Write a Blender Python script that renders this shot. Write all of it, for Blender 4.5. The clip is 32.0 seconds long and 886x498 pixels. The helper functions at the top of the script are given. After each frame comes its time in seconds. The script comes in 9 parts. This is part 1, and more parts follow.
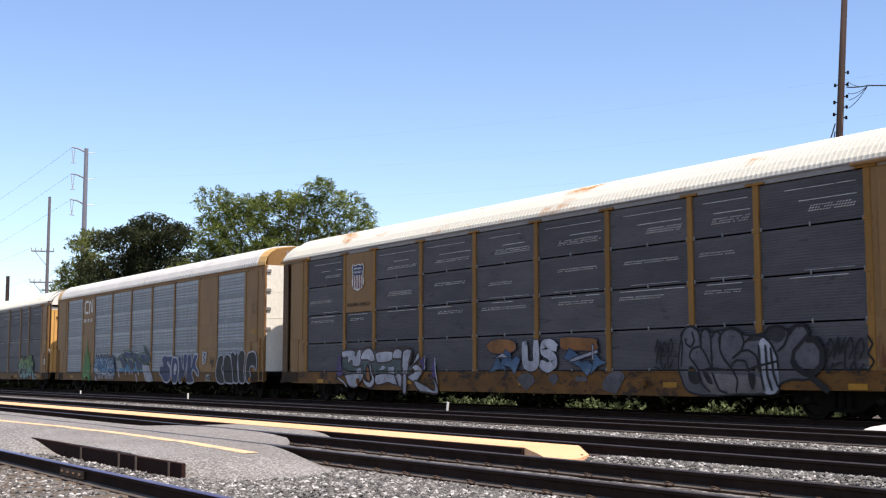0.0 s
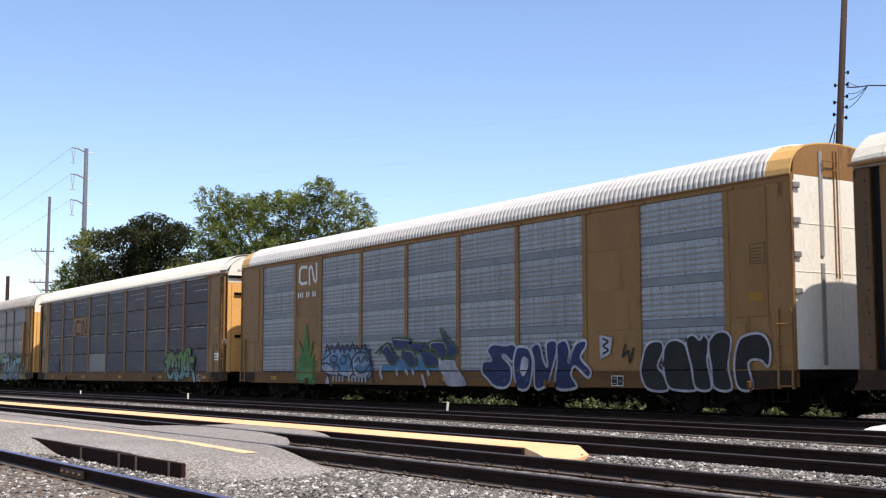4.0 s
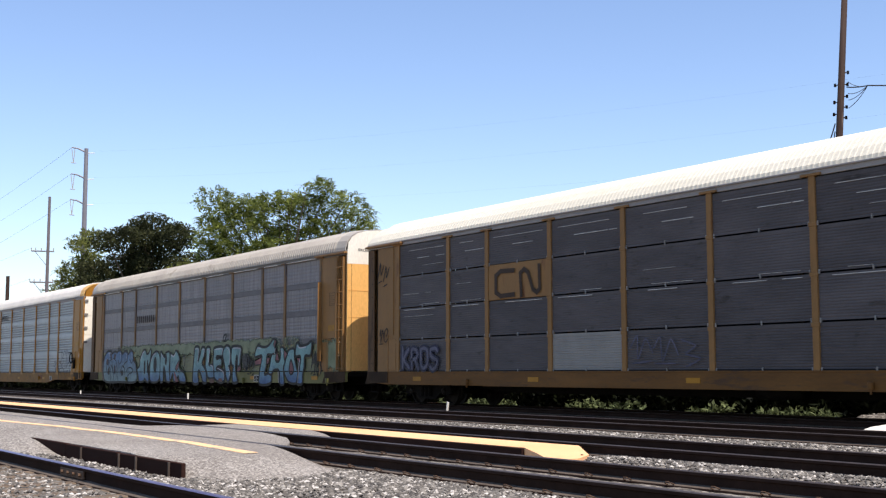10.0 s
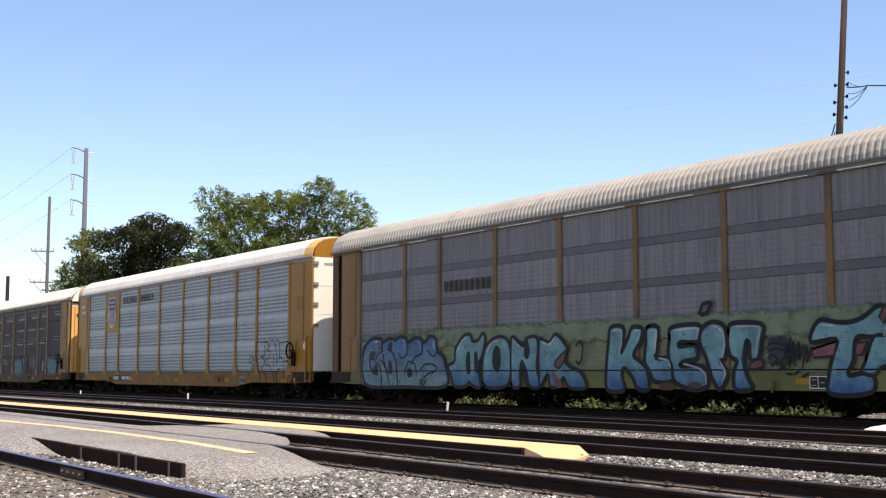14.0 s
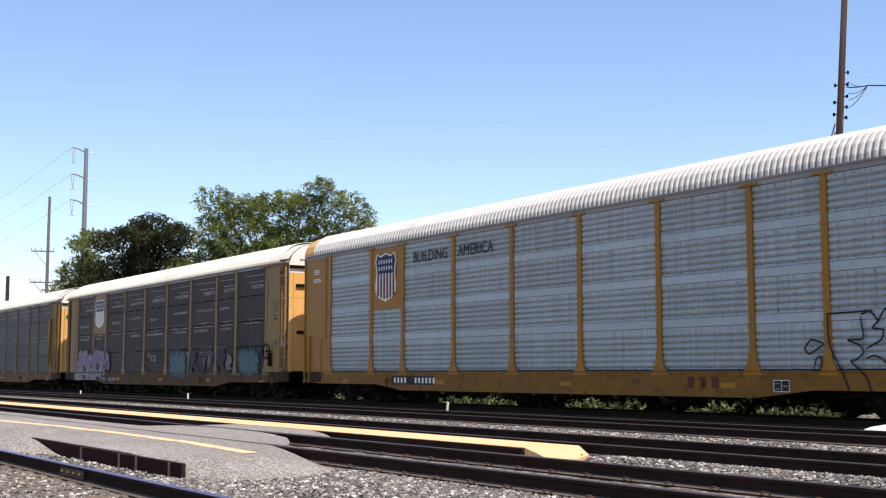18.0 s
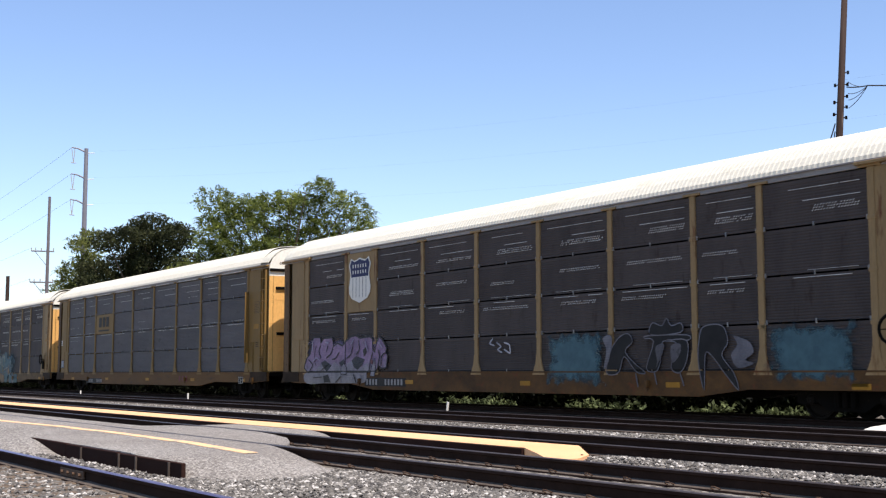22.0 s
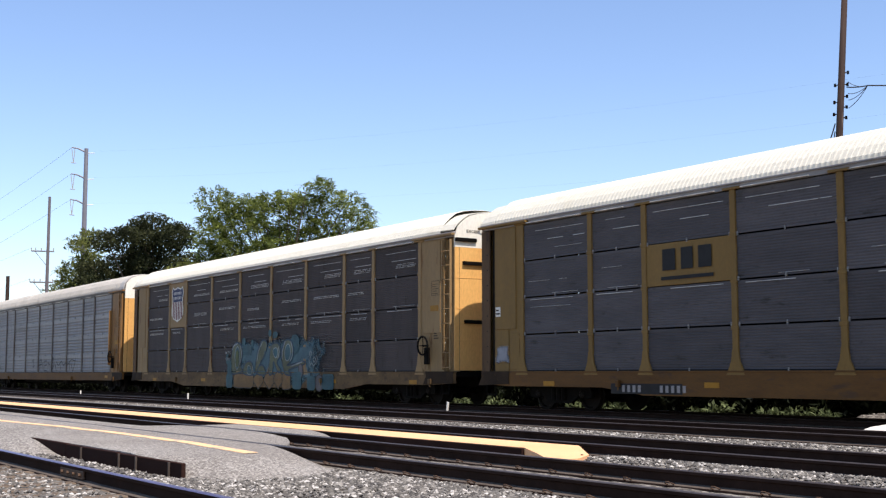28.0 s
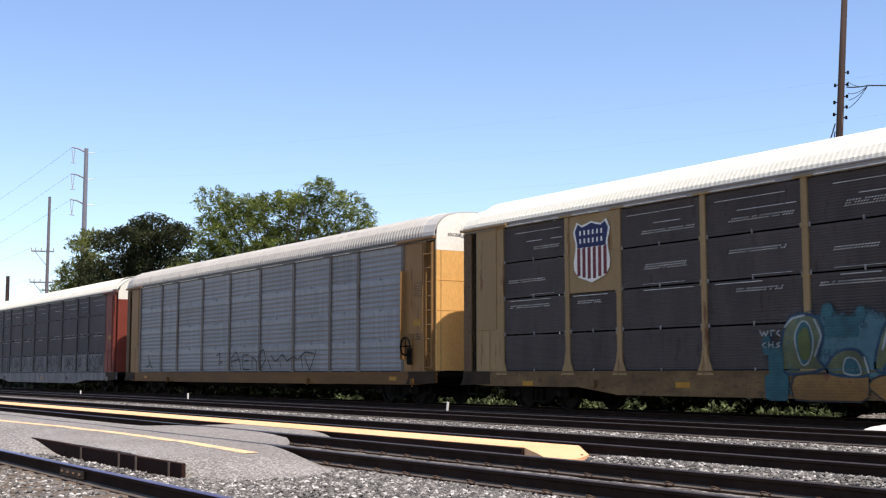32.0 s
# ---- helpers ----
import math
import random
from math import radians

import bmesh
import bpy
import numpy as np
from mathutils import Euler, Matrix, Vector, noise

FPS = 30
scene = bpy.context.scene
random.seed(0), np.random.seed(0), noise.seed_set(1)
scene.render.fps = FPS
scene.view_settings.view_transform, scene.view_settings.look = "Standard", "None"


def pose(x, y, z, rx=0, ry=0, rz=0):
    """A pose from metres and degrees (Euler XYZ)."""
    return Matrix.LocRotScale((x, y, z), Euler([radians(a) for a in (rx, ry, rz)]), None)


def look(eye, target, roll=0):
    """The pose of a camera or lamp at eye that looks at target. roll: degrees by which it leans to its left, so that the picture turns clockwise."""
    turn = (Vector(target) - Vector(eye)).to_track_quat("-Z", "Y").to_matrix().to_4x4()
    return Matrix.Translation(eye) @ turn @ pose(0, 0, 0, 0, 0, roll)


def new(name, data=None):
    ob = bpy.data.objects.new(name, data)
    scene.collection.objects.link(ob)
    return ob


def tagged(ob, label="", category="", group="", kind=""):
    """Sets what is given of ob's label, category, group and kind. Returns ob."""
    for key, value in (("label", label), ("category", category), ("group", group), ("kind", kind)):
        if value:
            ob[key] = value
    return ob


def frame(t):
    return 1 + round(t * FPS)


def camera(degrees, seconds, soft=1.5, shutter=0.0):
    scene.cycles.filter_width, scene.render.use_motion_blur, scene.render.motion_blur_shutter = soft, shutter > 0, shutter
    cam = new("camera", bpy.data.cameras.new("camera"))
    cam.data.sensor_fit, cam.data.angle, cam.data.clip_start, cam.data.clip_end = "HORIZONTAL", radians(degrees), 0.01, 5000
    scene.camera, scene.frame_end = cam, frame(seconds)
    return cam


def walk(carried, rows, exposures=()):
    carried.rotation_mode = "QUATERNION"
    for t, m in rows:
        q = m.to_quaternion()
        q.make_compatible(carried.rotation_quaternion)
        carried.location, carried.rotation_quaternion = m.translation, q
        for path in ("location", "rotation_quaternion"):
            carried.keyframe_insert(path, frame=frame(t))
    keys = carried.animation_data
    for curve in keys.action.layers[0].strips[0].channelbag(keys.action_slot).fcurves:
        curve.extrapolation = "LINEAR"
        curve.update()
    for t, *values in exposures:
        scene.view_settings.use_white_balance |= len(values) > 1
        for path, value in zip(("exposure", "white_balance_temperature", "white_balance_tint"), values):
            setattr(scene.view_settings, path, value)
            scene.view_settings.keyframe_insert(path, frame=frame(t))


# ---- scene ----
# One fixed camera beside a railway yard; a train of ten enclosed car carriers rolls past in +x.
EYE = (0.0, 0.0, 0.93)
YAW, PITCH = radians(56.803), radians(5.826)
AIM = (EYE[0] - math.sin(YAW) * math.cos(PITCH), EYE[1] + math.cos(YAW) * math.cos(PITCH), EYE[2] + math.sin(PITCH))
cam = camera(39.855, 32.0, soft=1.25, shutter=0.12)
walk(cam, [(0.0, look(EYE, AIM)), (32.0, look(EYE, AIM))], [(0.0, 0.36, 6420, 18), (3.0, 0.36, 6430, 18), (6.0, 0.38, 6540, 18), (11.5, 0.37, 6550, 18), (13.0, 0.46, 6780, 18), (14.5, 0.46, 6780, 18), (17.0, 0.41, 6600, 18), (20.0, 0.37, 6480, 18), (23.0, 0.36, 6430, 18), (32.0, 0.36, 6430, 18)])

# ---- light ----
SUN_ELEV, SUN_AZ = radians(62), radians(2)      # azimuth from +x towards +y
SUN_DIR = Vector((math.cos(SUN_ELEV) * math.cos(SUN_AZ), math.cos(SUN_ELEV) * math.sin(SUN_AZ), math.sin(SUN_ELEV)))
world = bpy.data.worlds.new("sky")
scene.world = world
world.use_nodes = True
wn = world.node_tree
sky = wn.nodes.new("ShaderNodeTexSky")
sky.sky_type = "NISHITA"
sky.sun_disc = False
sky.sun_elevation = SUN_ELEV
sky.sun_rotation = math.pi / 2 - SUN_AZ
sky.air_density, sky.dust_density, sky.ozone_density = 1.0, 0.25, 3.5
wn.links.new(sky.outputs[0], wn.nodes["Background"].inputs[0])
wn.nodes["Background"].inputs[1].default_value = 0.15
sun = new("sun", bpy.data.lights.new("sun", "SUN"))
sun.data.energy, sun.data.angle, sun.data.color = 5.0, radians(0.53), (1.0, 0.95, 0.87)
sun.matrix_world = look((0, 0, 60), Vector((0, 0, 60)) - SUN_DIR)


# ---- materials ----
def nodes_of(m):
    m.use_nodes = True
    nt = m.node_tree
    return nt, nt.nodes["Principled BSDF"]


def coords(nt, scale=(1, 1, 1), vary=True):
    """Object coordinates, shifted by each object's random number."""
    tc = nt.nodes.new("ShaderNodeTexCoord")
    mp = nt.nodes.new("ShaderNodeMapping")
    mp.inputs["Scale"].default_value = scale
    nt.links.new(tc.outputs["Object"], mp.inputs["Vector"])
    if vary:
        oi = nt.nodes.new("ShaderNodeObjectInfo")
        mul = nt.nodes.new("ShaderNodeMath")
        mul.operation, mul.inputs[1].default_value = "MULTIPLY", 37.0
        nt.links.new(oi.outputs["Random"], mul.inputs[0])
        nt.links.new(mul.outputs[0], mp.inputs["Location"])
    return mp.outputs[0]


def noise_of(nt, vec, scale, detail=4, rough=0.6):
    n = nt.nodes.new("ShaderNodeTexNoise")
    n.inputs["Scale"].default_value, n.inputs["Detail"].default_value, n.inputs["Roughness"].default_value = scale, detail, rough
    nt.links.new(vec, n.inputs["Vector"])
    return n.outputs["Fac"]


def ramp_of(nt, fac, stops):
    r = nt.nodes.new("ShaderNodeValToRGB")
    while len(r.color_ramp.elements) < len(stops):
        r.color_ramp.elements.new(0.5)
    for e, (p, c) in zip(r.color_ramp.elements, stops):
        e.position, e.color = p, (*c, 1)
    nt.links.new(fac, r.inputs[0])
    return r.outputs[0]


def mix_of(nt, fac, a, b, mode="MIX"):
    m = nt.nodes.new("ShaderNodeMix")
    m.data_type, m.blend_type = "RGBA", mode
    for sock, v in ((m.inputs[0], fac), (m.inputs[6], a), (m.inputs[7], b)):
        if isinstance(v, (int, float)):
            sock.default_value = v
        elif isinstance(v, tuple):
            sock.default_value = (*v, 1)
        else:
            nt.links.new(v, sock)
    return m.outputs[2]


def bump_of(nt, bsdf, height, strength=0.3, dist=0.01):
    b = nt.nodes.new("ShaderNodeBump")
    b.inputs["Strength"].default_value, b.inputs["Distance"].default_value = strength, dist
    nt.links.new(height, b.inputs["Height"])
    nt.links.new(b.outputs[0], bsdf.inputs["Normal"])


def warm_tinted(c):
    """A paint's colour with the warm tint of the light put in."""
    return c and (min(1, c[0] * 1.06), c[1], c[2] * 0.86)


def surface(name, c1, c2, rough=0.6, scale=1.5, fine=25, metal=0.0, bump=0.15, stretch=(1, 1, 1), dirt=None, dirt_at=0.62, jitter=0.12, spec=0.2):
    """Two colours mixed at two scales, with patches of dirt or rust and fine relief."""
    m = bpy.data.materials.new(name)
    nt, b = nodes_of(m)
    c1, c2, dirt = warm_tinted(c1), warm_tinted(c2), warm_tinted(dirt)
    vec = coords(nt, stretch)
    big = noise_of(nt, vec, scale, 5, 0.6)
    small = noise_of(nt, vec, fine, 3, 0.7)
    col = ramp_of(nt, big, [(0.32, c1), (0.68, c2)])
    col = mix_of(nt, 0.24, col, ramp_of(nt, small, [(0.3, tuple(0.55 * v for v in c1)), (0.7, tuple(min(1, 1.25 * v) for v in c2))]))
    if dirt:
        patch = noise_of(nt, vec, scale * 2.3, 6, 0.65)
        edge = ramp_of(nt, patch, [(dirt_at - 0.04, (0, 0, 0)), (dirt_at + 0.06, (1, 1, 1))])
        col = mix_of(nt, edge, col, dirt)
    if jitter:
        oi = nt.nodes.new("ShaderNodeObjectInfo")
        r = ramp_of(nt, oi.outputs["Random"], [(0, (1 - jitter,) * 3), (1, (1 + jitter * 0.6,) * 3)])
        col = mix_of(nt, 1.0, col, r, "MULTIPLY")
    nt.links.new(col, b.inputs["Base Color"])
    b.inputs["Metallic"].default_value = metal
    b.inputs["Specular IOR Level"].default_value = spec
    rr = ramp_of(nt, small, [(0.2, (max(0, rough - 0.12),) * 3), (0.8, (min(1, rough + 0.12),) * 3)])
    nt.links.new(rr, b.inputs["Roughness"])
    if bump:
        bump_of(nt, b, small, bump)
    return m


RUST = (0.12, 0.045, 0.018)
GRIME = (0.035, 0.028, 0.022)
yellow = surface("yellow_rack_paint", (0.20, 0.108, 0.040), (0.262, 0.145, 0.055), 0.55, 0.8, 18, stretch=(1.6, 1, 0.3), dirt=RUST, dirt_at=0.64, jitter=0.08)
# Brighter copy of the yellow body paint: sunlight on the hoods put in.
hood_yellow = surface("sunlit_yellow_hood", (0.52, 0.31, 0.10), (0.62, 0.39, 0.15), 0.55, 0.7, 18, dirt=(0.38, 0.20, 0.06), dirt_at=0.66, jitter=0.05)
yellow_new = surface("fresh_yellow_rack_paint", (0.265, 0.122, 0.014), (0.33, 0.152, 0.020), 0.45, 0.7, 16, stretch=(1, 1, 0.4), dirt=(0.3, 0.14, 0.03), dirt_at=0.74, jitter=0.05)
tan_paint = surface("faded_tan_rack_paint", (0.23, 0.155, 0.075), (0.3, 0.205, 0.105), 0.62, 0.9, 18, stretch=(1.6, 1, 0.3), dirt=RUST, dirt_at=0.63, jitter=0.06)
olive_yellow = surface("olive_yellow_rack_paint", (0.165, 0.100, 0.030), (0.215, 0.132, 0.042), 0.58, 0.8, 18, stretch=(1, 1, 0.35), dirt=GRIME, dirt_at=0.72, jitter=0.06)
sill_yellow = surface("grimy_yellow_sill", (0.085, 0.041, 0.012), (0.155, 0.076, 0.020), 0.65, 0.9, 14, stretch=(0.5, 1, 2.2), dirt=(0.075, 0.042, 0.022), dirt_at=0.60, jitter=0.05)
post_orange = surface("orange_brown_post_paint", (0.20, 0.098, 0.024), (0.285, 0.145, 0.036), 0.62, 0.9, 18, stretch=(1.6, 1, 0.3), dirt=RUST, dirt_at=0.62, jitter=0.06)
sill_orange = surface("rusty_orange_sill", (0.060, 0.027, 0.008), (0.165, 0.074, 0.014), 0.65, 1.4, 14, stretch=(0.8, 1, 1.6), dirt=(0.030, 0.018, 0.012), dirt_at=0.56, jitter=0.05)
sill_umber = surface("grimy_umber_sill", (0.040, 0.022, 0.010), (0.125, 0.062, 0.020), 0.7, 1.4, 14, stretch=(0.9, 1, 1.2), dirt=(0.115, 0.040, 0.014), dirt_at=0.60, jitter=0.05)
sill_tan = surface("grimy_tan_sill", (0.060, 0.037, 0.018), (0.165, 0.105, 0.048), 0.68, 1.5, 14, stretch=(0.9, 1, 1.4), dirt=(0.07, 0.042, 0.024), dirt_at=0.58, jitter=0.05)
sill_bright = surface("road_grimed_yellow_sill", (0.145, 0.068, 0.010), (0.225, 0.106, 0.014), 0.6, 1.2, 14, stretch=(0.8, 1, 1.6), dirt=(0.09, 0.045, 0.012), dirt_at=0.60, jitter=0.05)
post_dull = surface("sooty_brown_post_paint", (0.15, 0.088, 0.042), (0.225, 0.135, 0.06), 0.62, 0.9, 18, stretch=(1.6, 1, 0.3), dirt=(0.08, 0.07, 0.068), dirt_at=0.55, jitter=0.06)
end_soot_shade = surface("soot_and_shade_end_sill", (0.018, 0.013, 0.010), (0.05, 0.032, 0.02), 0.75, 1.6, 20, dirt=(0.09, 0.05, 0.02), dirt_at=0.66, jitter=0.1, spec=0.1)
post_grey = surface("dull_grey_brown_post", (0.105, 0.092, 0.085), (0.155, 0.135, 0.125), 0.62, 0.9, 18, stretch=(1.6, 1, 0.3), dirt=(0.10, 0.065, 0.045), dirt_at=0.60, jitter=0.06)
red_paint = surface("faded_red_rack_paint", (0.15, 0.032, 0.024), (0.21, 0.05, 0.034), 0.6, 0.9, 18, stretch=(1, 1, 0.4), dirt=GRIME, dirt_at=0.66, jitter=0.06)
orange_door = surface("orange_end_door_paint", (0.66, 0.37, 0.125), (0.76, 0.45, 0.16), 0.5, 0.7, 20, stretch=(1, 1, 0.4), dirt=(0.35, 0.16, 0.05), dirt_at=0.72, jitter=0.05)
door_white = surface("white_end_door_paint", (0.72, 0.71, 0.66), (0.80, 0.79, 0.75), 0.5, 0.7, 20, stretch=(1, 1, 0.4), dirt=(0.35, 0.24, 0.15), dirt_at=0.74, jitter=0.04)
panel_slate = surface("slate_painted_panel", (0.062, 0.059, 0.067), (0.098, 0.092, 0.103), 0.55, 1.1, 30, stretch=(0.6, 1, 2.0), dirt=(0.045, 0.042, 0.043), dirt_at=0.64, jitter=0.18)
panel_brown = surface("grimy_brown_panel", (0.046, 0.038, 0.038), (0.072, 0.060, 0.060), 0.65, 1.0, 28, stretch=(1.5, 1, 0.5), dirt=(0.04, 0.03, 0.026), dirt_at=0.62, jitter=0.16)
panel_grey = surface("weathered_grey_panel", (0.118, 0.113, 0.128), (0.235, 0.226, 0.248), 0.45, 2.4, 30, metal=0.05, stretch=(5.0, 1, 0.12), dirt=(0.09, 0.09, 0.095), dirt_at=0.62, jitter=0.12)
panel_green = surface("overspray_green_panel", (0.14, 0.155, 0.098), (0.20, 0.215, 0.135), 0.5, 1.6, 30, stretch=(1.5, 1, 0.6), dirt=(0.16, 0.18, 0.19), dirt_at=0.62, jitter=0.1)
sill_green = surface("overspray_green_sill", (0.085, 0.09, 0.03), (0.14, 0.14, 0.055), 0.55, 0.7, 20, dirt=(0.3, 0.18, 0.06), dirt_at=0.62, jitter=0.05)
channel_rust = surface("rust_brown_channel", (0.085, 0.050, 0.028), (0.14, 0.085, 0.045), 0.7, 1.2, 20, stretch=(1.5, 1, 0.3), dirt=(0.05, 0.028, 0.018), dirt_at=0.6, jitter=0.1)
galv = surface("galvanised_steel_panel", (0.26, 0.305, 0.355), (0.43, 0.49, 0.555), 0.42, 2.2, 34, metal=0.06, stretch=(5.0, 1, 0.1), dirt=(0.21, 0.225, 0.255), dirt_at=0.60, jitter=0.08)
galv_dark = surface("dull_galvanised_panel", (0.165, 0.172, 0.20), (0.27, 0.28, 0.315), 0.45, 1.8, 30, metal=0.08, stretch=(4.0, 1, 0.1), dirt=(0.11, 0.115, 0.13), dirt_at=0.66, jitter=0.1)
band_light = surface("pale_steel_band", (0.34, 0.395, 0.455), (0.44, 0.495, 0.555), 0.45, 2.0, 30, stretch=(3, 1, 0.3), dirt=(0.3, 0.33, 0.37), dirt_at=0.62, jitter=0.1)
galv_worn = surface("worn_galvanised_panel", (0.20, 0.225, 0.265), (0.36, 0.395, 0.45), 0.45, 2.2, 34, metal=0.06, stretch=(5.0, 1, 0.1), dirt=(0.15, 0.155, 0.165), dirt_at=0.60, jitter=0.1)
# Brown tone for bead grooves, painting in the shadow each bead holds.
groove_shade = surface("brown_shade_in_grooves", (0.20, 0.185, 0.165), (0.31, 0.29, 0.265), 0.8, 1.5, 30, stretch=(0.5, 1, 1), jitter=0.0)
# Darker grey for the rib valleys; their shade is put into the colour.
roof_groove_shade = surface("grey_shade_between_ribs", (0.20, 0.195, 0.19), (0.30, 0.295, 0.29), 0.75, 0.8, 25, jitter=0.0)
band_grey = surface("grey_band", (0.15, 0.165, 0.19), (0.21, 0.23, 0.26), 0.5, 2.0, 30, jitter=0.1)
band_dark = surface("sooty_band", (0.100, 0.097, 0.109), (0.145, 0.140, 0.155), 0.55, 2.0, 30, jitter=0.1)
panel_pale = surface("primer_grey_panel", (0.20, 0.205, 0.21), (0.25, 0.255, 0.26), 0.6, 1.5, 30, jitter=0.05)
panel_purple = surface("maroon_black_panel", (0.038, 0.031, 0.034), (0.058, 0.048, 0.052), 0.6, 1.0, 28, stretch=(1.5, 1, 0.5), dirt=(0.03, 0.025, 0.028), dirt_at=0.62, jitter=0.14)
panel_whitewash = surface("whitewashed_panel", (0.22, 0.22, 0.24), (0.1, 0.098, 0.105), 0.7, 1.4, 28, stretch=(1.6, 1, 0.6), dirt=(0.08, 0.075, 0.08), dirt_at=0.6, jitter=0.12)
roof_white = surface("white_painted_roof", (0.58, 0.58, 0.535), (0.66, 0.66, 0.62), 0.65, 0.5, 20, dirt=(0.52, 0.51, 0.45), dirt_at=0.66, jitter=0.04, stretch=(0.3, 1, 1), spec=0.04)
roof_rusty = surface("white_roof_with_rust", (0.56, 0.55, 0.49), (0.64, 0.63, 0.58), 0.65, 0.32, 20, dirt=(0.40, 0.19, 0.06), dirt_at=0.60, jitter=0.03, stretch=(0.45, 1, 1))
roof_galv = surface("galvanised_roof", (0.50, 0.505, 0.52), (0.62, 0.625, 0.64), 0.45, 0.6, 22, metal=0.1, dirt=(0.40, 0.41, 0.42), dirt_at=0.66, jitter=0.05)
roof_grey = surface("weathered_grey_roof", (0.31, 0.30, 0.29), (0.42, 0.41, 0.395), 0.6, 0.6, 22, metal=0.05, dirt=(0.27, 0.26, 0.24), dirt_at=0.62, jitter=0.05)
roof_dull = surface("dull_galvanised_roof", (0.40, 0.395, 0.39), (0.50, 0.495, 0.49), 0.6, 0.6, 22, metal=0.05, dirt=(0.33, 0.32, 0.31), dirt_at=0.62, jitter=0.05, spec=0.08)
eave_grey = surface("grey_eave_paint", (0.22, 0.215, 0.235), (0.30, 0.295, 0.315), 0.55, 0.8, 20, stretch=(0.4, 1, 1), dirt=(0.25, 0.2, 0.15), dirt_at=0.68, jitter=0.05)
eave_dark = surface("dark_grey_eave", (0.13, 0.13, 0.13), (0.18, 0.18, 0.18), 0.55, 0.8, 20, jitter=0.05)
# Underframe and wheel colours near black: shade beneath the cars put in.
under_black = surface("grimy_shade_black_underframe", (0.004, 0.0036, 0.0033), (0.008, 0.007, 0.0065), 0.75, 2.0, 20, dirt=(0.03, 0.022, 0.016), dirt_at=0.66, jitter=0.1, spec=0.05)
wheel_steel = surface("shade_dark_wheel_steel", (0.008, 0.007, 0.006), (0.015, 0.012, 0.011), 0.5, 4.0, 30, metal=0.0, jitter=0.05, spec=0.05)
gap_black = surface("black_gap_strip", (0.008, 0.008, 0.009), (0.013, 0.013, 0.014), 0.8, 2, 20, jitter=0.0)
# Pale lips: light through panel slots and eave gaps put into their colour.
lip_pale = surface("pale_glint_lip", (0.30, 0.305, 0.32), (0.66, 0.67, 0.69), 0.4, 3, 30, jitter=0.0)
bolt_dark = surface("dark_bolt_steel", (0.085, 0.085, 0.09), (0.13, 0.13, 0.14), 0.6, 4, 30, jitter=0.0)
latch_grey = surface("grey_latch_steel", (0.20, 0.20, 0.21), (0.28, 0.28, 0.29), 0.5, 4, 30, metal=0.3, jitter=0.1)
rail_side = surface("rusty_rail_side", (0.022, 0.014, 0.012), (0.038, 0.024, 0.021), 0.85, 3, 30, jitter=0.05, spec=0.02)
# Lighter than the rail's side: sun on the foot is put into it.
rail_foot_lit = surface("sunlit_rail_foot", (0.065, 0.055, 0.048), (0.12, 0.10, 0.088), 0.85, 3, 30, jitter=0.0)
rail_head = surface("worn_rail_head", (0.10, 0.08, 0.075), (0.17, 0.14, 0.13), 0.45, 2, 40, metal=0.8, stretch=(0.2, 1, 1), jitter=0.0)
# The near rail head's bluish sheen is put into this colour.
rail_blue = surface("blue_sheen_rail_head", (0.17, 0.135, 0.25), (0.27, 0.22, 0.38), 0.33, 2, 40, metal=0.8, stretch=(0.2, 1, 1), jitter=0.0)
tie_wood = surface("creosoted_tie_wood", (0.045, 0.033, 0.027), (0.095, 0.073, 0.06), 0.85, 2, 30, stretch=(1, 0.25, 1), bump=0.5, jitter=0.25)
tie_weathered = surface("sun_bleached_tie_wood", (0.085, 0.064, 0.05), (0.17, 0.135, 0.105), 0.9, 2, 30, stretch=(4, 0.25, 1), bump=0.6, dirt=(0.07, 0.05, 0.038), dirt_at=0.6, jitter=0.25)
tie_concrete = surface("dirty_concrete_tie", (0.20, 0.185, 0.165), (0.28, 0.26, 0.235), 0.85, 2, 40, dirt=(0.10, 0.075, 0.055), dirt_at=0.56, bump=0.4, jitter=0.15)
clip_rust = surface("rusty_rail_clip", (0.075, 0.045, 0.032), (0.13, 0.085, 0.06), 0.7, 5, 40, metal=0.3, jitter=0.15)
safety_yellow = surface("safety_yellow_paint", (0.84, 0.45, 0.225), (0.88, 0.52, 0.30), 0.6, 0.8, 30, stretch=(0.4, 1, 1), dirt=(0.55, 0.40, 0.15), dirt_at=0.70, jitter=0.0)
faded_yellow = surface("worn_yellow_line_paint", (0.82, 0.48, 0.26), (0.86, 0.55, 0.33), 0.7, 1.6, 30, dirt=(0.34, 0.32, 0.29), dirt_at=0.57, jitter=0.0)
board_dark = surface("dark_timber_edging", (0.020, 0.011, 0.010), (0.042, 0.022, 0.019), 0.85, 1.2, 25, stretch=(0.2, 1, 1), bump=0.4, jitter=0.15, spec=0.03)
stake_steel = surface("rusted_stake", (0.05, 0.04, 0.035), (0.085, 0.068, 0.06), 0.7, 5, 30, jitter=0.1)
bark = surface("grey_brown_bark", (0.085, 0.066, 0.05), (0.15, 0.12, 0.095), 0.9, 1.5, 14, stretch=(1, 1, 0.3), bump=0.6, jitter=0.1)
pole_wood = surface("weathered_pole_wood", (0.026, 0.016, 0.014), (0.075, 0.050, 0.042), 0.85, 3.5, 45, stretch=(1, 1, 0.06), bump=0.6, dirt=(0.13, 0.095, 0.08), dirt_at=0.64, jitter=0.1)
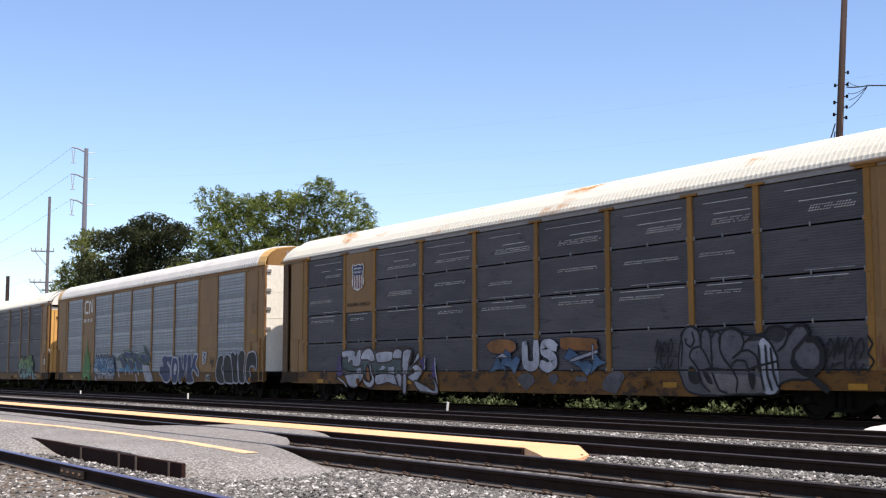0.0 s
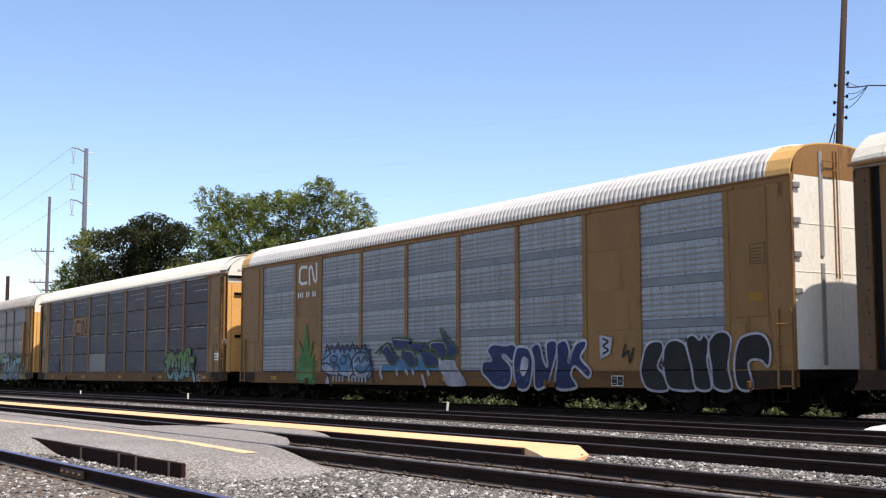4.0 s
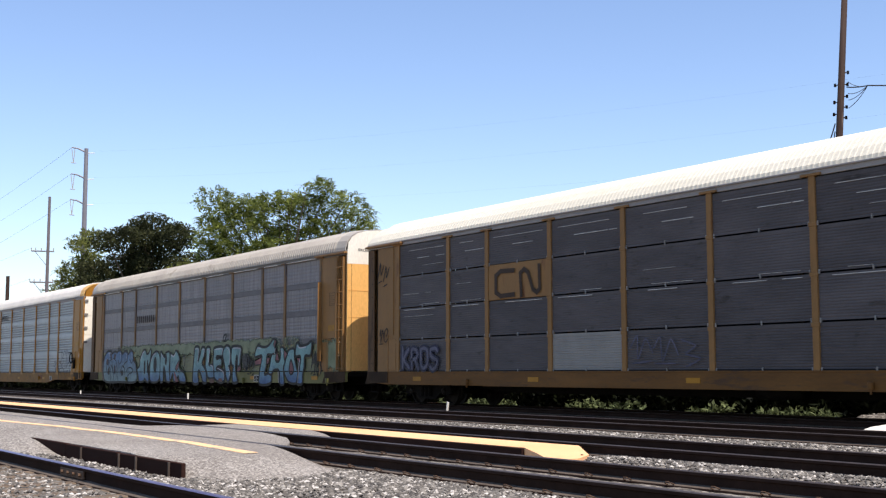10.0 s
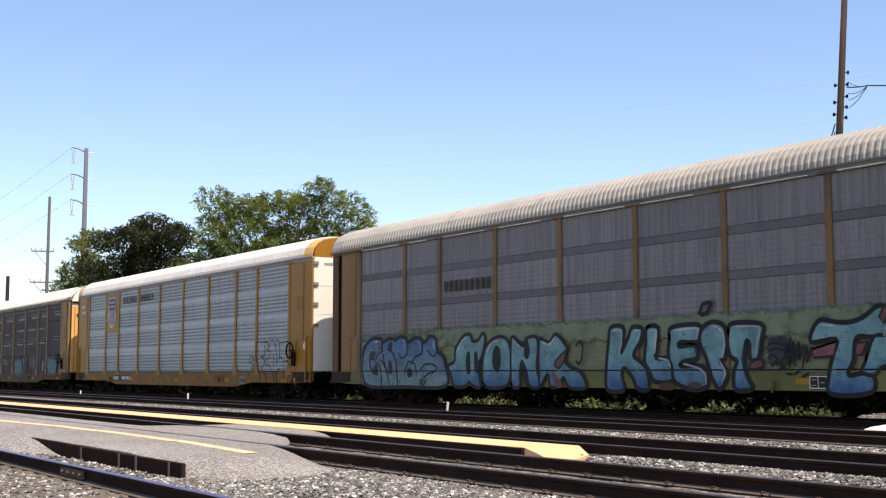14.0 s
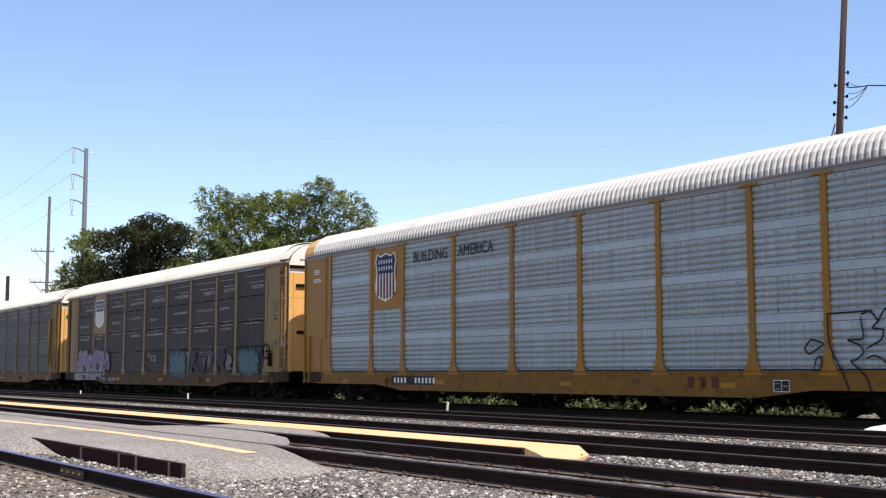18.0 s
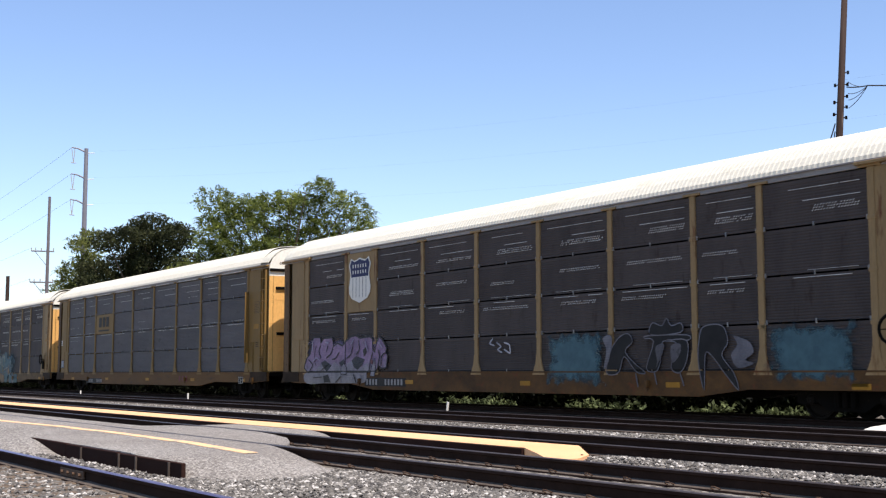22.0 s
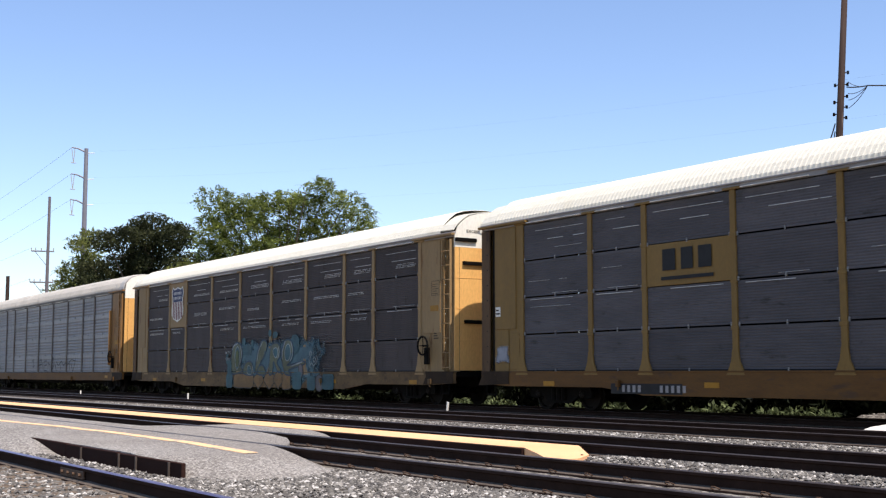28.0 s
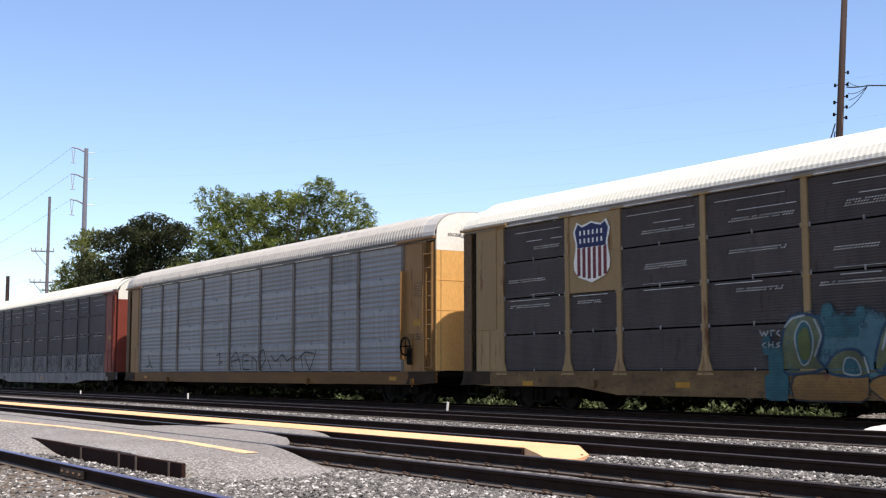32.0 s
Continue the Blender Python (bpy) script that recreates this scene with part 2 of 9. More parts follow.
# Far poles: distance haze is put into these pale bluish colours.
pole_far = surface("haze_greyed_pole_wood", (0.125, 0.115, 0.13), (0.18, 0.165, 0.185), 0.85, 1.2, 25, stretch=(1, 1, 0.08), bump=0.5, jitter=0.1)
pole_steel = surface("grey_steel_pole", (0.165, 0.17, 0.21), (0.225, 0.23, 0.28), 0.55, 0.8, 20, metal=0.2, stretch=(1, 1, 0.3), jitter=0.0)
insulator = surface("grey_insulator", (0.30, 0.31, 0.34), (0.38, 0.39, 0.42), 0.35, 5, 30, jitter=0.0)
wire_black = surface("black_cable", (0.02, 0.02, 0.022), (0.03, 0.03, 0.032), 0.6, 5, 30, jitter=0.0)
stone_white = surface("whitewashed_boulder", (0.70, 0.69, 0.66), (0.80, 0.79, 0.77), 0.8, 4, 30, bump=0.5, jitter=0.0)
white_plain = surface("white_marking_paint", (0.66, 0.66, 0.65), (0.74, 0.74, 0.73), 0.6, 3, 40, dirt=(0.45, 0.43, 0.40), dirt_at=0.66, jitter=0.0)
black_plain = surface("black_marking_paint", (0.012, 0.012, 0.013), (0.022, 0.022, 0.024), 0.6, 3, 40, jitter=0.0)
brown_plain = surface("brown_black_marking", (0.030, 0.018, 0.012), (0.045, 0.028, 0.02), 0.6, 3, 40, jitter=0.0)
blue_plain = surface("blue_emblem_paint", (0.012, 0.016, 0.075), (0.016, 0.022, 0.095), 0.5, 3, 40, jitter=0.0)
maroon_plain = surface("maroon_marking_paint", (0.075, 0.022, 0.014), (0.11, 0.034, 0.02), 0.6, 3, 40, jitter=0.0)
red_plain = surface("red_emblem_paint", (0.11, 0.016, 0.026), (0.15, 0.022, 0.032), 0.5, 3, 40, jitter=0.0)
bright_yellow = surface("yellow_reflector", (0.26, 0.125, 0.012), (0.36, 0.18, 0.016), 0.5, 3, 40, dirt=(0.35, 0.2, 0.04), dirt_at=0.64, jitter=0.1)


FADED = 0.66     # sun-bleached, dusty spray paint


def spray(name, low, high, z0, z1, spot=None, rough=0.5):
    """Spray paint that fades from one colour at the foot of the lettering to another at its head."""
    low, high, spot = [c and tuple(FADED * v for v in c) for c in (low, high, spot)]
    m = bpy.data.materials.new(name)
    nt, b = nodes_of(m)
    tc = nt.nodes.new("ShaderNodeTexCoord")
    sep = nt.nodes.new("ShaderNodeSeparateXYZ")
    nt.links.new(tc.outputs["Object"], sep.inputs[0])
    n = noise_of(nt, tc.outputs["Object"], 2.2, 4, 0.6)
    add = nt.nodes.new("ShaderNodeMath")
    add.operation = "MULTIPLY_ADD"
    add.inputs[1].default_value = 0.7 * (z1 - z0)
    nt.links.new(n, add.inputs[0])
    nt.links.new(sep.outputs["Z"], add.inputs[2])
    mr = nt.nodes.new("ShaderNodeMapRange")
    mr.inputs["From Min"].default_value, mr.inputs["From Max"].default_value = z0 + 0.35 * (z1 - z0), z1 + 0.35 * (z1 - z0)
    nt.links.new(add.outputs[0], mr.inputs["Value"])
    col = ramp_of(nt, mr.outputs[0], [(0.15, low), (0.8, high)])
    if spot:
        patch = noise_of(nt, tc.outputs["Object"], 4.5, 4, 0.6)
        col = mix_of(nt, ramp_of(nt, patch, [(0.60, (0, 0, 0)), (0.66, (1, 1, 1))]), col, spot)
    speck = noise_of(nt, tc.outputs["Object"], 40, 2, 0.6)
    col = mix_of(nt, 0.25, col, mix_of(nt, 1.0, col, ramp_of(nt, speck, [(0.3, (0.4, 0.4, 0.4)), (0.7, (1.2, 1.2, 1.2))]), "MULTIPLY"))
    wash = noise_of(nt, tc.outputs["Object"], 1.7, 6, 0.7)
    col = mix_of(nt, 1.0, col, ramp_of(nt, wash, [(0.30, (0.5, 0.5, 0.52)), (0.70, (1.25, 1.22, 1.2))]), "MULTIPLY")
    nt.links.new(col, b.inputs["Base Color"])
    b.inputs["Specular IOR Level"].default_value = 0.2
    b.inputs["Roughness"].default_value = rough
    rib = nt.nodes.new("ShaderNodeMath")
    rib.operation, rib.inputs[1].default_value = "MULTIPLY", 2 * math.pi / 0.06
    nt.links.new(sep.outputs["Z"], rib.inputs[0])
    wave = nt.nodes.new("ShaderNodeMath")
    wave.operation = "SINE"
    nt.links.new(rib.outputs[0], wave.inputs[0])
    bump_of(nt, b, wave.outputs[0], 0.30, 0.004)
    return m


def overspray(name, c1, c2, rough=0.6):
    """A cloud of spray paint that thins out towards the edges of its patch."""
    c1, c2 = [tuple(FADED * v for v in c) for c in (c1, c2)]
    m = bpy.data.materials.new(name)
    nt, b = nodes_of(m)
    tc = nt.nodes.new("ShaderNodeTexCoord")
    sep = nt.nodes.new("ShaderNodeSeparateXYZ")
    nt.links.new(tc.outputs["Generated"], sep.inputs[0])
    edge = None
    for ax in ("X", "Z"):
        a = nt.nodes.new("ShaderNodeMath")
        a.operation, a.inputs[1].default_value = "PINGPONG", 0.5
        nt.links.new(sep.outputs[ax], a.inputs[0])
        if edge is None:
            edge = a.outputs[0]
        else:
            mn = nt.nodes.new("ShaderNodeMath")
            mn.operation = "MINIMUM"
            nt.links.new(edge, mn.inputs[0])
            nt.links.new(a.outputs[0], mn.inputs[1])
            edge = mn.outputs[0]
    n = noise_of(nt, tc.outputs["Object"], 2.6, 5, 0.65)
    ad = nt.nodes.new("ShaderNodeMath")
    ad.operation, ad.inputs[1].default_value = "MULTIPLY_ADD", 0.55
    nt.links.new(n, ad.inputs[0])
    nt.links.new(edge, ad.inputs[2])
    fac = ramp_of(nt, ad.outputs[0], [(0.36, (0, 0, 0)), (0.50, (1, 1, 1))])
    col = ramp_of(nt, noise_of(nt, tc.outputs["Object"], 3.5, 4, 0.6), [(0.35, c1), (0.65, c2)])
    nt.links.new(col, b.inputs["Base Color"])
    b.inputs["Roughness"].default_value = rough
    tr = nt.nodes.new("ShaderNodeBsdfTransparent")
    mx = nt.nodes.new("ShaderNodeMixShader")
    nt.links.new(fac, mx.inputs[0])
    nt.links.new(tr.outputs[0], mx.inputs[1])
    nt.links.new(b.outputs[0], mx.inputs[2])
    nt.links.new(mx.outputs[0], nt.nodes["Material Output"].inputs["Surface"])
    return m


os_white = overspray("white_overspray", (0.28, 0.28, 0.29), (0.40, 0.40, 0.41))
os_leaf = overspray("leaf_green_overspray", (0.05, 0.20, 0.03), (0.075, 0.26, 0.045))
os_aqua = overspray("aqua_overspray", (0.03, 0.105, 0.13), (0.06, 0.165, 0.19))
os_purple = overspray("purple_overspray", (0.12, 0.09, 0.15), (0.21, 0.15, 0.26))
os_green = overspray("pale_green_overspray", (0.17, 0.21, 0.10), (0.26, 0.30, 0.16))
sp_teal = spray("teal_spray", (0.22, 0.34, 0.35), (0.09, 0.21, 0.38), 0.6, 2.1, (0.05, 0.13, 0.22))
sp_blue = spray("sky_blue_spray", (0.075, 0.175, 0.360), (0.245, 0.480, 0.460), 0.45, 1.55, (0.10, 0.24, 0.33))
sp_black = surface("black_spray", (0.010, 0.010, 0.012), (0.02, 0.02, 0.022), 0.55, 3, 30, jitter=0.0, spec=0.15)
sp_silver = spray("silver_spray", (0.125, 0.115, 0.120), (0.190, 0.178, 0.188), 0.5, 2.0, (0.09, 0.084, 0.088), 0.45)
sp_white = spray("white_spray", (0.50, 0.49, 0.51), (0.66, 0.65, 0.67), 0.6, 2.0, (0.36, 0.35, 0.38))
sp_navy = spray("navy_spray", (0.013, 0.026, 0.11), (0.020, 0.040, 0.155), 0.6, 2.0, (0.032, 0.065, 0.18))
sp_sky = spray("pale_sky_spray", (0.44, 0.50, 0.56), (0.24, 0.42, 0.56), 0.7, 1.9, (0.30, 0.46, 0.58))
sp_lightblue = spray("light_blue_spray", (0.125, 0.228, 0.311), (0.052, 0.114, 0.259), 0.6, 2.0, (0.217, 0.285, 0.332))
sp_cyan = spray("cyan_spray", (0.10, 0.30, 0.46), (0.075, 0.24, 0.42), 0.7, 1.5, (0.28, 0.44, 0.52))
sp_ink = spray("ink_blue_spray", (0.022, 0.022, 0.05), (0.03, 0.03, 0.07), 0.9, 1.9)
sp_green = spray("green_spray", (0.22, 0.42, 0.37), (0.15, 0.30, 0.06), 0.75, 1.7, (0.10, 0.22, 0.05))
sp_leaf = spray("leaf_green_spray", (0.055, 0.22, 0.035), (0.075, 0.28, 0.045), 0.6, 2.6)
sp_orange = spray("orange_spray", (0.360, 0.115, 0.022), (0.396, 0.158, 0.036), 0.8, 2.0)
sp_purple = spray("purple_spray", (0.36, 0.32, 0.37), (0.40, 0.26, 0.40), 0.8, 1.6, (0.25, 0.18, 0.27))
sp_slateshade = spray("slate_shade_spray", (0.035, 0.04, 0.045), (0.075, 0.07, 0.09), 0.9, 1.6)
sp_lilac = spray("lilac_spray", (0.42, 0.36, 0.46), (0.50, 0.44, 0.56), 0.6, 2.2)
sp_violet_grey = spray("violet_grey_spray", (0.122, 0.122, 0.173), (0.158, 0.158, 0.216), 0.9, 1.9)
sp_olive = spray("olive_spray", (0.12, 0.13, 0.05), (0.19, 0.22, 0.125), 0.6, 2.4, (0.07, 0.15, 0.15))
sp_ochre = spray("ochre_spray", (0.24, 0.125, 0.03), (0.31, 0.17, 0.05), 0.3, 1.0, (0.28, 0.09, 0.03))
sp_soot = spray("soot_black_spray", (0.030, 0.027, 0.027), (0.045, 0.041, 0.042), 0.6, 2.0)
sp_pink = spray("dusty_pink_spray", (0.26, 0.09, 0.10), (0.32, 0.13, 0.13), 0.6, 2.0)
sp_sillgrey = spray("thin_grey_spray", (0.20, 0.17, 0.15), (0.27, 0.24, 0.22), 0.4, 1.0)
sp_greygreen = spray("grey_green_spray", (0.085, 0.115, 0.105), (0.10, 0.135, 0.125), 0.6, 2.0, (0.07, 0.09, 0.085))
sp_maroon = spray("maroon_spray", (0.05, 0.018, 0.016), (0.075, 0.028, 0.024), 0.6, 2.0)
sp_violet = spray("violet_spray", (0.10, 0.055, 0.20), (0.13, 0.075, 0.24), 0.6, 2.0)
sp_pinkdull = spray("dull_pink_spray", (0.20, 0.10, 0.09), (0.26, 0.13, 0.13), 0.6, 2.0)
sp_edge = spray("dark_green_edge_spray", (0.05, 0.10, 0.035), (0.07, 0.145, 0.04), 0.6, 2.6)
sp_rustpaint = spray("red_brown_spray", (0.13, 0.05, 0.035), (0.17, 0.07, 0.05), 0.4, 1.2)
sp_palefoot = spray("pale_lilac_spray", (0.38, 0.35, 0.33), (0.40, 0.36, 0.42), 0.5, 1.5, (0.25, 0.22, 0.23))
sp_silverline = spray("dull_white_spray", (0.20, 0.19, 0.20), (0.27, 0.26, 0.28), 0.5, 2.2, (0.2, 0.19, 0.2))
sp_deepblue = spray("deep_blue_spray", (0.022, 0.06, 0.11), (0.03, 0.085, 0.14), 0.5, 2.4)
sp_whiteline = spray("chalky_white_spray", (0.36, 0.40, 0.36), (0.46, 0.50, 0.48), 0.5, 2.4, (0.24, 0.28, 0.26))
sp_olivedeep = spray("deep_olive_spray", (0.10, 0.13, 0.03), (0.14, 0.17, 0.05), 0.6, 2.4)
os_soot = overspray("sooty_overspray", (0.02, 0.02, 0.02), (0.035, 0.034, 0.03))
sp_aqua = spray("aqua_spray", (0.03, 0.125, 0.145), (0.045, 0.155, 0.175), 0.5, 2.5, (0.036, 0.122, 0.144))


# ---- geometry helpers ----
class Geo:
    """A list of corners and faces that grows piece by piece."""

    def __init__(self):
        self.v, self.f = [], []

    def add(self, verts, faces):
        n = len(self.v)
        self.v += [tuple(p) for p in verts]
        self.f += [tuple(i + n for i in q) for q in faces]
        return self

    def box(self, x0, x1, y0, y1, z0, z1):
        return self.add([(x, y, z) for x in (x0, x1) for y in (y0, y1) for z in (z0, z1)],
                        [(0, 1, 3, 2), (4, 6, 7, 5), (0, 4, 5, 1), (2, 3, 7, 6), (0, 2, 6, 4), (1, 5, 7, 3)])

    def soft_box(self, x0, x1, y0, y1, z0, z1, b=0.01):
        """A box with its edges along x, y and z chamfered."""
        bm = bmesh.new()
        bmesh.ops.create_cube(bm, size=1.0)
        bmesh.ops.scale(bm, vec=(x1 - x0, y1 - y0, z1 - z0), verts=bm.verts)
        bmesh.ops.translate(bm, vec=((x0 + x1) / 2, (y0 + y1) / 2, (z0 + z1) / 2), verts=bm.verts)
        bmesh.ops.bevel(bm, geom=bm.edges[:], offset=b, segments=1, affect="EDGES")
        bm.verts.index_update()
        self.add([v.co[:] for v in bm.verts], [[v.index for v in f.verts] for f in bm.faces])
        bm.free()
        return self

    def prism(self, outline, y0, y1):
        """An outline of (x, z) corners, from y0 to y1."""
        n = len(outline)
        return self.add([(x, y0, z) for x, z in outline] + [(x, y1, z) for x, z in outline],
                        [tuple(range(n)), tuple(range(2 * n - 1, n - 1, -1))] + [(i, i + n, (i + 1) % n + n, (i + 1) % n) for i in range(n)])

    def along_x(self, outline, x0, x1):
        """An outline of (y, z) corners, from x0 to x1."""
        n = len(outline)
        return self.add([(x0, y, z) for y, z in outline] + [(x1, y, z) for y, z in outline],
                        [tuple(range(n)), tuple(range(2 * n - 1, n - 1, -1))] + [(i, i + n, (i + 1) % n + n, (i + 1) % n) for i in range(n)])

    def tube(self, a, b, r0, r1=None, n=8):
        a, b = Vector(a), Vector(b)
        r1 = r0 if r1 is None else r1
        d = (b - a).normalized()
        u = d.orthogonal().normalized()
        w = d.cross(u)
        ring = [(math.cos(2 * math.pi * i / n), math.sin(2 * math.pi * i / n)) for i in range(n)]
        return self.add([a + (u * c + w * s) * r0 for c, s in ring] + [b + (u * c + w * s) * r1 for c, s in ring],
                        [tuple(range(n - 1, -1, -1)), tuple(range(n, 2 * n))] + [(i, (i + 1) % n, (i + 1) % n + n, i + n) for i in range(n)])

    def lathe(self, profile, axis_y=True, n=20):
        """A profile of (radius, along) turned about the y axis, or the z axis."""
        verts = []
        for r, h in profile:
            for i in range(n):
                c, s = r * math.cos(2 * math.pi * i / n), r * math.sin(2 * math.pi * i / n)
                verts.append((c, h, s) if axis_y else (c, s, h))
        k = len(profile)
        faces = [(j * n + i, j * n + (i + 1) % n, (j + 1) * n + (i + 1) % n, (j + 1) * n + i) for j in range(k - 1) for i in range(n)]
        return self.add(verts, faces + [tuple(range(n)), tuple(range((k - 1) * n, k * n))])

    def mesh(self, name, material, smooth=False):
        me = bpy.data.meshes.new(name)
        me.from_pydata(self.v, [], self.f)
        bm = bmesh.new()
        bm.from_mesh(me)
        bmesh.ops.recalc_face_normals(bm, faces=bm.faces)
        bm.to_mesh(me)
        bm.free()
        if smooth:
            me.shade_smooth()
        me.materials.append(material)
        return me


def part(name, geo, material, parent, label="", at=None, smooth=False):
    """One mesh object under a thing or a part; geo is a Geo or a finished mesh."""
    me = geo if isinstance(geo, bpy.types.Mesh) else geo.mesh(name, material, smooth)
    ob = new(name, me)
    ob.parent = parent
    if at:
        ob.location = at
    if label:
        ob["label"] = label
    return ob


def thing(name, geo, material, label, category, group="", kind="", at=None, smooth=False):
    ob = new(name, geo if isinstance(geo, bpy.types.Mesh) else geo.mesh(name, material, smooth))
    if at:
        ob.location = at
    return tagged(ob, label, category, group, kind)


KEPT = {}


def kept(key, make):
    """The mesh made once for each key, and shared by alike pieces."""
    if key not in KEPT:
        KEPT[key] = make()
    return KEPT[key]


def words(text, x0, x1, z0, z1, y, material, fat=0.0, wobble=0.0, lean=0.0, depth=0.003, mirror=False):
    """Lettering in the built-in font, fitted to a rectangle of the near side."""
    cu = bpy.data.curves.new("words", "FONT")
    cu.body, cu.offset, cu.extrude, cu.resolution_u = text, fat, depth, 3
    ob = new("words", cu)
    me = bpy.data.meshes.new_from_object(ob.evaluated_get(bpy.context.evaluated_depsgraph_get()))
    bpy.data.objects.remove(ob)
    bpy.data.curves.remove(cu)
    co = np.empty(len(me.vertices) * 3)
    me.vertices.foreach_get("co", co)
    co = co.reshape(-1, 3)
    lo, hi = co.min(0), co.max(0)
    u = (co[:, 0] - lo[0]) / (hi[0] - lo[0])
    w = (co[:, 1] - lo[1]) / (hi[1] - lo[1])
    if wobble:
        for i in range(len(u)):
            n = noise.noise_vector(Vector((u[i] * len(text) * 1.3, w[i] * 2.0, 3.7)))
            u[i] += n.x * wobble / len(text)
            w[i] += n.y * wobble * 0.35 + 0.06 * wobble * math.sin(u[i] * len(text) * 4.1)
    u = u + lean * (w - 0.5)
    out = np.stack([x0 + u * (x1 - x0), y - co[:, 2], z0 + w * (z1 - z0)], 1)
    me.vertices.foreach_set("co", out.ravel())
    me.materials.clear()
    me.materials.append(material)
    me.update()
    return me


# hand-painted letter shapes: strokes through (across, up)
LETTERS = {
    "M": [[(0.04, 0), (0.10, 0.95), (0.30, 0.95), (0.50, 0.35), (0.70, 0.95), (0.90, 0.95), (0.96, 0)]],
    "O": [[(0.5, 1), (0.15, 0.85), (0.06, 0.5), (0.15, 0.12), (0.5, 0), (0.85, 0.12), (0.94, 0.5), (0.85, 0.85), (0.5, 1)]],
    "N": [[(0.08, 0), (0.10, 1), (0.30, 0.9), (0.70, 0.1), (0.90, 0.05), (0.92, 1)]],
    "K": [[(0.14, 1.02), (0.16, 0)], [(0.92, 0.98), (0.60, 0.75), (0.28, 0.48), (0.6, 0.25), (0.96, 0)]],
    "L": [[(0.15, 1.0), (0.14, 0.2), (0.25, 0.05), (0.92, 0.06)]],
    "E": [[(0.92, 0.98), (0.30, 1.0), (0.12, 0.85), (0.10, 0.15), (0.28, 0.02), (0.92, 0.04)], [(0.15, 0.52), (0.82, 0.54)]],
    "I": [[(0.5, 0.98), (0.48, 0.5), (0.5, 0)]],
    "T": [[(0.0, 0.92), (0.3, 1.0), (0.7, 0.95), (1.0, 1.04)], [(0.50, 0.95), (0.48, 0.4), (0.46, -0.02)]],
    "H": [[(0.14, 1.02), (0.16, 0)], [(0.86, 1.0), (0.84, 0)], [(0.16, 0.5), (0.84, 0.52)]],
    "U": [[(0.10, 1), (0.12, 0.2), (0.35, 0.02), (0.65, 0.02), (0.88, 0.2), (0.90, 1)]],
    "S": [[(0.90, 0.86), (0.60, 1.0), (0.20, 0.90), (0.14, 0.66), (0.5, 0.52), (0.86, 0.36), (0.80, 0.10), (0.42, 0.0), (0.06, 0.12)]],
    "R": [[(0.12, 0), (0.12, 0.95), (0.65, 1.0), (0.86, 0.76), (0.62, 0.50), (0.22, 0.48)], [(0.5, 0.48), (0.94, 0)]],
    "G": [[(0.92, 0.85), (0.55, 1.0), (0.15, 0.85), (0.06, 0.45), (0.2, 0.08), (0.6, 0.0), (0.92, 0.12), (0.92, 0.46), (0.6, 0.46)]],
    "P": [[(0.14, 0), (0.12, 0.95), (0.65, 1.0), (0.90, 0.75), (0.65, 0.46), (0.2, 0.44)]],
    "1": [[(0.0, 0.25), (0.30, 0.95), (0.55, 0.40), (1.0, 0.85)], [(0.15, 0.05), (0.85, 0.15)]],
    "2": [[(0.95, 0.25), (0.6, 0.0), (0.1, 0.2), (0.05, 0.75), (0.5, 1.0), (0.85, 0.7), (0.5, 0.4)]],
    "3": [[(0.05, 1.0), (0.65, 0.78), (0.25, 0.48), (0.95, 0.25), (0.35, 0.0)]],
    "4": [[(0.0, 0.0), (0.35, 0.6), (0.8, 1.0), (1.0, 0.6), (0.55, 0.35), (0.1, 0.65), (0.3, 1.05)]],
    "5": [[(-0.05, 0.55), (0.2, 1.0), (0.4, 0.1), (0.65, 0.95), (1.05, 0.35)], [(0.1, 0.0), (0.9, 0.0)]],
}


def glide(pts, k=5):
    """A smooth line through the points."""
    P = [Vector(p) for p in pts]
    P = [P[0] * 2 - P[1]] + P + [P[-1] * 2 - P[-2]]
    out = []
    for i in range(1, len(P) - 2):
        a, b, c, d = P[i - 1:i + 3]
        for s in range(k):
            t = s / k
            out.append(0.5 * (2 * b + (c - a) * t + (2 * a - 5 * b + 4 * c - d) * t * t + (3 * b - a - 3 * c + d) * t ** 3))
    out.append(P[-2])
    flat = []
    for i in range(1, len(P) - 2):
        flat += [P[i].lerp(P[i + 1], s / k) for s in range(k)]
    flat.append(P[-2])
    return [a.lerp(b, 0.45) for a, b in zip(out, flat)]


def ribbon(g, pts, width, y, deep=0.003):
    """A flat painted ribbon with rounded ends along a smooth line of (x, z)."""
    L, R = [], []
    for i, p in enumerate(pts):
        d = (pts[min(i + 1, len(pts) - 1)] - pts[max(i - 1, 0)])
        d = d.normalized() if d.length > 1e-6 else Vector((1, 0))
        n = Vector((-d.y, d.x)) * width / 2
        if i in (0, len(pts) - 1):
            e = d * width * (0.32 if i else -0.32)
            L.append(p + e + n * 0.7)
            R.append(p + e - n * 0.7)
        else:
            L.append(p + n)
            R.append(p - n)
    m = len(L)
    verts = [(v.x, y, v.y) for v in L + R] + [(v.x, y + deep, v.y) for v in L + R]
    faces = [(i, i + 1, m + i + 1, m + i) for i in range(m - 1)]
    faces += [(i, i + 1, 2 * m + i + 1, 2 * m + i) for i in range(m - 1)] + [(m + i, m + i + 1, 3 * m + i + 1, 3 * m + i) for i in range(m - 1)]
    faces += [(0, m, 3 * m, 2 * m), (m - 1, 2 * m - 1, 4 * m - 1, 3 * m - 1)]
    return g.add(verts, faces)


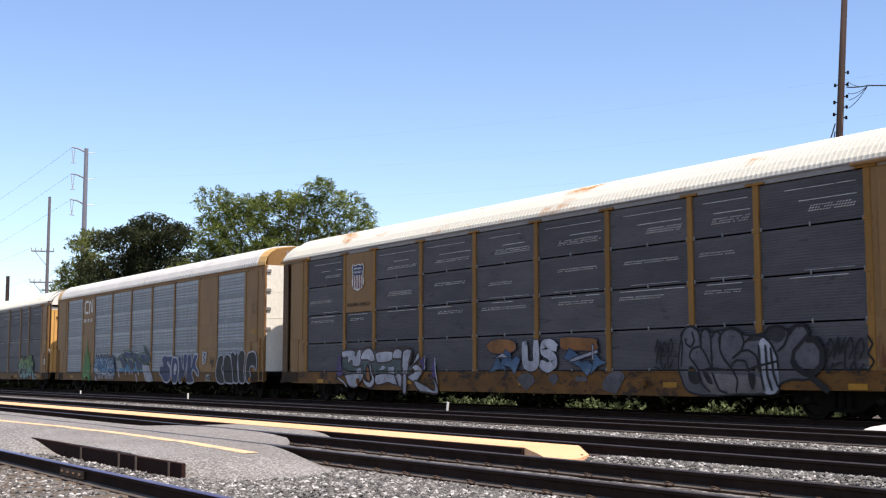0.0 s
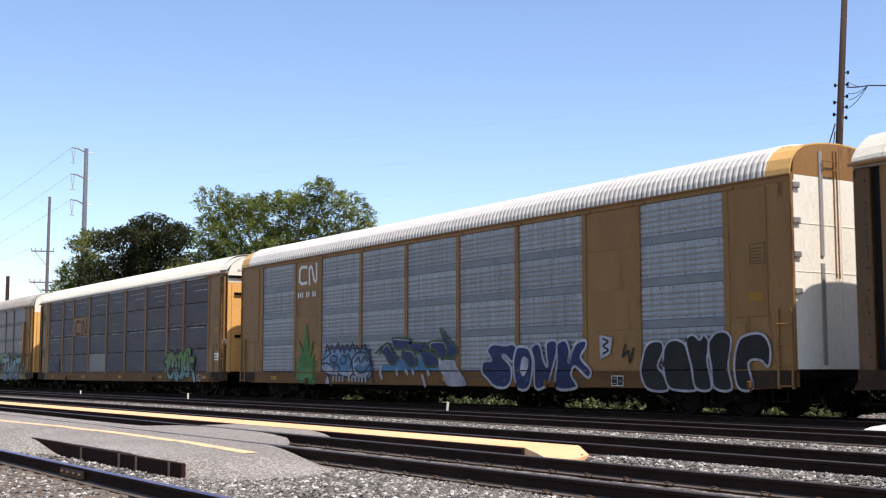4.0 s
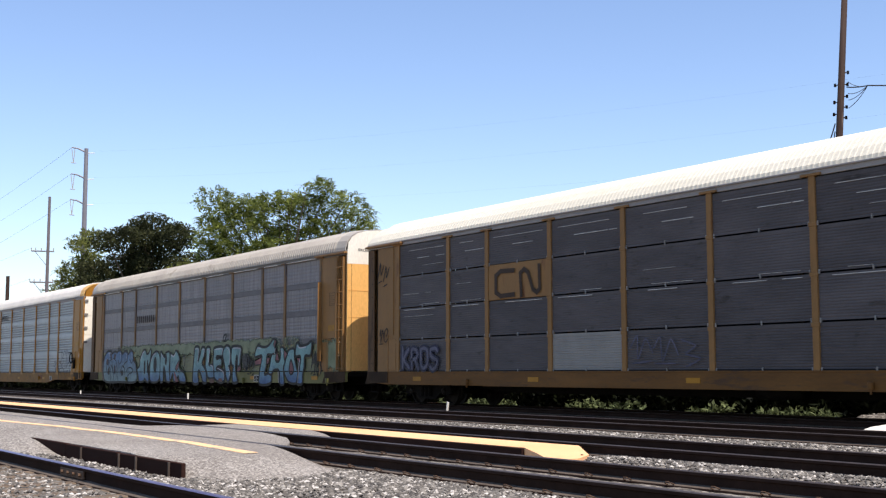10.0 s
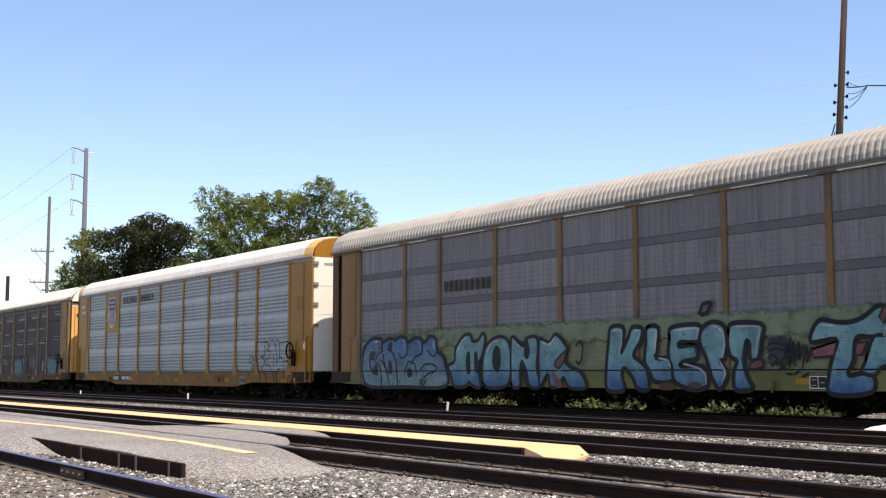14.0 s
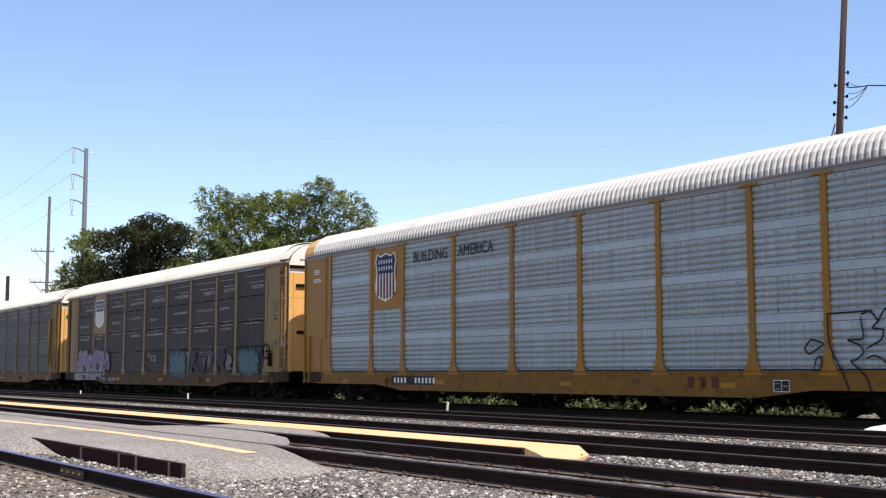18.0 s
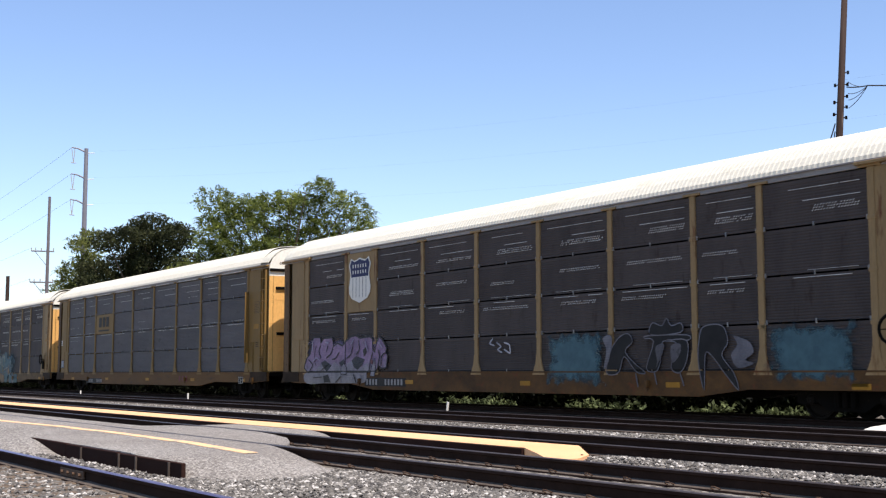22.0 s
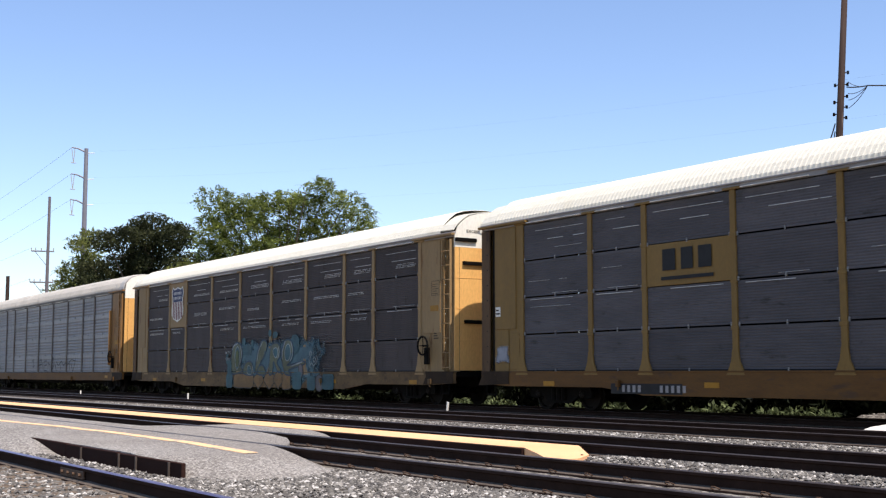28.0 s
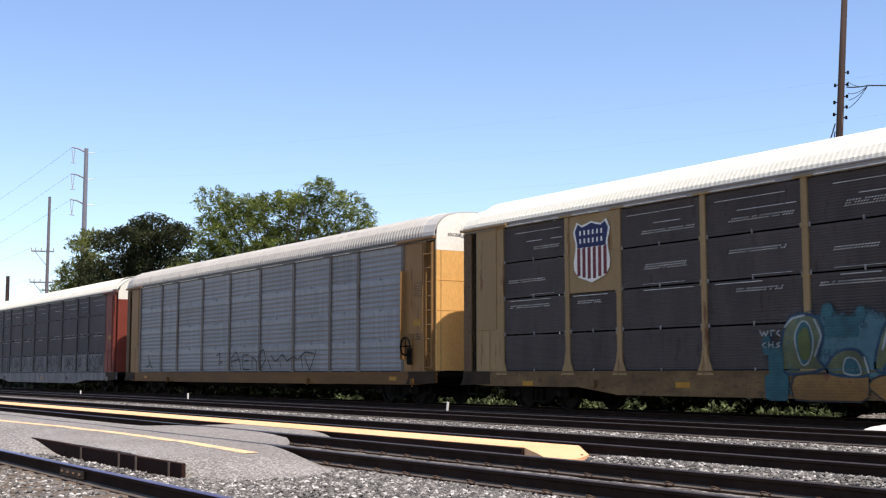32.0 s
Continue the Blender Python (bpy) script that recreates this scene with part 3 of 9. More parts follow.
def letter_lines(ch, rng, x0, x1, z0, z1, lean):
    out = []
    w, h = x1 - x0, z1 - z0
    for line in LETTERS[ch]:
        pts = []
        for u, v in line:
            u, v = u + rng.uniform(-0.05, 0.05), v + rng.uniform(-0.04, 0.04)
            pts.append((x0 + u * w + lean * (v - 0.5) * h, z0 + v * h))
        out.append(glide(pts))
    return out


def stroke(g, pts, width, y, depth=0.003):
    """A painted stroke of even width along (x, z) points."""
    for i in range(len(pts) - 1):
        a, b = Vector(pts[i]), Vector(pts[i + 1])
        d = (b - a).normalized() if (b - a).length > 1e-6 else Vector((1, 0))
        n = Vector((-d.y, d.x)) * width / 2
        e = d * width * 0.35
        g.prism([tuple(a - e + n), tuple(a - e - n), tuple(b + e - n), tuple(b + e + n)], y - i * 0.00004, y + depth)
    return g


def scrawl(rng, x0, x1, z0, z1, y, loops, width):
    """A quick hand-drawn tag: narrow strokes run together along the side."""
    g = Geo()
    step = (x1 - x0) / loops
    for k in range(loops):
        ch = rng.choice("12345")
        dz = rng.uniform(-0.12, 0.12) * (z1 - z0)
        for i, l in enumerate(letter_lines(ch, rng, x0 + k * step, x0 + (k + 0.95) * step, z0 + dz, z1 + dz, 0.15)):
            ribbon(g, l, width, y - 0.0004 * i - 0.0001 * k)
    return g

# ---- the train ----
LANE = 20.98                    # middle of the train's track
HALF, SIDE = 13.65, 1.52        # half the body's length, half its width
POSTS = (1.85, 4.65, 6.6, 9.4, 12.23, 15.07, 17.9, 20.7, 22.65, 25.45)   # from the leading end
ZB, ZT = 0.99, 4.87             # foot and head of the side panels
ROW = (ZT - ZB) / 4
PROFILE = [(-1.55, 5.02), (-1.54, 5.13), (-1.47, 5.35), (-1.31, 5.54), (-1.07, 5.68), (-0.75, 5.75), (-0.38, 5.795), (0.0, 5.81)]
PROFILE = PROFILE + [(-y, z) for y, z in PROFILE[-2::-1]]
ROUND_PROFILE = [(-1.55, 5.02), (-1.53, 5.10), (-1.40, 5.30), (-1.20, 5.50), (-0.98, 5.66), (-0.72, 5.74), (-0.36, 5.79), (0.0, 5.81)]
ROUND_PROFILE = ROUND_PROFILE + [(-y, z) for y, z in ROUND_PROFILE[-2::-1]]


def sheet(w, h, pitch, depth):
    """A pressed panel with level beads and a turned-back edge, from its lower left corner."""
    zs = [(0.0, 0.0), (0.025, 0.0)]
    z = 0.03
    while z + pitch < h - 0.03:
        zs += [(z, 0.0), (z + pitch * 0.25, depth), (z + pitch * 0.40, depth), (z + pitch * 0.68, 0.0)]
        z += pitch
    zs += [(h - 0.02, 0.0), (h, 0.0)]
    return Geo().along_x([(y, z) for z, y in zs] + [(0.04, h), (0.04, 0.0)], 0.0, w)


def slot_glints(w, row, variant, dashed):
    """Rows of pale lips imitating light through panel slots: dashes and a few long lines."""
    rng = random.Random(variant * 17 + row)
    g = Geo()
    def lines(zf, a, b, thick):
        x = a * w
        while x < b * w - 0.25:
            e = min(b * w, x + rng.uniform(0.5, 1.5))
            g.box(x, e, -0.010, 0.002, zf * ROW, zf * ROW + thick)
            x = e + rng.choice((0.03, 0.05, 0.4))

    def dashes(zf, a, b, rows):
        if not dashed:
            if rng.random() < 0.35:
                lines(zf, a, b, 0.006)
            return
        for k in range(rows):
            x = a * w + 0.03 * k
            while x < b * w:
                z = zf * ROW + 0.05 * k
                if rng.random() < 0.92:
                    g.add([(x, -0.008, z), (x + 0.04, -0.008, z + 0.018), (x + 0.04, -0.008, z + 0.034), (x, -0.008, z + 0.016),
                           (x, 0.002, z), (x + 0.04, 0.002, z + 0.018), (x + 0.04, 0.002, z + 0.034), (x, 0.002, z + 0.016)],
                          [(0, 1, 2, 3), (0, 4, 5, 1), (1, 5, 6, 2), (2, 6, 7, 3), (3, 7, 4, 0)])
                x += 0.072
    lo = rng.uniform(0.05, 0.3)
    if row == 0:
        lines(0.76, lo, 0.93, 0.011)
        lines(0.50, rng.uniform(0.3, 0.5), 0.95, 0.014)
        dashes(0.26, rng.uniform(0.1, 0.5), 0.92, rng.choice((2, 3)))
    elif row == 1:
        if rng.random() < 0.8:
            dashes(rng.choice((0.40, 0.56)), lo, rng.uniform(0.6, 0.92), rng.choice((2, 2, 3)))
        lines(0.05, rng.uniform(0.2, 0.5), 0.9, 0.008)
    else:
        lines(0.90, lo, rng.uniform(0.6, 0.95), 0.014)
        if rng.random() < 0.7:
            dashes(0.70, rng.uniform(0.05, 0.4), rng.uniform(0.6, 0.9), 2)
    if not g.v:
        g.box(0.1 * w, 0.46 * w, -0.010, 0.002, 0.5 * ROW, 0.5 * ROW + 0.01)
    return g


def roof_geo(x0, x1, pitch, out, prof):
    g = Geo()
    xs = []
    x = x0
    while x < x1 - 0.01:
        for u, o in ((0.0, 0.0), (0.42, 0.0), (0.52, out), (0.90, out)):
            if x + u * pitch <= x1:
                xs.append((x + u * pitch, o))
        x += pitch
    xs.append((x1, 0.0))
    n = len(prof)
    verts = []
    for x, o in xs:
        for j, (y, z) in enumerate(prof):
            k = Vector((y * 0.6, z - 4.4)).normalized() * (0.35 if j in (0, n - 1) else 1.0)
            verts.append((x, y + k.x * o, z + k.y * o))
    g.add(verts, [(i * n + j, i * n + j + 1, (i + 1) * n + j + 1, (i + 1) * n + j) for i in range(len(xs) - 1) for j in range(n - 1)])
    return g


def hood_geo(x0, x1, cut, prof):
    """The smooth cap at a roof's end; cut: how many of its lowest folds are open."""
    prof = prof[cut:len(prof) - cut]
    n = len(prof)
    g = Geo()
    verts = [(x0, y * 1.004, z + 0.012) for y, z in prof] + [(x1, y, z - 0.01) for y, z in prof]
    verts += [(x0, y * 0.985, z - 0.02) for y, z in prof] + [(x1, y * 0.985, z - 0.04) for y, z in prof]
    g.add(verts, [(j, j + 1, n + j + 1, n + j) for j in range(n - 1)] + [(2 * n + j, 3 * n + j, 3 * n + j + 1, 2 * n + j + 1) for j in range(n - 1)]
          + [(j, 2 * n + j, 2 * n + j + 1, j + 1) for j in range(n - 1)] + [(n + j, n + j + 1, 3 * n + j + 1, 3 * n + j) for j in range(n - 1)]
          + [(0, n, 3 * n, 2 * n), (n - 1, 3 * n - 1, 4 * n - 1, 2 * n - 1)])
    return g


def door_outline(z0, z1, y0, y1, fine):
    """The part of the end door's shape between two heights and two sides."""
    def half_width(z):
        if z <= 4.95:
            return 1.46
        pts = [(1.46, 4.95), (1.36, 5.26), (1.17, 5.46), (0.95, 5.62), (0.70, 5.70), (0.35, 5.755), (0.0, 5.78)] if fine else [(1.46, 4.95), (1.42, 5.31), (1.27, 5.50), (1.04, 5.64), (0.73, 5.715), (0.35, 5.755), (0.0, 5.78)]
        for (ya, za), (yb, zb) in zip(pts, pts[1:]):
            if z <= zb:
                return ya + (yb - ya) * (z - za) / (zb - za)
        return 0.0
    zs = [z0] + [z for z in (4.95, 5.28, 5.48, 5.63, 5.71, 5.755) if z0 < z < z1] + [z1]
    left = [(max(y0, -half_width(z)), z) for z in zs]
    right = [(min(y1, half_width(z)), z) for z in zs]
    pts = []
    for p in left + right[::-1]:
        if not pts or (abs(p[0] - pts[-1][0]) + abs(p[1] - pts[-1][1])) > 1e-4:
            pts.append(p)
    return pts


def side_frame():
    """A truck's cast side frame, with its dip between the axles and its spring group."""
    top = [(-1.25, 0.50), (-1.15, 0.62), (-0.62, 0.64), (-0.38, 0.74), (0.38, 0.74), (0.62, 0.64), (1.15, 0.62), (1.25, 0.50)]
    low = [(1.25, 0.34), (1.05, 0.30), (0.72, 0.36), (0.42, 0.18), (-0.42, 0.18), (-0.72, 0.36), (-1.05, 0.30), (-1.25, 0.34)]
    g = Geo().prism(top + low, -0.06, 0.06)
    for x in (-0.2, 0.0, 0.2):
        g.tube((x, -0.09, 0.26), (x, -0.09, 0.56), 0.075, n=8)
    return g


def wheelset():
    g = Geo()
    for s in (-1, 1):
        g.lathe([(0.09, s * 0.60), (0.13, s * 0.655), (0.34, s * 0.70), (0.445, s * 0.69), (0.445, s * 0.72), (0.42, s * 0.735), (0.415, s * 0.82), (0.36, s * 0.83), (0.33, s * 0.775), (0.14, s * 0.80), (0.10, s * 0.83)], n=28)
        g.lathe([(0.085, s * 0.83), (0.10, s * 0.9), (0.10, s * 1.10), (0.06, s * 1.12)], n=12)
        for a in (0, 2.09, 4.19):
            g.tube((0.05 * math.cos(a), s * 1.11, 0.05 * math.sin(a)), (0.05 * math.cos(a), s * 1.14, 0.05 * math.sin(a)), 0.014, n=6)
    g.tube((0, -0.62, 0), (0, 0.62, 0), 0.085, n=10)
    return g


def coupler():
    g = Geo().soft_box(-0.55, 0.15, -0.09, 0.09, 0.62, 0.80, 0.02)
    g.soft_box(0.10, 0.42, -0.16, 0.13, 0.58, 0.84, 0.04)
    g.soft_box(0.36, 0.55, -0.16, -0.04, 0.58, 0.84, 0.03)
    return g


def ladder(parent, mat, d0, d1, z0, z1, step=0.42, y=-1.505):
    x0, x1 = HALF - d1, HALF - d0
    lad = part("ladder", kept(("stiles", mat.name, round(d0, 2), z0, z1), lambda: Geo().soft_box(x0, x0 + 0.05, y - 0.02, y + 0.05, z0, z1, 0.006).soft_box(x1 - 0.05, x1, y - 0.02, y + 0.05, z0, z1, 0.006).mesh("ladder", mat)), mat, parent)
    z = z0 + 0.06
    while z < z1 - 0.02:
        part("rung", kept(("rung", mat.name, round(d1 - d0, 2)), lambda: Geo().tube((0, 0, 0), (d1 - d0 - 0.02, 0, 0), 0.014, n=6).mesh("rung", mat)), mat, lad, at=(x0 + 0.01, y - 0.03, z))
        z += step
    return lad


def emblem_shield(parent, d0, d1, z0, z1, worn=False):
    """A striped shield: a blue head with pale bars, and red and white stripes below."""
    x0, x1 = HALF - d1, HALF - d0
    w, h, cx = x1 - x0, z1 - z0, HALF - (d0 + d1) / 2
    out = [(-0.40, 0.99), (-0.26, 0.93), (-0.12, 0.955), (0, 0.985), (0.12, 0.955), (0.26, 0.93), (0.40, 0.99), (0.50, 0.84), (0.47, 0.74), (0.43, 0.64), (0.44, 0.52), (0.49, 0.36), (0.48, 0.22), (0.36, 0.10), (0.16, 0.045), (0, 0.0), (-0.16, 0.045), (-0.36, 0.10), (-0.48, 0.22), (-0.49, 0.36), (-0.44, 0.52), (-0.43, 0.64), (-0.47, 0.74), (-0.50, 0.84)]
    P = lambda u, v: (cx + u * w, z0 + v * h)
    y = -SIDE - 0.004
    em = part("emblem", Geo().prism([P(u, v) for u, v in out], y, y + 0.004), white_plain, parent, "striped shield emblem")
    part("emblem_field", Geo().prism([P(u * 0.96, v) for u, v in [(-0.385, 0.955), (-0.26, 0.90), (-0.12, 0.925), (0, 0.955), (0.12, 0.925), (0.26, 0.90), (0.385, 0.955), (0.47, 0.84), (0.44, 0.74), (0.405, 0.64), (0.405, 0.57), (-0.405, 0.57), (-0.405, 0.64), (-0.44, 0.74), (-0.47, 0.84)]], y - 0.003, y), blue_plain, em, "blue field")
    for v in (0.80, 0.67):
        for k in range(6):
            u = -0.33 + k * 0.115
            part("emblem_bar", Geo().prism([P(u + 0.01, v - 0.03), P(u + 0.05, v - 0.03), P(u + 0.05, v + 0.045), P(u + 0.01, v + 0.045)], y - 0.006, y - 0.003), white_plain, em)
    if not worn:
        for k in range(6):
            u = -0.39 + k * 0.142
            lowv = 0.06 + 0.28 * abs(u + 0.03) ** 1.5
            part("emblem_stripe", Geo().prism([P(u, lowv), P(u + 0.085, lowv), P(u + 0.085, 0.575), P(u, 0.56)], y - 0.003, y), red_plain, em)
    else:
        for k in range(5):
            u = -0.32 + k * 0.15
            part("emblem_stripe", Geo().prism([P(u, 0.12), P(u + 0.02, 0.12), P(u + 0.02, 0.56), P(u, 0.56)], y - 0.003, y), latch_grey, em)


def emblem_worm(parent, d0, d1, z0, z1, mat, y, label):
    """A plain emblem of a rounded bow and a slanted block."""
    x0, w, h = HALF - d1, d1 - d0, z1 - z0
    P = lambda u, v: (x0 + u * w, z0 + v * h)
    g = Geo()
    stroke(g, [P(0.44, 0.92), P(0.16, 0.94), P(0.05, 0.80), P(0.05, 0.20), P(0.16, 0.06), P(0.44, 0.08)], 0.16 * h, y)
    stroke(g, [P(0.60, 0.0), P(0.58, 0.80), P(0.66, 0.92), P(0.74, 0.80), P(0.84, 0.20), P(0.92, 0.08), P(0.98, 0.20), P(0.97, 1.0)], 0.15 * h, y)
    return part("emblem", g, mat, parent, label)


def mark_bars(parent, d0, d1, z0, z1, count, gap_at, mat, y):
    """A line of plain bars in place of lettering."""
    step = (d1 - d0) / count
    me = kept(("bar", mat.name, round(step, 3), round(z1 - z0, 3)), lambda: Geo().soft_box(0, step * 0.52, -0.003, 0.001, 0, z1 - z0, 0.001).mesh("marking_bar", mat))
    for k in range(count):
        if k not in gap_at:
            part("marking_bar", me, mat, parent, at=(HALF - d1 + k * step, y, z0))


def build_car(name_label, look_of):
    """One enclosed car carrier. look_of: a dict with its paints, panels, roof and end."""
    o = look_of
    car = tagged(new("car_carrier_wagon"), name_label, "rail car", "train of car carriers")
    body, trim = o["body"], o["post"]
    deep = o.get("deep", False)
    bays = list(zip(POSTS, POSTS[1:]))
    gap = o.get("gap", 0.02)
    boards = o.get("boards", {})         # bay -> rows covered by a plain board
    rowmat = o.get("rowmat", {})         # (bay, row) or row -> panel material
    for side in (-1, 1):
        # panels, bay by bay and row by row
        for b, (da, db) in enumerate(bays):
            w = db - da - 0.17
            for r in range(4):
                zlow = ZT - (r + 1) * ROW
                covered = r in boards.get(b, ()) and side < 0
                mat = body if covered else rowmat.get((b, r), rowmat.get(r, o["panel"]))
                band = o.get("band", 0.0)
                h = ROW - (band if r < 3 else 0.0) - 2 * gap
                z = zlow + (band if r < 3 else 0.0) + gap
                if covered:
                    key = ("board", mat.name, round(w, 2))
                    me = kept(key, lambda: Geo().soft_box(0, w, -0.02, 0.03, 0, ROW, 0.006).mesh("panel", mat))
                    ob = part("panel", me, mat, car, at=(HALF - db + 0.085, side * 1.48, zlow))
                else:
                    key = ("panel", mat.name, round(w, 2), round(h, 2), o["pitch"])
                    def pressed():
                        me = sheet(w, h, o["pitch"], o["bead"]).mesh("panel", mat)
                        # deep beads: the groove floors carry painted shadow
                        if o["bead"] > 0.02:
                            me.materials.append(groove_shade)
                            for p in me.polygons:
                                if o["bead"] * 0.9 < p.center.y < o["bead"] * 1.1 and abs(p.normal.y) > 0.8:
                                    p.material_index = 1
                        return me
                    me = kept(key, pressed)
                    ob = part("panel", me, mat, car, at=(HALF - db + 0.085, side * 1.48, z))
                    if side < 0 and o.get("slot_glints") and r < 3 and (b, r) not in o.get("plain", ()):
                        lv = kept(("slot_glint", round(w, 2), r, b, o["slot_glints"]), lambda: slot_glints(w, r, b, o["slot_glints"] == "dashes").mesh("louvre_strip", lip_pale))
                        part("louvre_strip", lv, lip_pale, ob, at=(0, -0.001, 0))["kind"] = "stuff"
                    if side < 0 and band == 0.0 and o.get("latches"):
                        for x in (0.03, w * 0.5, w - 0.03):
                            part("latch", kept("latch", lambda: Geo().soft_box(-0.016, 0.016, -0.026, 0.01, -0.05, 0.05, 0.006).mesh("latch", latch_grey)), latch_grey, ob, at=(x, 0, 0.0))
                if side < 0 and band and not covered:
                    def bolt_geo():
                        g = Geo()
                        for zb in ((0.05, h * 0.5) if r == 3 else (0.05, h * 0.5, h - 0.05)):
                            for k in range(int(w / 0.42)):
                                x = 0.21 + k * 0.42
                                g.box(x - 0.014, x + 0.014, -0.008, 0.0, zb - 0.014, zb + 0.014)
                        return g.mesh("bolt_row", bolt_dark)
                    part("bolt_row", kept(("bolts", round(w, 2), r == 3, round(h, 2)), bolt_geo), bolt_dark, ob)["kind"] = "stuff"
                if side > 0:
                    ob.rotation_euler = (0, 0, math.pi)
                    ob.location.x += w
                if band and r < 3 and not covered:
                    bo = part("band", kept(("band", round(w, 2), round(band, 2), o["bandmat"].name), lambda: Geo().soft_box(0, w, -0.008, 0.02, 0, band - 0.012, 0.004).mesh("band", o["bandmat"])), o["bandmat"], car, at=(HALF - db + 0.085, side * 1.475, zlow + 0.006))
        # added pale lips for the sunlight showing at the head of the bays
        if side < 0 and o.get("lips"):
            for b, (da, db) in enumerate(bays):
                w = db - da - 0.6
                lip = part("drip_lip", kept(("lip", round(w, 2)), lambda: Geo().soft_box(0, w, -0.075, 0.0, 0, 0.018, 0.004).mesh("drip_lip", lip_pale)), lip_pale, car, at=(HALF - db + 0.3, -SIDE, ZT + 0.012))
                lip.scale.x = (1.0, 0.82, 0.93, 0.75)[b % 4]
        # posts with caps and feet
        for d in POSTS:
            def post_geo():
                g = Geo().soft_box(-0.08, 0.08, 0.0, 0.12, ZB - 0.02, ZT + 0.02, 0.008)
                g.soft_box(-0.26, 0.26, -0.03, 0.08, ZT + 0.005, ZT + 0.06, 0.006)
                if o.get("flare"):
                    g.prism([(-0.08, 1.45), (0.08, 1.45), (0.12, 1.2), (0.26, 0.90), (-0.26, 0.90), (-0.12, 1.2)], -0.006, 0.03)
                for z in (1.9, 2.9, 3.9):
                    g.soft_box(-0.10, 0.10, -0.008, 0.03, z - 0.04, z + 0.04, 0.006)
                return g.mesh("post", trim)
            ob = part("post", kept(("post", trim.name, o.get("flare", False)), post_geo), trim, car, at=(HALF - d, side * SIDE, 0))
            if side > 0:
                ob.rotation_euler = (0, 0, math.pi)
        # sill, eave beam
        zs, zm = (0.60, 0.44) if deep else (0.60, 0.60)

        def sill_geo():
            g = Geo()
            out = [(-HALF, ZB), (-HALF, 0.66), (-HALF + 1.2, zs), (-8.6, zs), (-7.2, zm), (7.2, zm), (8.6, zs), (HALF - 1.2, zs), (HALF, 0.66), (HALF, ZB)]
            g.prism(out, 0.0, 0.09)
            g.soft_box(-HALF, HALF, -0.012, 0.12, ZB - 0.035, ZB + 0.004, 0.004)
            g.box(-7.2, 7.2, -0.008, 0.14, zm - 0.012, zm + 0.018)
            return g.mesh("side_sill", o["sill"])
        ob = part("side_sill", kept(("sill", o["sill"].name, deep), sill_geo), o["sill"], car, at=(0, side * SIDE, 0))
        if side > 0:
            ob.rotation_euler = (0, 0, math.pi)
        # black strip laid in as the shade of the open joint
        part("joint_strip", kept(("joint", side), lambda: Geo().box(-HALF + 1.9, HALF - 1.9, -0.003, 0.003, ZB + 0.005, ZB + 0.035).mesh("joint_strip", gap_black)), gap_black, car, at=(0, side * 1.492, 0))
        ob2 = part("eave_beam", kept(("eave", o["eave"].name), lambda: Geo().soft_box(-HALF + 0.02, HALF - 0.02, 0, 0.10, ZT + 0.005, 5.03, 0.008).soft_box(-HALF + 0.02, HALF - 0.02, -0.05, 0.02, 4.985, 5.02, 0.006).mesh("eave_beam", o["eave"])), o["eave"], car, at=(0, side * (SIDE - 0.01), 0))
        if side > 0:
            ob2.rotation_euler = (0, 0, math.pi)
    fine = o["roof"] in (roof_white, roof_rusty)
    prof = ROUND_PROFILE if fine else PROFILE
    # corner sheets; on the near side with ladders
    for end in (1, -1):
        for side in (-1, 1):
            solid = o.get("solid", False)
            outer = 0.04 if solid else (0.52 if end > 0 else 0.62)
            ca, cb = outer, 1.80

            flip = (1 if end > 0 else -1, 1 if side < 0 else -1, 1)
            pieces = [("corner_sheet", (HALF - cb, HALF - ca, 0.02, 0.06, ZB, ZT + 0.02)), ("stiffener", (HALF - 1.28, HALF - 1.24, 0.0, 0.03, ZB, ZT)), ("upper_plate", (HALF - 1.60, HALF - 0.70, -0.004, 0.03, 2.12, 4.84)), ("access_panel", (HALF - 1.75, HALF - 1.32, 0.0, 0.018, 1.05, 2.0))]
            if not solid:
                pieces += [("ladder_plate", (HALF - outer, HALF - 0.02, 0.2, 0.24, ZB, ZT + 0.1)), ("return_edge", (HALF - outer, HALF - outer + 0.03, 0.06, 0.2, ZB, ZT)), ("roof_lip", (HALF - 2.15, HALF + 0.02, -0.10, 0.04, ZT + 0.05, ZT + 0.11))]
            else:
                pieces += [("end_edge", (HALF - 0.04, HALF, -0.02, 0.05, ZB, ZT + 0.1))]
            for pname, pb in pieces:
                ob = part(pname, kept((pname, body.name, solid, end > 0), lambda: Geo().soft_box(*pb, 0.006).mesh(pname, body)), body, car, at=(0, side * SIDE, 0))
                ob.scale = flip
        if not solid:
            if end > 0:
                ladder(car, body, 0.04, 0.50, 1.05, 4.8, y=-1.60)
                if o.get("guard"):
                    part("guard_strip", kept(("guard", body.name), lambda: Geo().soft_box(-0.012, 0.012, -0.17, 0.0, 1.35, 4.05, 0.004).mesh("guard_strip", body)), body, car, at=(HALF - 1.70, -SIDE, 0))
            else:
                part("rear_channel", kept("rear_channel", lambda: Geo().soft_box(-HALF + 0.02, -HALF + 0.40, 0.0, 0.05, 0.95, 4.86, 0.012).mesh("rear_channel", channel_rust)), channel_rust, car, at=(0, -SIDE, 0))
                # black sheet standing in for the shade inside the rear gap
                part("end_recess", kept("end_recess", lambda: Geo().box(-HALF + 0.40, -HALF + 0.62, 0.12, 0.14, 0.98, 4.9).mesh("end_recess", gap_black)), gap_black, car, at=(0, -SIDE, 0))
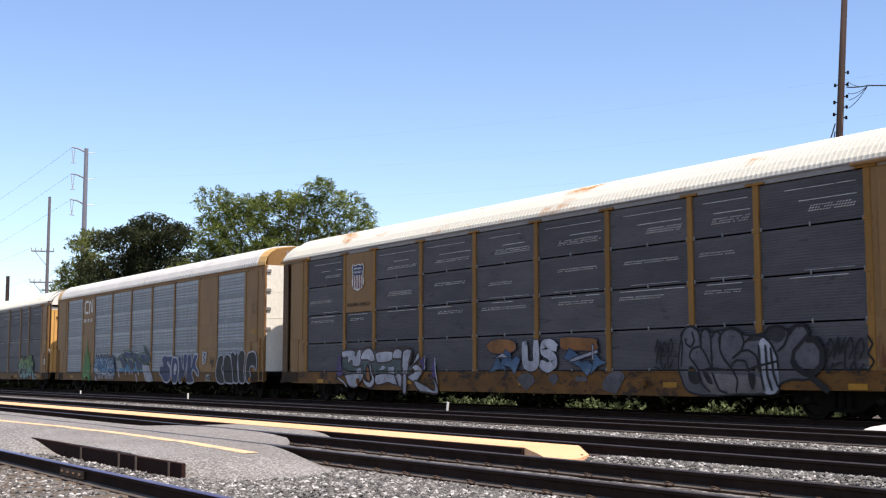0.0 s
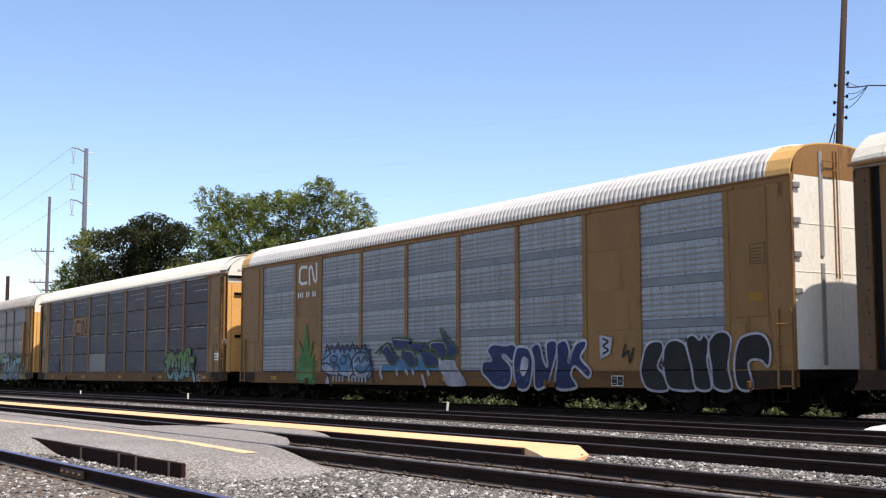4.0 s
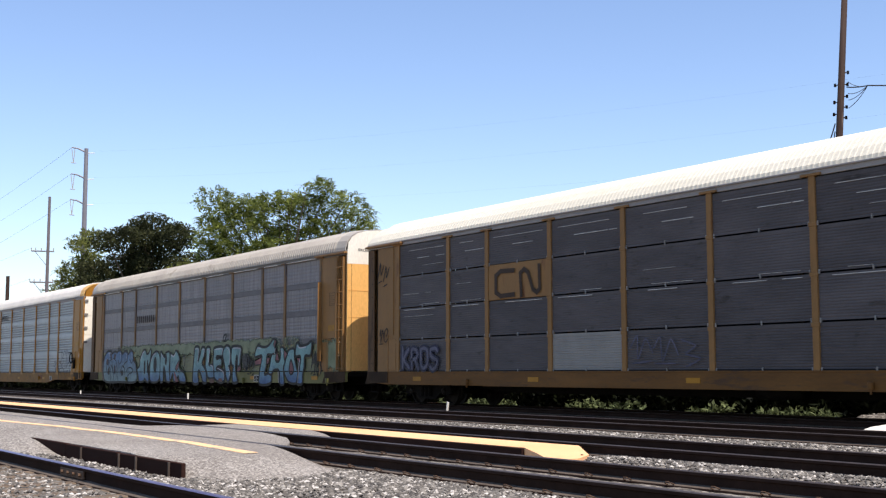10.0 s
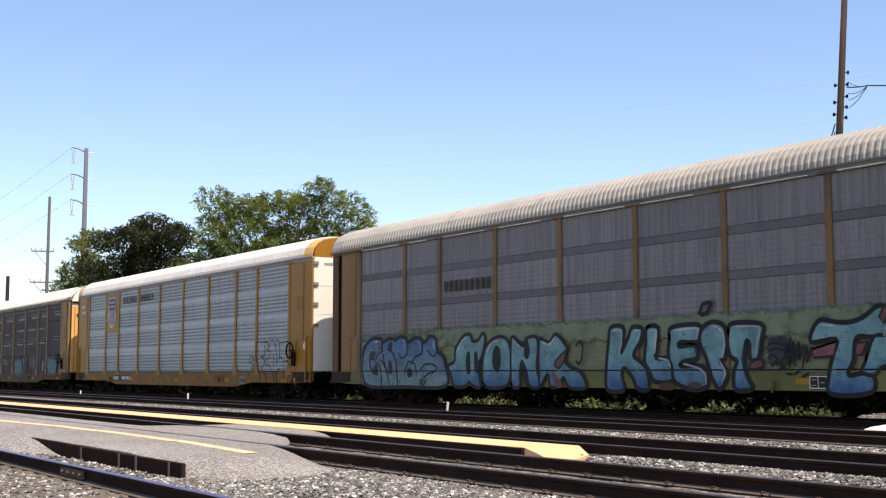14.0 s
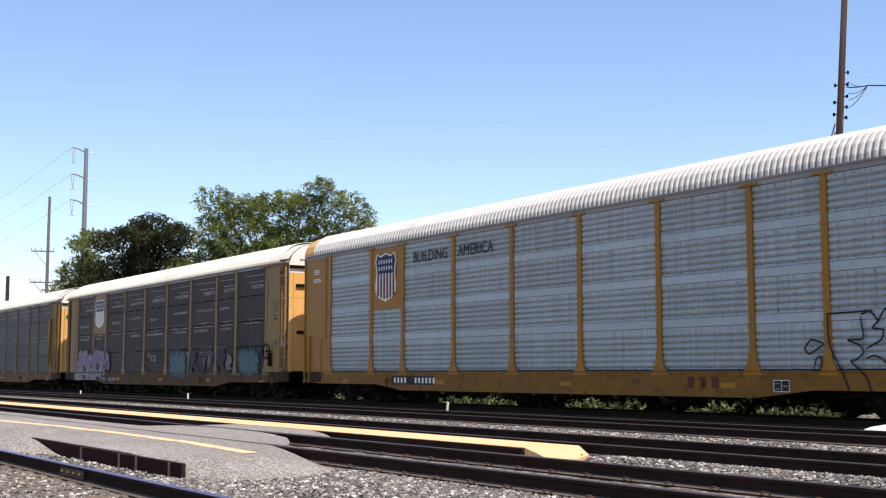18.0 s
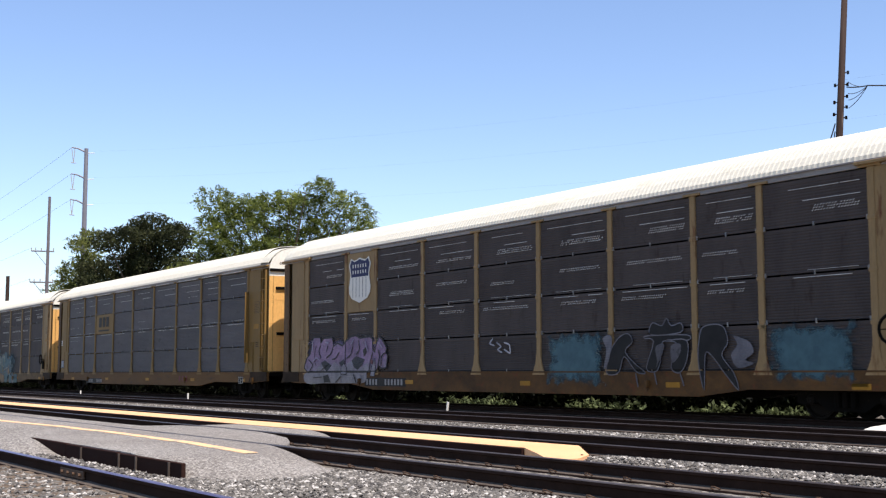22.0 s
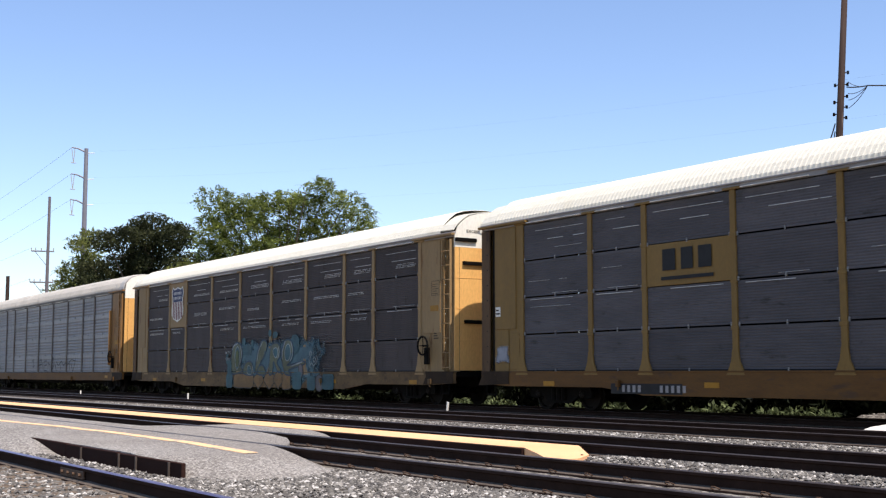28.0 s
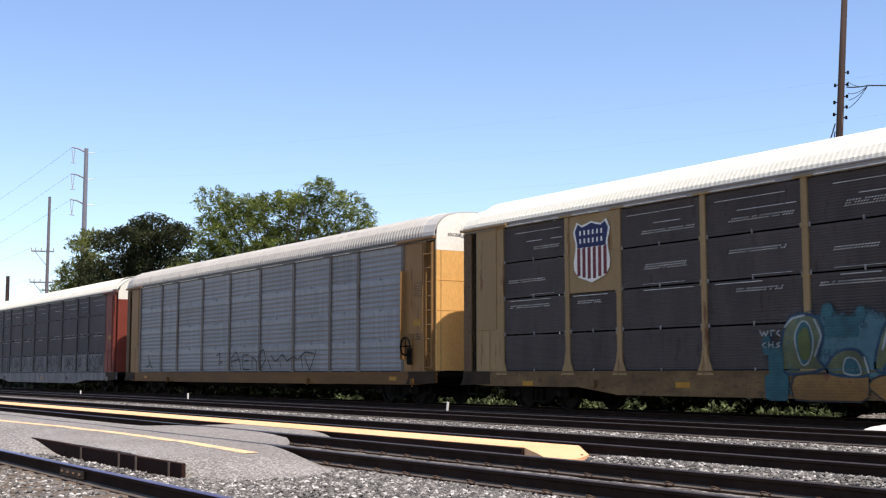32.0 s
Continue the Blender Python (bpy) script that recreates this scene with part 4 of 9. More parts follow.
                for k in range(9):
                    part("rivet", kept("rivet", lambda: Geo().tube((0, 0.002, 0), (0, -0.014, 0), 0.022, 0.014, 6).mesh("rivet", gap_black)), gap_black, car, at=(-HALF + 0.30, -SIDE, 1.25 + 0.42 * k))
        else:
            ladder(car, body, *((0.05, 0.47) if end > 0 else (26.83, 27.25)), 0.62, 2.25, y=-1.54)
        # data box outlines and plates on the corner sheet
        if end > 0:
            dm = o.get("datamat", brown_plain)
            g = Geo()
            da, db, za, zb = 0.74, 1.16, 3.22, 3.64
            for z in (za, zb):
                g.box(HALF - db, HALF - da, -SIDE - 0.008, -SIDE - 0.003, z, z + 0.012)
            for x in (HALF - db, HALF - da - 0.012):
                g.box(x, x + 0.012, -SIDE - 0.008, -SIDE - 0.003, za, zb)
            for k in range(5):
                part("marking_bar", kept(("data_line", k, dm.name), lambda: Geo().box(0, (0.30, 0.24, 0.32, 0.20, 0.28)[k], 0, 0.004, 0, 0.014).mesh("marking_bar", dm)), dm, car, at=(HALF - db + 0.05, -SIDE - 0.008, za + 0.05 + 0.068 * k))
            if not solid:
                for zc in (2.98, 4.55):
                    part("vent_plate", kept("vent_plate", lambda: Geo().soft_box(-0.07, 0.07, -0.012, 0.02, -0.055, 0.055, 0.006).mesh("vent_plate", under_black)), under_black, car, at=(HALF - 0.96, -SIDE + 0.02, zc))
                for k in range(3):
                    part("marking_bar", kept(("stencil", k, dm.name), lambda: Geo().box(0, 0.26 - 0.05 * k, 0, 0.004, 0, 0.03).mesh("marking_bar", dm)), dm, car, at=(HALF - 1.08, -SIDE + 0.016, 1.95 + 0.07 * k))
            part("data_box", g, dm, car, "small framed data box")
            part("warning_plate", Geo().soft_box(HALF - 1.22, HALF - 0.80, -SIDE - 0.012, -SIDE - 0.003, 2.36, 2.56, 0.002), o.get("plate", bright_yellow), car)
        # roof caps, doors
        cut = o.get("cut", 0) if end > 0 else 0
        ob = part("roof_hood", kept(("hood", o["hood"].name, cut, fine), lambda: hood_geo(12.98, 13.63, cut, prof).mesh("roof_hood", o["hood"])), o["hood"], car)
        low = o.get("crown", 0.90 if fine else 1.0)
        ob.scale, ob.location.z = (1 if end > 0 else -1, 1, low), 5.02 * (1 - low)
        split = o.get("split", 4.58)
        lower = o["door"] if end > 0 else body
        upper = o["door_top"] if end > 0 else o["hood"]
        for leaf, (ya, yb) in enumerate(((-1.47, -0.006), (0.006, 1.47))):
            g = Geo().along_x(door_outline(1.02, split, ya, yb, fine), HALF - 0.07, HALF - 0.02)
            leaf_ob = part("end_door", kept(("door", lower.name, leaf, split, fine), lambda: g.mesh("end_door", lower)), lower, car)
            top_ob = part("door_head", kept(("head", upper.name, leaf, split, fine), lambda: Geo().along_x(door_outline(split + 0.003, 5.775, ya, yb, fine), HALF - 0.07, HALF - 0.018).mesh("door_head", upper)), upper, leaf_ob)
            lowd = 1.0 - (1.0 - low) * 0.79 / (5.775 - split)
            top_ob.scale.z, top_ob.location.z = lowd, split * (1 - lowd)
            for k in range(1, 4):
                zr = 1.02 + k * (split - 1.02) / 4
                part("door_rib", kept(("rib", lower.name, leaf), lambda: Geo().box(HALF - 0.021, HALF - 0.012, ya + 0.04, yb - 0.04, -0.008, 0.008).mesh("door_rib", lower)), lower, leaf_ob, at=(0, 0, zr))
            if end > 0:
                if leaf == 0 and o.get("bars"):
                    for za, ya2, yb2 in ((4.80, -1.46, -0.72), (4.12, -1.20, -0.45), (2.42, -1.15, -0.35)):
                        part("door_bar", kept(("bar", za), lambda: Geo().soft_box(HALF - 0.02, HALF + 0.05, ya2, yb2, za - 0.055, za + 0.055, 0.01).mesh("door_bar", under_black)), under_black, leaf_ob)
                if leaf == 0 and o.get("strap"):
                    for yy, za, zb in ((-0.62, 3.35, 5.55), (-0.62, 1.1, 3.2), (-0.2, 2.9, 5.6), (-0.1, 2.9, 5.6)):
                        part("door_strap", Geo().soft_box(HALF - 0.02, HALF + 0.015, yy - (0.05 if yy < -0.5 else 0.012), yy + (0.05 if yy < -0.5 else 0.012), za, zb, 0.004), eave_grey if yy < -0.5 else body, leaf_ob)
                    for za in (4.78, 4.05, 3.35, 2.6):
                        part("hinge", kept(("hinge",), lambda: Geo().soft_box(HALF - 0.02, HALF + 0.04, -1.5, -1.3, -0.06, 0.06, 0.01).mesh("hinge", latch_grey)), latch_grey, leaf_ob, at=(0, 0, za))
                if leaf == 0:
                    gi = Geo().tube((HALF + 0.06, -0.62, 5.35), (HALF + 0.06, -0.15, 5.35), 0.012, n=6).tube((HALF + 0.06, -0.62, 5.35), (HALF + 0.06, -0.58, 5.15), 0.012, n=6).tube((HALF + 0.06, -0.58, 5.15), (HALF + 0.06, -0.19, 5.15), 0.012, n=6).tube((HALF + 0.06, -0.19, 5.15), (HALF + 0.06, -0.15, 5.35), 0.012, n=6)
                    for yy in (-0.58, -0.19):
                        gi.tube((HALF - 0.03, yy, 5.15), (HALF + 0.06, yy, 5.15), 0.012, n=6)
                    part("grab_handle", gi, o["door_top"], leaf_ob)
            else:
                leaf_ob.scale = (-1, 1, 1)
        if end > 0 and o.get("excess", True):
            for text, off, wide in (("EXCESS", 0.0, 0.46), ("HEIGHT", 0.54, 0.44), ("CAR", 1.05, 0.24)):
                me = kept(("excess", text), lambda: words(text, 0.0, wide, 0.0, 0.085, 0.0, brown_plain))
                tx = part("lettering", me, brown_plain, car, "dark words on the end door", at=(HALF - 0.012, -1.05 + off, 5.02 if split < 4.7 else 4.72))
                tx.rotation_euler = (0, 0, math.pi / 2)
        cp = part("coupler", kept("coupler", lambda: coupler().mesh("coupler", under_black)), under_black, car, at=(end * HALF, 0, 0))
        if end < 0:
            cp.rotation_euler = (0, 0, math.pi)
    # dark plates over the sill ends: soot plus the corner's shade painted in
    for x0, x1 in ((HALF - 1.5, HALF + 0.004), (-HALF - 0.004, -HALF + 1.3)):
        part("end_sill", kept(("end_sill", x0 > 0), lambda: Geo().prism([(x0, ZB + 0.006), (x0 + 0.05, 0.86), (x0 - 0.12, 0.61), (x1, 0.655), (x1 - 0.02, 0.82), (x1, ZB + 0.006)], -0.016, 0.0).mesh("end_sill", end_soot_shade)), end_soot_shade, car, at=(0, -SIDE, 0))
    # roof

    def ribbed_roof():
        me = roof_geo(-13.0, 13.0, *((0.14, 0.011) if fine else (0.168, 0.036)), prof).mesh("roof", o["roof"])
        if not fine:
            # valleys between coarse ribs get the painted shade
            me.materials.append(roof_groove_shade)
            for k, p in enumerate(me.polygons):
                if (k // (len(prof) - 1)) % 4 == 0:
                    p.material_index = 1
        return me
    part("roof", kept(("roof", o["roof"].name), ribbed_roof), o["roof"], car)
    rf = car.children[-1]
    rf.scale.z, rf.location.z = low, 5.02 * (1 - low)
    # underframe
    def frame_geo():
        g = Geo().box(-HALF + 0.05, HALF - 0.05, -1.41, 1.41, 0.84, 0.985)
        for k in range(-5, 6):
            g.box(k * 1.35 - 0.06, k * 1.35 + 0.06, -1.38, 1.38, 0.62, 0.85)
        return g.mesh("deck_frame", under_black)
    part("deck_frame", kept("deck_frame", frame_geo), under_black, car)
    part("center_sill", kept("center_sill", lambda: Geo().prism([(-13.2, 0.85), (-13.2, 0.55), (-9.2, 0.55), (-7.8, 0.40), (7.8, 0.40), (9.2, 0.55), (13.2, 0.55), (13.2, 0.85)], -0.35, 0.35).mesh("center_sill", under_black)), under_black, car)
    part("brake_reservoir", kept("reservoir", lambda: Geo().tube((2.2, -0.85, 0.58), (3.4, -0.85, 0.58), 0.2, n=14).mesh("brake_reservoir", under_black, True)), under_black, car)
    # trucks
    o_wheels = []
    for tx in (10.75, -10.75):
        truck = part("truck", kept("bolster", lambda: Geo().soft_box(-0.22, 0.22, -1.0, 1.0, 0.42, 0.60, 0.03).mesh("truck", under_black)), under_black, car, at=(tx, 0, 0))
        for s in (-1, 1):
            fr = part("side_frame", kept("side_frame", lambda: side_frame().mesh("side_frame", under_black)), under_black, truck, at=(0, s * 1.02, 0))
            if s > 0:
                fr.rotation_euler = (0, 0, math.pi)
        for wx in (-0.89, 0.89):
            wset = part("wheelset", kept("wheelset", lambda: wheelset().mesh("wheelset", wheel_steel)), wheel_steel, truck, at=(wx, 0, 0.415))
            o_wheels.append((wset, wx))
    # reflectors and small marks on the sill
    for d in o.get("reflect", (2.2, 7.3, 12.8, 18.6, 24.3)):
        part("reflector", kept("reflector", lambda: Geo().box(-0.22, 0.22, -0.008, 0.0, -0.06, 0.06).mesh("reflector", bright_yellow)), bright_yellow, car, at=(HALF - d, -SIDE, 0.78 if not deep else 0.68))
    for ex in (HALF - 0.45, -HALF + 0.45):
        part("step_iron", kept("step_iron", lambda: Geo().tube((-0.2, -1.5, 0.7), (-0.2, -1.5, 0.36), 0.016, n=6).tube((0.2, -1.5, 0.7), (0.2, -1.5, 0.36), 0.016, n=6).tube((-0.22, -1.5, 0.36), (0.22, -1.5, 0.36), 0.018, n=6).mesh("step_iron", under_black)), under_black, car, at=(ex, 0, 0))
    pd = o.get("plate_at")
    if pd:
        pl = part("stencil_plate", kept("stencil_plate", lambda: Geo().soft_box(-0.22, 0.22, -0.010, 0.0, -0.13, 0.13, 0.001).mesh("stencil_plate", black_plain)), black_plain, car, "black stencil plate with white border", at=(HALF - pd, -SIDE, 0.76 - (0.08 if deep else 0)))
        for k, (x0, x1, z0, z1) in enumerate(((-0.21, 0.21, 0.108, 0.122), (-0.21, 0.21, -0.122, -0.108), (-0.212, -0.198, -0.12, 0.12), (0.198, 0.212, -0.12, 0.12), (-0.006, 0.006, -0.11, 0.11))):
            part("plate_border", kept(("plate_border", k), lambda: Geo().box(x0, x1, -0.013, -0.010, z0, z1).mesh("plate_border", white_plain)), white_plain, pl)
        for k in range(3):
            part("stencil_line", kept("stencil_line", lambda: Geo().box(-0.16, -0.05, -0.013, -0.010, -0.01, 0.01).mesh("stencil_line", eave_grey)), eave_grey, pl, at=(0.21 * (k % 2), 0, -0.06 + 0.055 * k))
    for d in (1.2, 8.1, 21.6):
        part("tie_hook", kept(("hook", o["sill"].name), lambda: Geo().soft_box(-0.05, 0.05, -0.10, 0.0, -0.10, 0.06, 0.015).tube((0, -0.05, -0.18), (0, -0.05, -0.08), 0.02, n=6).mesh("tie_hook", o["sill"])), o["sill"], car, at=(HALF - d, -SIDE, 0.72))
    if o.get("wheel_brake"):
        g = Geo()
        ring = [(HALF - 1.35 + 0.27 * math.cos(a), -1.72, 1.75 + 0.27 * math.sin(a)) for a in [2 * math.pi * i / 16 for i in range(16)]]
        for p, q in zip(ring, ring[1:] + ring[:1]):
            g.tube(p, q, 0.03, n=6)
        for i in (0, 4, 8, 12):
            g.tube((HALF - 1.35, -1.70, 1.75), ring[i], 0.012, n=5)
        g.tube((HALF - 1.35, -1.5, 1.75), (HALF - 1.35, -1.73, 1.75), 0.03, n=8)
        g.soft_box(HALF - 1.45, HALF - 1.25, -1.62, -1.5, 1.2, 1.7, 0.02)
        part("brake_wheel", g, under_black, car)
    return car, o_wheels


def letters(car, text, d0, d1, z0, z1, fill, outline, label, weight=0.30, edge=0.05, lean=0.05, seed=1, shine=None):
    """Painted lettering on the near side, letter by letter: an outline, a fill before it, and a thin light or dark line on top."""
    rng = random.Random(seed * 7 + len(text))
    step = (d1 - d0) / len(text)
    x = HALF - d1
    for k, ch in enumerate(text):
        dz = rng.uniform(-0.05, 0.05) * (z1 - z0)
        wide = step * 0.62 * weight / 0.30 * 0.62
        inset = min(0.32 * step, wide * 0.5)
        lines = letter_lines(ch, rng, x + inset * 0.6, x + step - inset * 0.6, z0 + inset + dz, z1 - inset + dz, lean)
        y = -SIDE - 0.014 - 0.0006 * (k % 2)
        parent = car
        if outline:
            g = Geo()
            for i, l in enumerate(lines):
                ribbon(g, l, wide + 2 * edge, y - i * 0.0003)
            parent = part("letter_outline", g, outline, car)
        g = Geo()
        for i, l in enumerate(lines):
            ribbon(g, l, wide, y - 0.003 - i * 0.0003)
        ob = part("graffiti_letter", g, fill, parent, label)
        if shine and parent is not car:
            g = Geo()
            for l in lines:
                n = len(l)
                ribbon(g, [p + Vector((-wide * 0.22, wide * 0.2)) for p in l[:max(3, n // 2)]], 0.035, y - 0.006)
            part("letter_shine", g, shine, parent)
        x += step


def unit_outline(kind):
    """A closed outline of (across, up) between -1 and 1."""
    if kind == "shard":
        return [(-1, -0.9), (-0.8, 0.95), (-0.15, 0.85), (0.1, 0.2), (0.5, 1.0), (1.0, 0.8), (0.75, -1.0), (0.1, -0.55)]
    if kind == "spike":
        return [(-1, -1), (-0.45, -0.3), (0, 1), (0.45, -0.3), (1, -1), (0, -0.8)]
    n = 6.0 if kind == "block" else 2.3
    out = []
    for i in range(22):
        a = 2 * math.pi * i / 22
        c, s = math.cos(a), math.sin(a)
        x, z = math.copysign(abs(c) ** (2 / n), c), math.copysign(abs(s) ** (2 / n), s)
        if kind == "drop" and z < 0:
            x *= 1 + 0.8 * z
        out.append((x, z))
    return out


def blobs(car, seed, rows, fill, line, label, edge=0.045, shine=None):
    """Swollen overlapping painted shapes. Rows: distance from the car's front, height, width, height, tilt, kind and, if another, the fill."""
    rng = random.Random(seed)
    for k, row in enumerate(rows):
        d, z, w, h, tilt, kind = row[:6]
        y = -SIDE - 0.0145 - 0.0010 * k
        c, s = math.cos(radians(tilt)), math.sin(radians(tilt))
        pts = []
        for u, v in unit_outline(kind):
            u, v = u * w / 2 * rng.uniform(0.95, 1.05), v * h / 2 * rng.uniform(0.95, 1.05)
            pts.append(Vector((HALF - d + u * c - v * s, z + u * s + v * c)))
        g = Geo().prism([tuple(p) for p in pts], y, y + 0.003)
        ob = part("graffiti_shape", g, row[6] if len(row) > 6 else fill, car, label)
        if line:
            part("outline", ribbon(Geo(), pts + pts[:2], edge, y - 0.0005, 0.002), line, ob)
            if shine and w * h > 0.3:
                mid = Vector((HALF - d, z))
                n = len(pts)
                part("highlight", ribbon(Geo(), [mid.lerp(p, 0.80) for p in pts[n // 4:n * 3 // 4]], 0.028, y - 0.0006, 0.002), shine, ob)


def sweep(pts, k=4):
    """A smooth closed line through the points."""
    P, n, res = [Vector(p) for p in pts], len(pts), []
    for i in range(n):
        a, b, c, d = P[i - 1], P[i], P[(i + 1) % n], P[(i + 2) % n]
        for s in range(k):
            t = s / k
            res.append(0.5 * (2 * b + (c - a) * t + (2 * a - 5 * b + 4 * c - d) * t * t + (3 * b - a - 3 * c + d) * t ** 3))
    return res


def cut_at(pts, z, above):
    """The part of a closed outline above or below a level."""
    keep = (lambda p: p.y >= z) if above else (lambda p: p.y <= z)
    res = []
    for p, q in zip(pts, pts[1:] + pts[:1]):
        if keep(p):
            res.append(p)
        if keep(p) != keep(q):
            res.append(p.lerp(q, (z - p.y) / (q.y - p.y)))
    return res


def paint(car, outline, fill, line, edge, layer, label, curve=True):
    """One sprayed shape on the near side, from (distance behind the car's front, height); the joint above the sill stays open."""
    y = -SIDE - 0.0145 - 0.0011 * layer
    pts = [Vector((HALF - d, z)) for d, z in outline]
    if curve:
        pts = sweep(pts)
    g = Geo()
    for z, above in ((ZB + 0.036, True), (ZB + 0.002, False)):
        piece = cut_at(pts, z, above)
        if len(piece) > 2:
            g.prism([tuple(p) for p in piece], y, y + 0.003)
    ob = part("graffiti_shape", g, fill, car, label)
    if line:
        part("outline", ribbon(Geo(), pts + pts[:2], edge, y - 0.0004, 0.002), line, ob)
    return ob


def mark(car, pts, mat, width, layer, label):
    """One open sprayed stroke on the near side."""
    y = -SIDE - 0.0145 - 0.0011 * layer
    return part("graffiti_stroke", ribbon(Geo(), glide([(HALF - d, z) for d, z in pts], 6), width, y, 0.002), mat, car, label)


def patch(car, seed, d0, d1, z0, z1, mat, label, y=0.008):
    """A loose-edged area of paint."""
    x0, x1 = HALF - d1 - 0.15, HALF - d0 + 0.15
    return part("paint_patch", Geo().box(x0, x1, -SIDE - y, -SIDE - y + 0.003, z0 - 0.12, z1 + 0.12), mat, car, label)


def tag(car, seed, d0, d1, z0, z1, loops, width, mat, label="hand-drawn spray tag"):
    return part("graffiti", scrawl(random.Random(seed), HALF - d1, HALF - d0, z0, z1, -SIDE - 0.02, loops, width), mat, car, label)


def sticker(car, d, z, r, mat, label="round sticker beside the ladder"):
    return part("sticker", Geo().tube((HALF - d, -SIDE - 0.002, z), (HALF - d, -SIDE + 0.25, z), r, n=16), mat, car, label)


def plate(car, d, z, w, h, mat=None, label="small white data plate"):
    pl = part("data_plate", Geo().soft_box(HALF - d - w / 2, HALF - d + w / 2, -SIDE - 0.008, -SIDE + 0.03, z - h / 2, z + h / 2, 0.002), mat or white_plain, car, label)
    for k in range(2):
        part("marking_bar", Geo().box(HALF - d - w * 0.4, HALF - d + w * (0.4 - 0.2 * k), -SIDE - 0.011, -SIDE - 0.008, z - h * 0.28 + k * h * 0.36, z - h * 0.12 + k * h * 0.36), black_plain if mat is None else brown_plain, pl)
    return pl


SLATE = dict(panel=panel_slate, pitch=0.06, bead=0.008, slot_glints="lines", latches=True)
SLATE_DASHED = dict(SLATE, slot_glints="dashes")
BROWN = dict(panel=panel_brown, pitch=0.06, bead=0.008, slot_glints="dashes", latches=True)
TRAIN = {}

# dark slate carrier with a rust-stained white roof
car, wh = build_car("yellow car carrier with slate panels and rust-stained white roof", dict(SLATE_DASHED, body=yellow, post=post_orange, sill=sill_orange, eave=eave_grey, roof=roof_rusty, hood=roof_rusty, door=orange_door, door_top=door_white, boards={7: (0, 1)}, deep=True, bars=True, cut=1))
TRAIN["A"] = (car, wh)
emblem_shield(car, 21.33, 22.13, 3.62, 4.52)
part("lettering", words("BUILDING AMERICA", HALF - 22.45, HALF - 20.95, 3.12, 3.24, -SIDE + 0.014, brown_plain), brown_plain, car, "faint dark words under the emblem")
paint(car, [(22.75, 1.21), (22.59, 1.66), (21.47, 1.71), (21.01, 1.77), (20.53, 1.66), (19.51, 1.66), (19.16, 1.72), (18.35, 1.66), (18.48, 1.18), (18.55, 0.90), (20.55, 0.88), (22.72, 0.90)], sp_greygreen, sp_maroon, 0.07, 0, "white and grey-green graffiti letters with maroon outline")
paint(car, [(22.70, 1.67), (21.94, 1.69), (21.84, 1.49), (21.65, 1.69), (21.47, 1.66), (21.52, 1.20), (21.99, 1.18), (22.06, 1.36), (22.33, 1.26), (22.36, 1.47), (22.67, 1.45)], sp_white, sp_maroon, 0.05, 1, "white and grey-green graffiti letters with maroon outline")
paint(car, [(21.48, 1.39), (21.33, 1.63), (21.01, 1.74), (20.73, 1.67), (20.60, 1.50), (20.57, 1.34), (20.85, 1.30), (21.02, 1.37)], sp_white, sp_maroon, 0.05, 2, "white and grey-green graffiti letters with maroon outline")
paint(car, [(20.46, 1.59), (19.51, 1.61), (19.55, 1.33), (20.20, 1.27), (20.44, 1.32)], sp_white, sp_maroon, 0.05, 3, "white and grey-green graffiti letters with maroon outline")
paint(car, [(19.45, 1.40), (19.38, 1.64), (19.16, 1.70), (18.92, 1.62), (18.88, 1.41)], sp_white, sp_maroon, 0.05, 4, "white and grey-green graffiti letters with maroon outline")
paint(car, [(18.83, 1.62), (18.38, 1.64), (18.51, 1.29), (18.58, 1.06), (18.82, 1.00), (18.90, 1.18)], sp_white, sp_maroon, 0.05, 5, "white and grey-green graffiti letters with maroon outline")
paint(car, [(21.74, 1.08), (21.38, 1.13), (21.37, 0.95), (21.71, 0.93)], sp_white, None, 0.0, 6, "white and grey-green graffiti letters with maroon outline", False)
paint(car, [(19.72, 1.13), (19.37, 1.15), (19.38, 0.93), (19.73, 0.93)], sp_white, None, 0.0, 7, "white and grey-green graffiti letters with maroon outline", False)
paint(car, [(20.28, 1.05), (20.07, 1.19), (19.88, 1.12), (20.05, 1.05)], sp_white, None, 0.0, 8, "white and grey-green graffiti letters with maroon outline", False)
paint(car, [(18.81, 1.16), (18.54, 1.18), (18.61, 0.93), (18.85, 0.93)], sp_white, None, 0.0, 9, "white and grey-green graffiti letters with maroon outline", False)
paint(car, [(22.43, 0.90), (21.33, 0.93), (21.43, 0.70), (21.79, 0.49), (22.23, 0.54), (22.42, 0.74)], sp_white, sp_maroon, 0.045, 10, "white and grey-green graffiti letters with maroon outline")
paint(car, [(20.85, 1.32), (20.72, 0.95), (20.55, 0.77), (20.63, 0.58), (20.87, 0.48), (21.18, 0.58), (21.35, 0.80), (21.04, 0.68), (20.73, 0.75), (20.89, 1.07)], sp_white, sp_maroon, 0.045, 11, "white and grey-green graffiti letters with maroon outline")
paint(car, [(20.45, 0.90), (19.31, 0.90), (19.11, 0.60), (19.42, 0.60), (19.73, 0.66), (20.43, 0.58)], sp_white, sp_maroon, 0.045, 12, "white and grey-green graffiti letters with maroon outline")
paint(car, [(19.25, 0.90), (18.94, 0.90), (18.92, 0.60), (19.05, 0.53)], sp_white, sp_maroon, 0.045, 13, "white and grey-green graffiti letters with maroon outline")
paint(car, [(18.82, 0.90), (18.64, 0.90), (18.66, 0.37), (18.81, 0.35), (18.86, 0.60)], sp_white, sp_maroon, 0.045, 14, "white and grey-green graffiti letters with maroon outline")
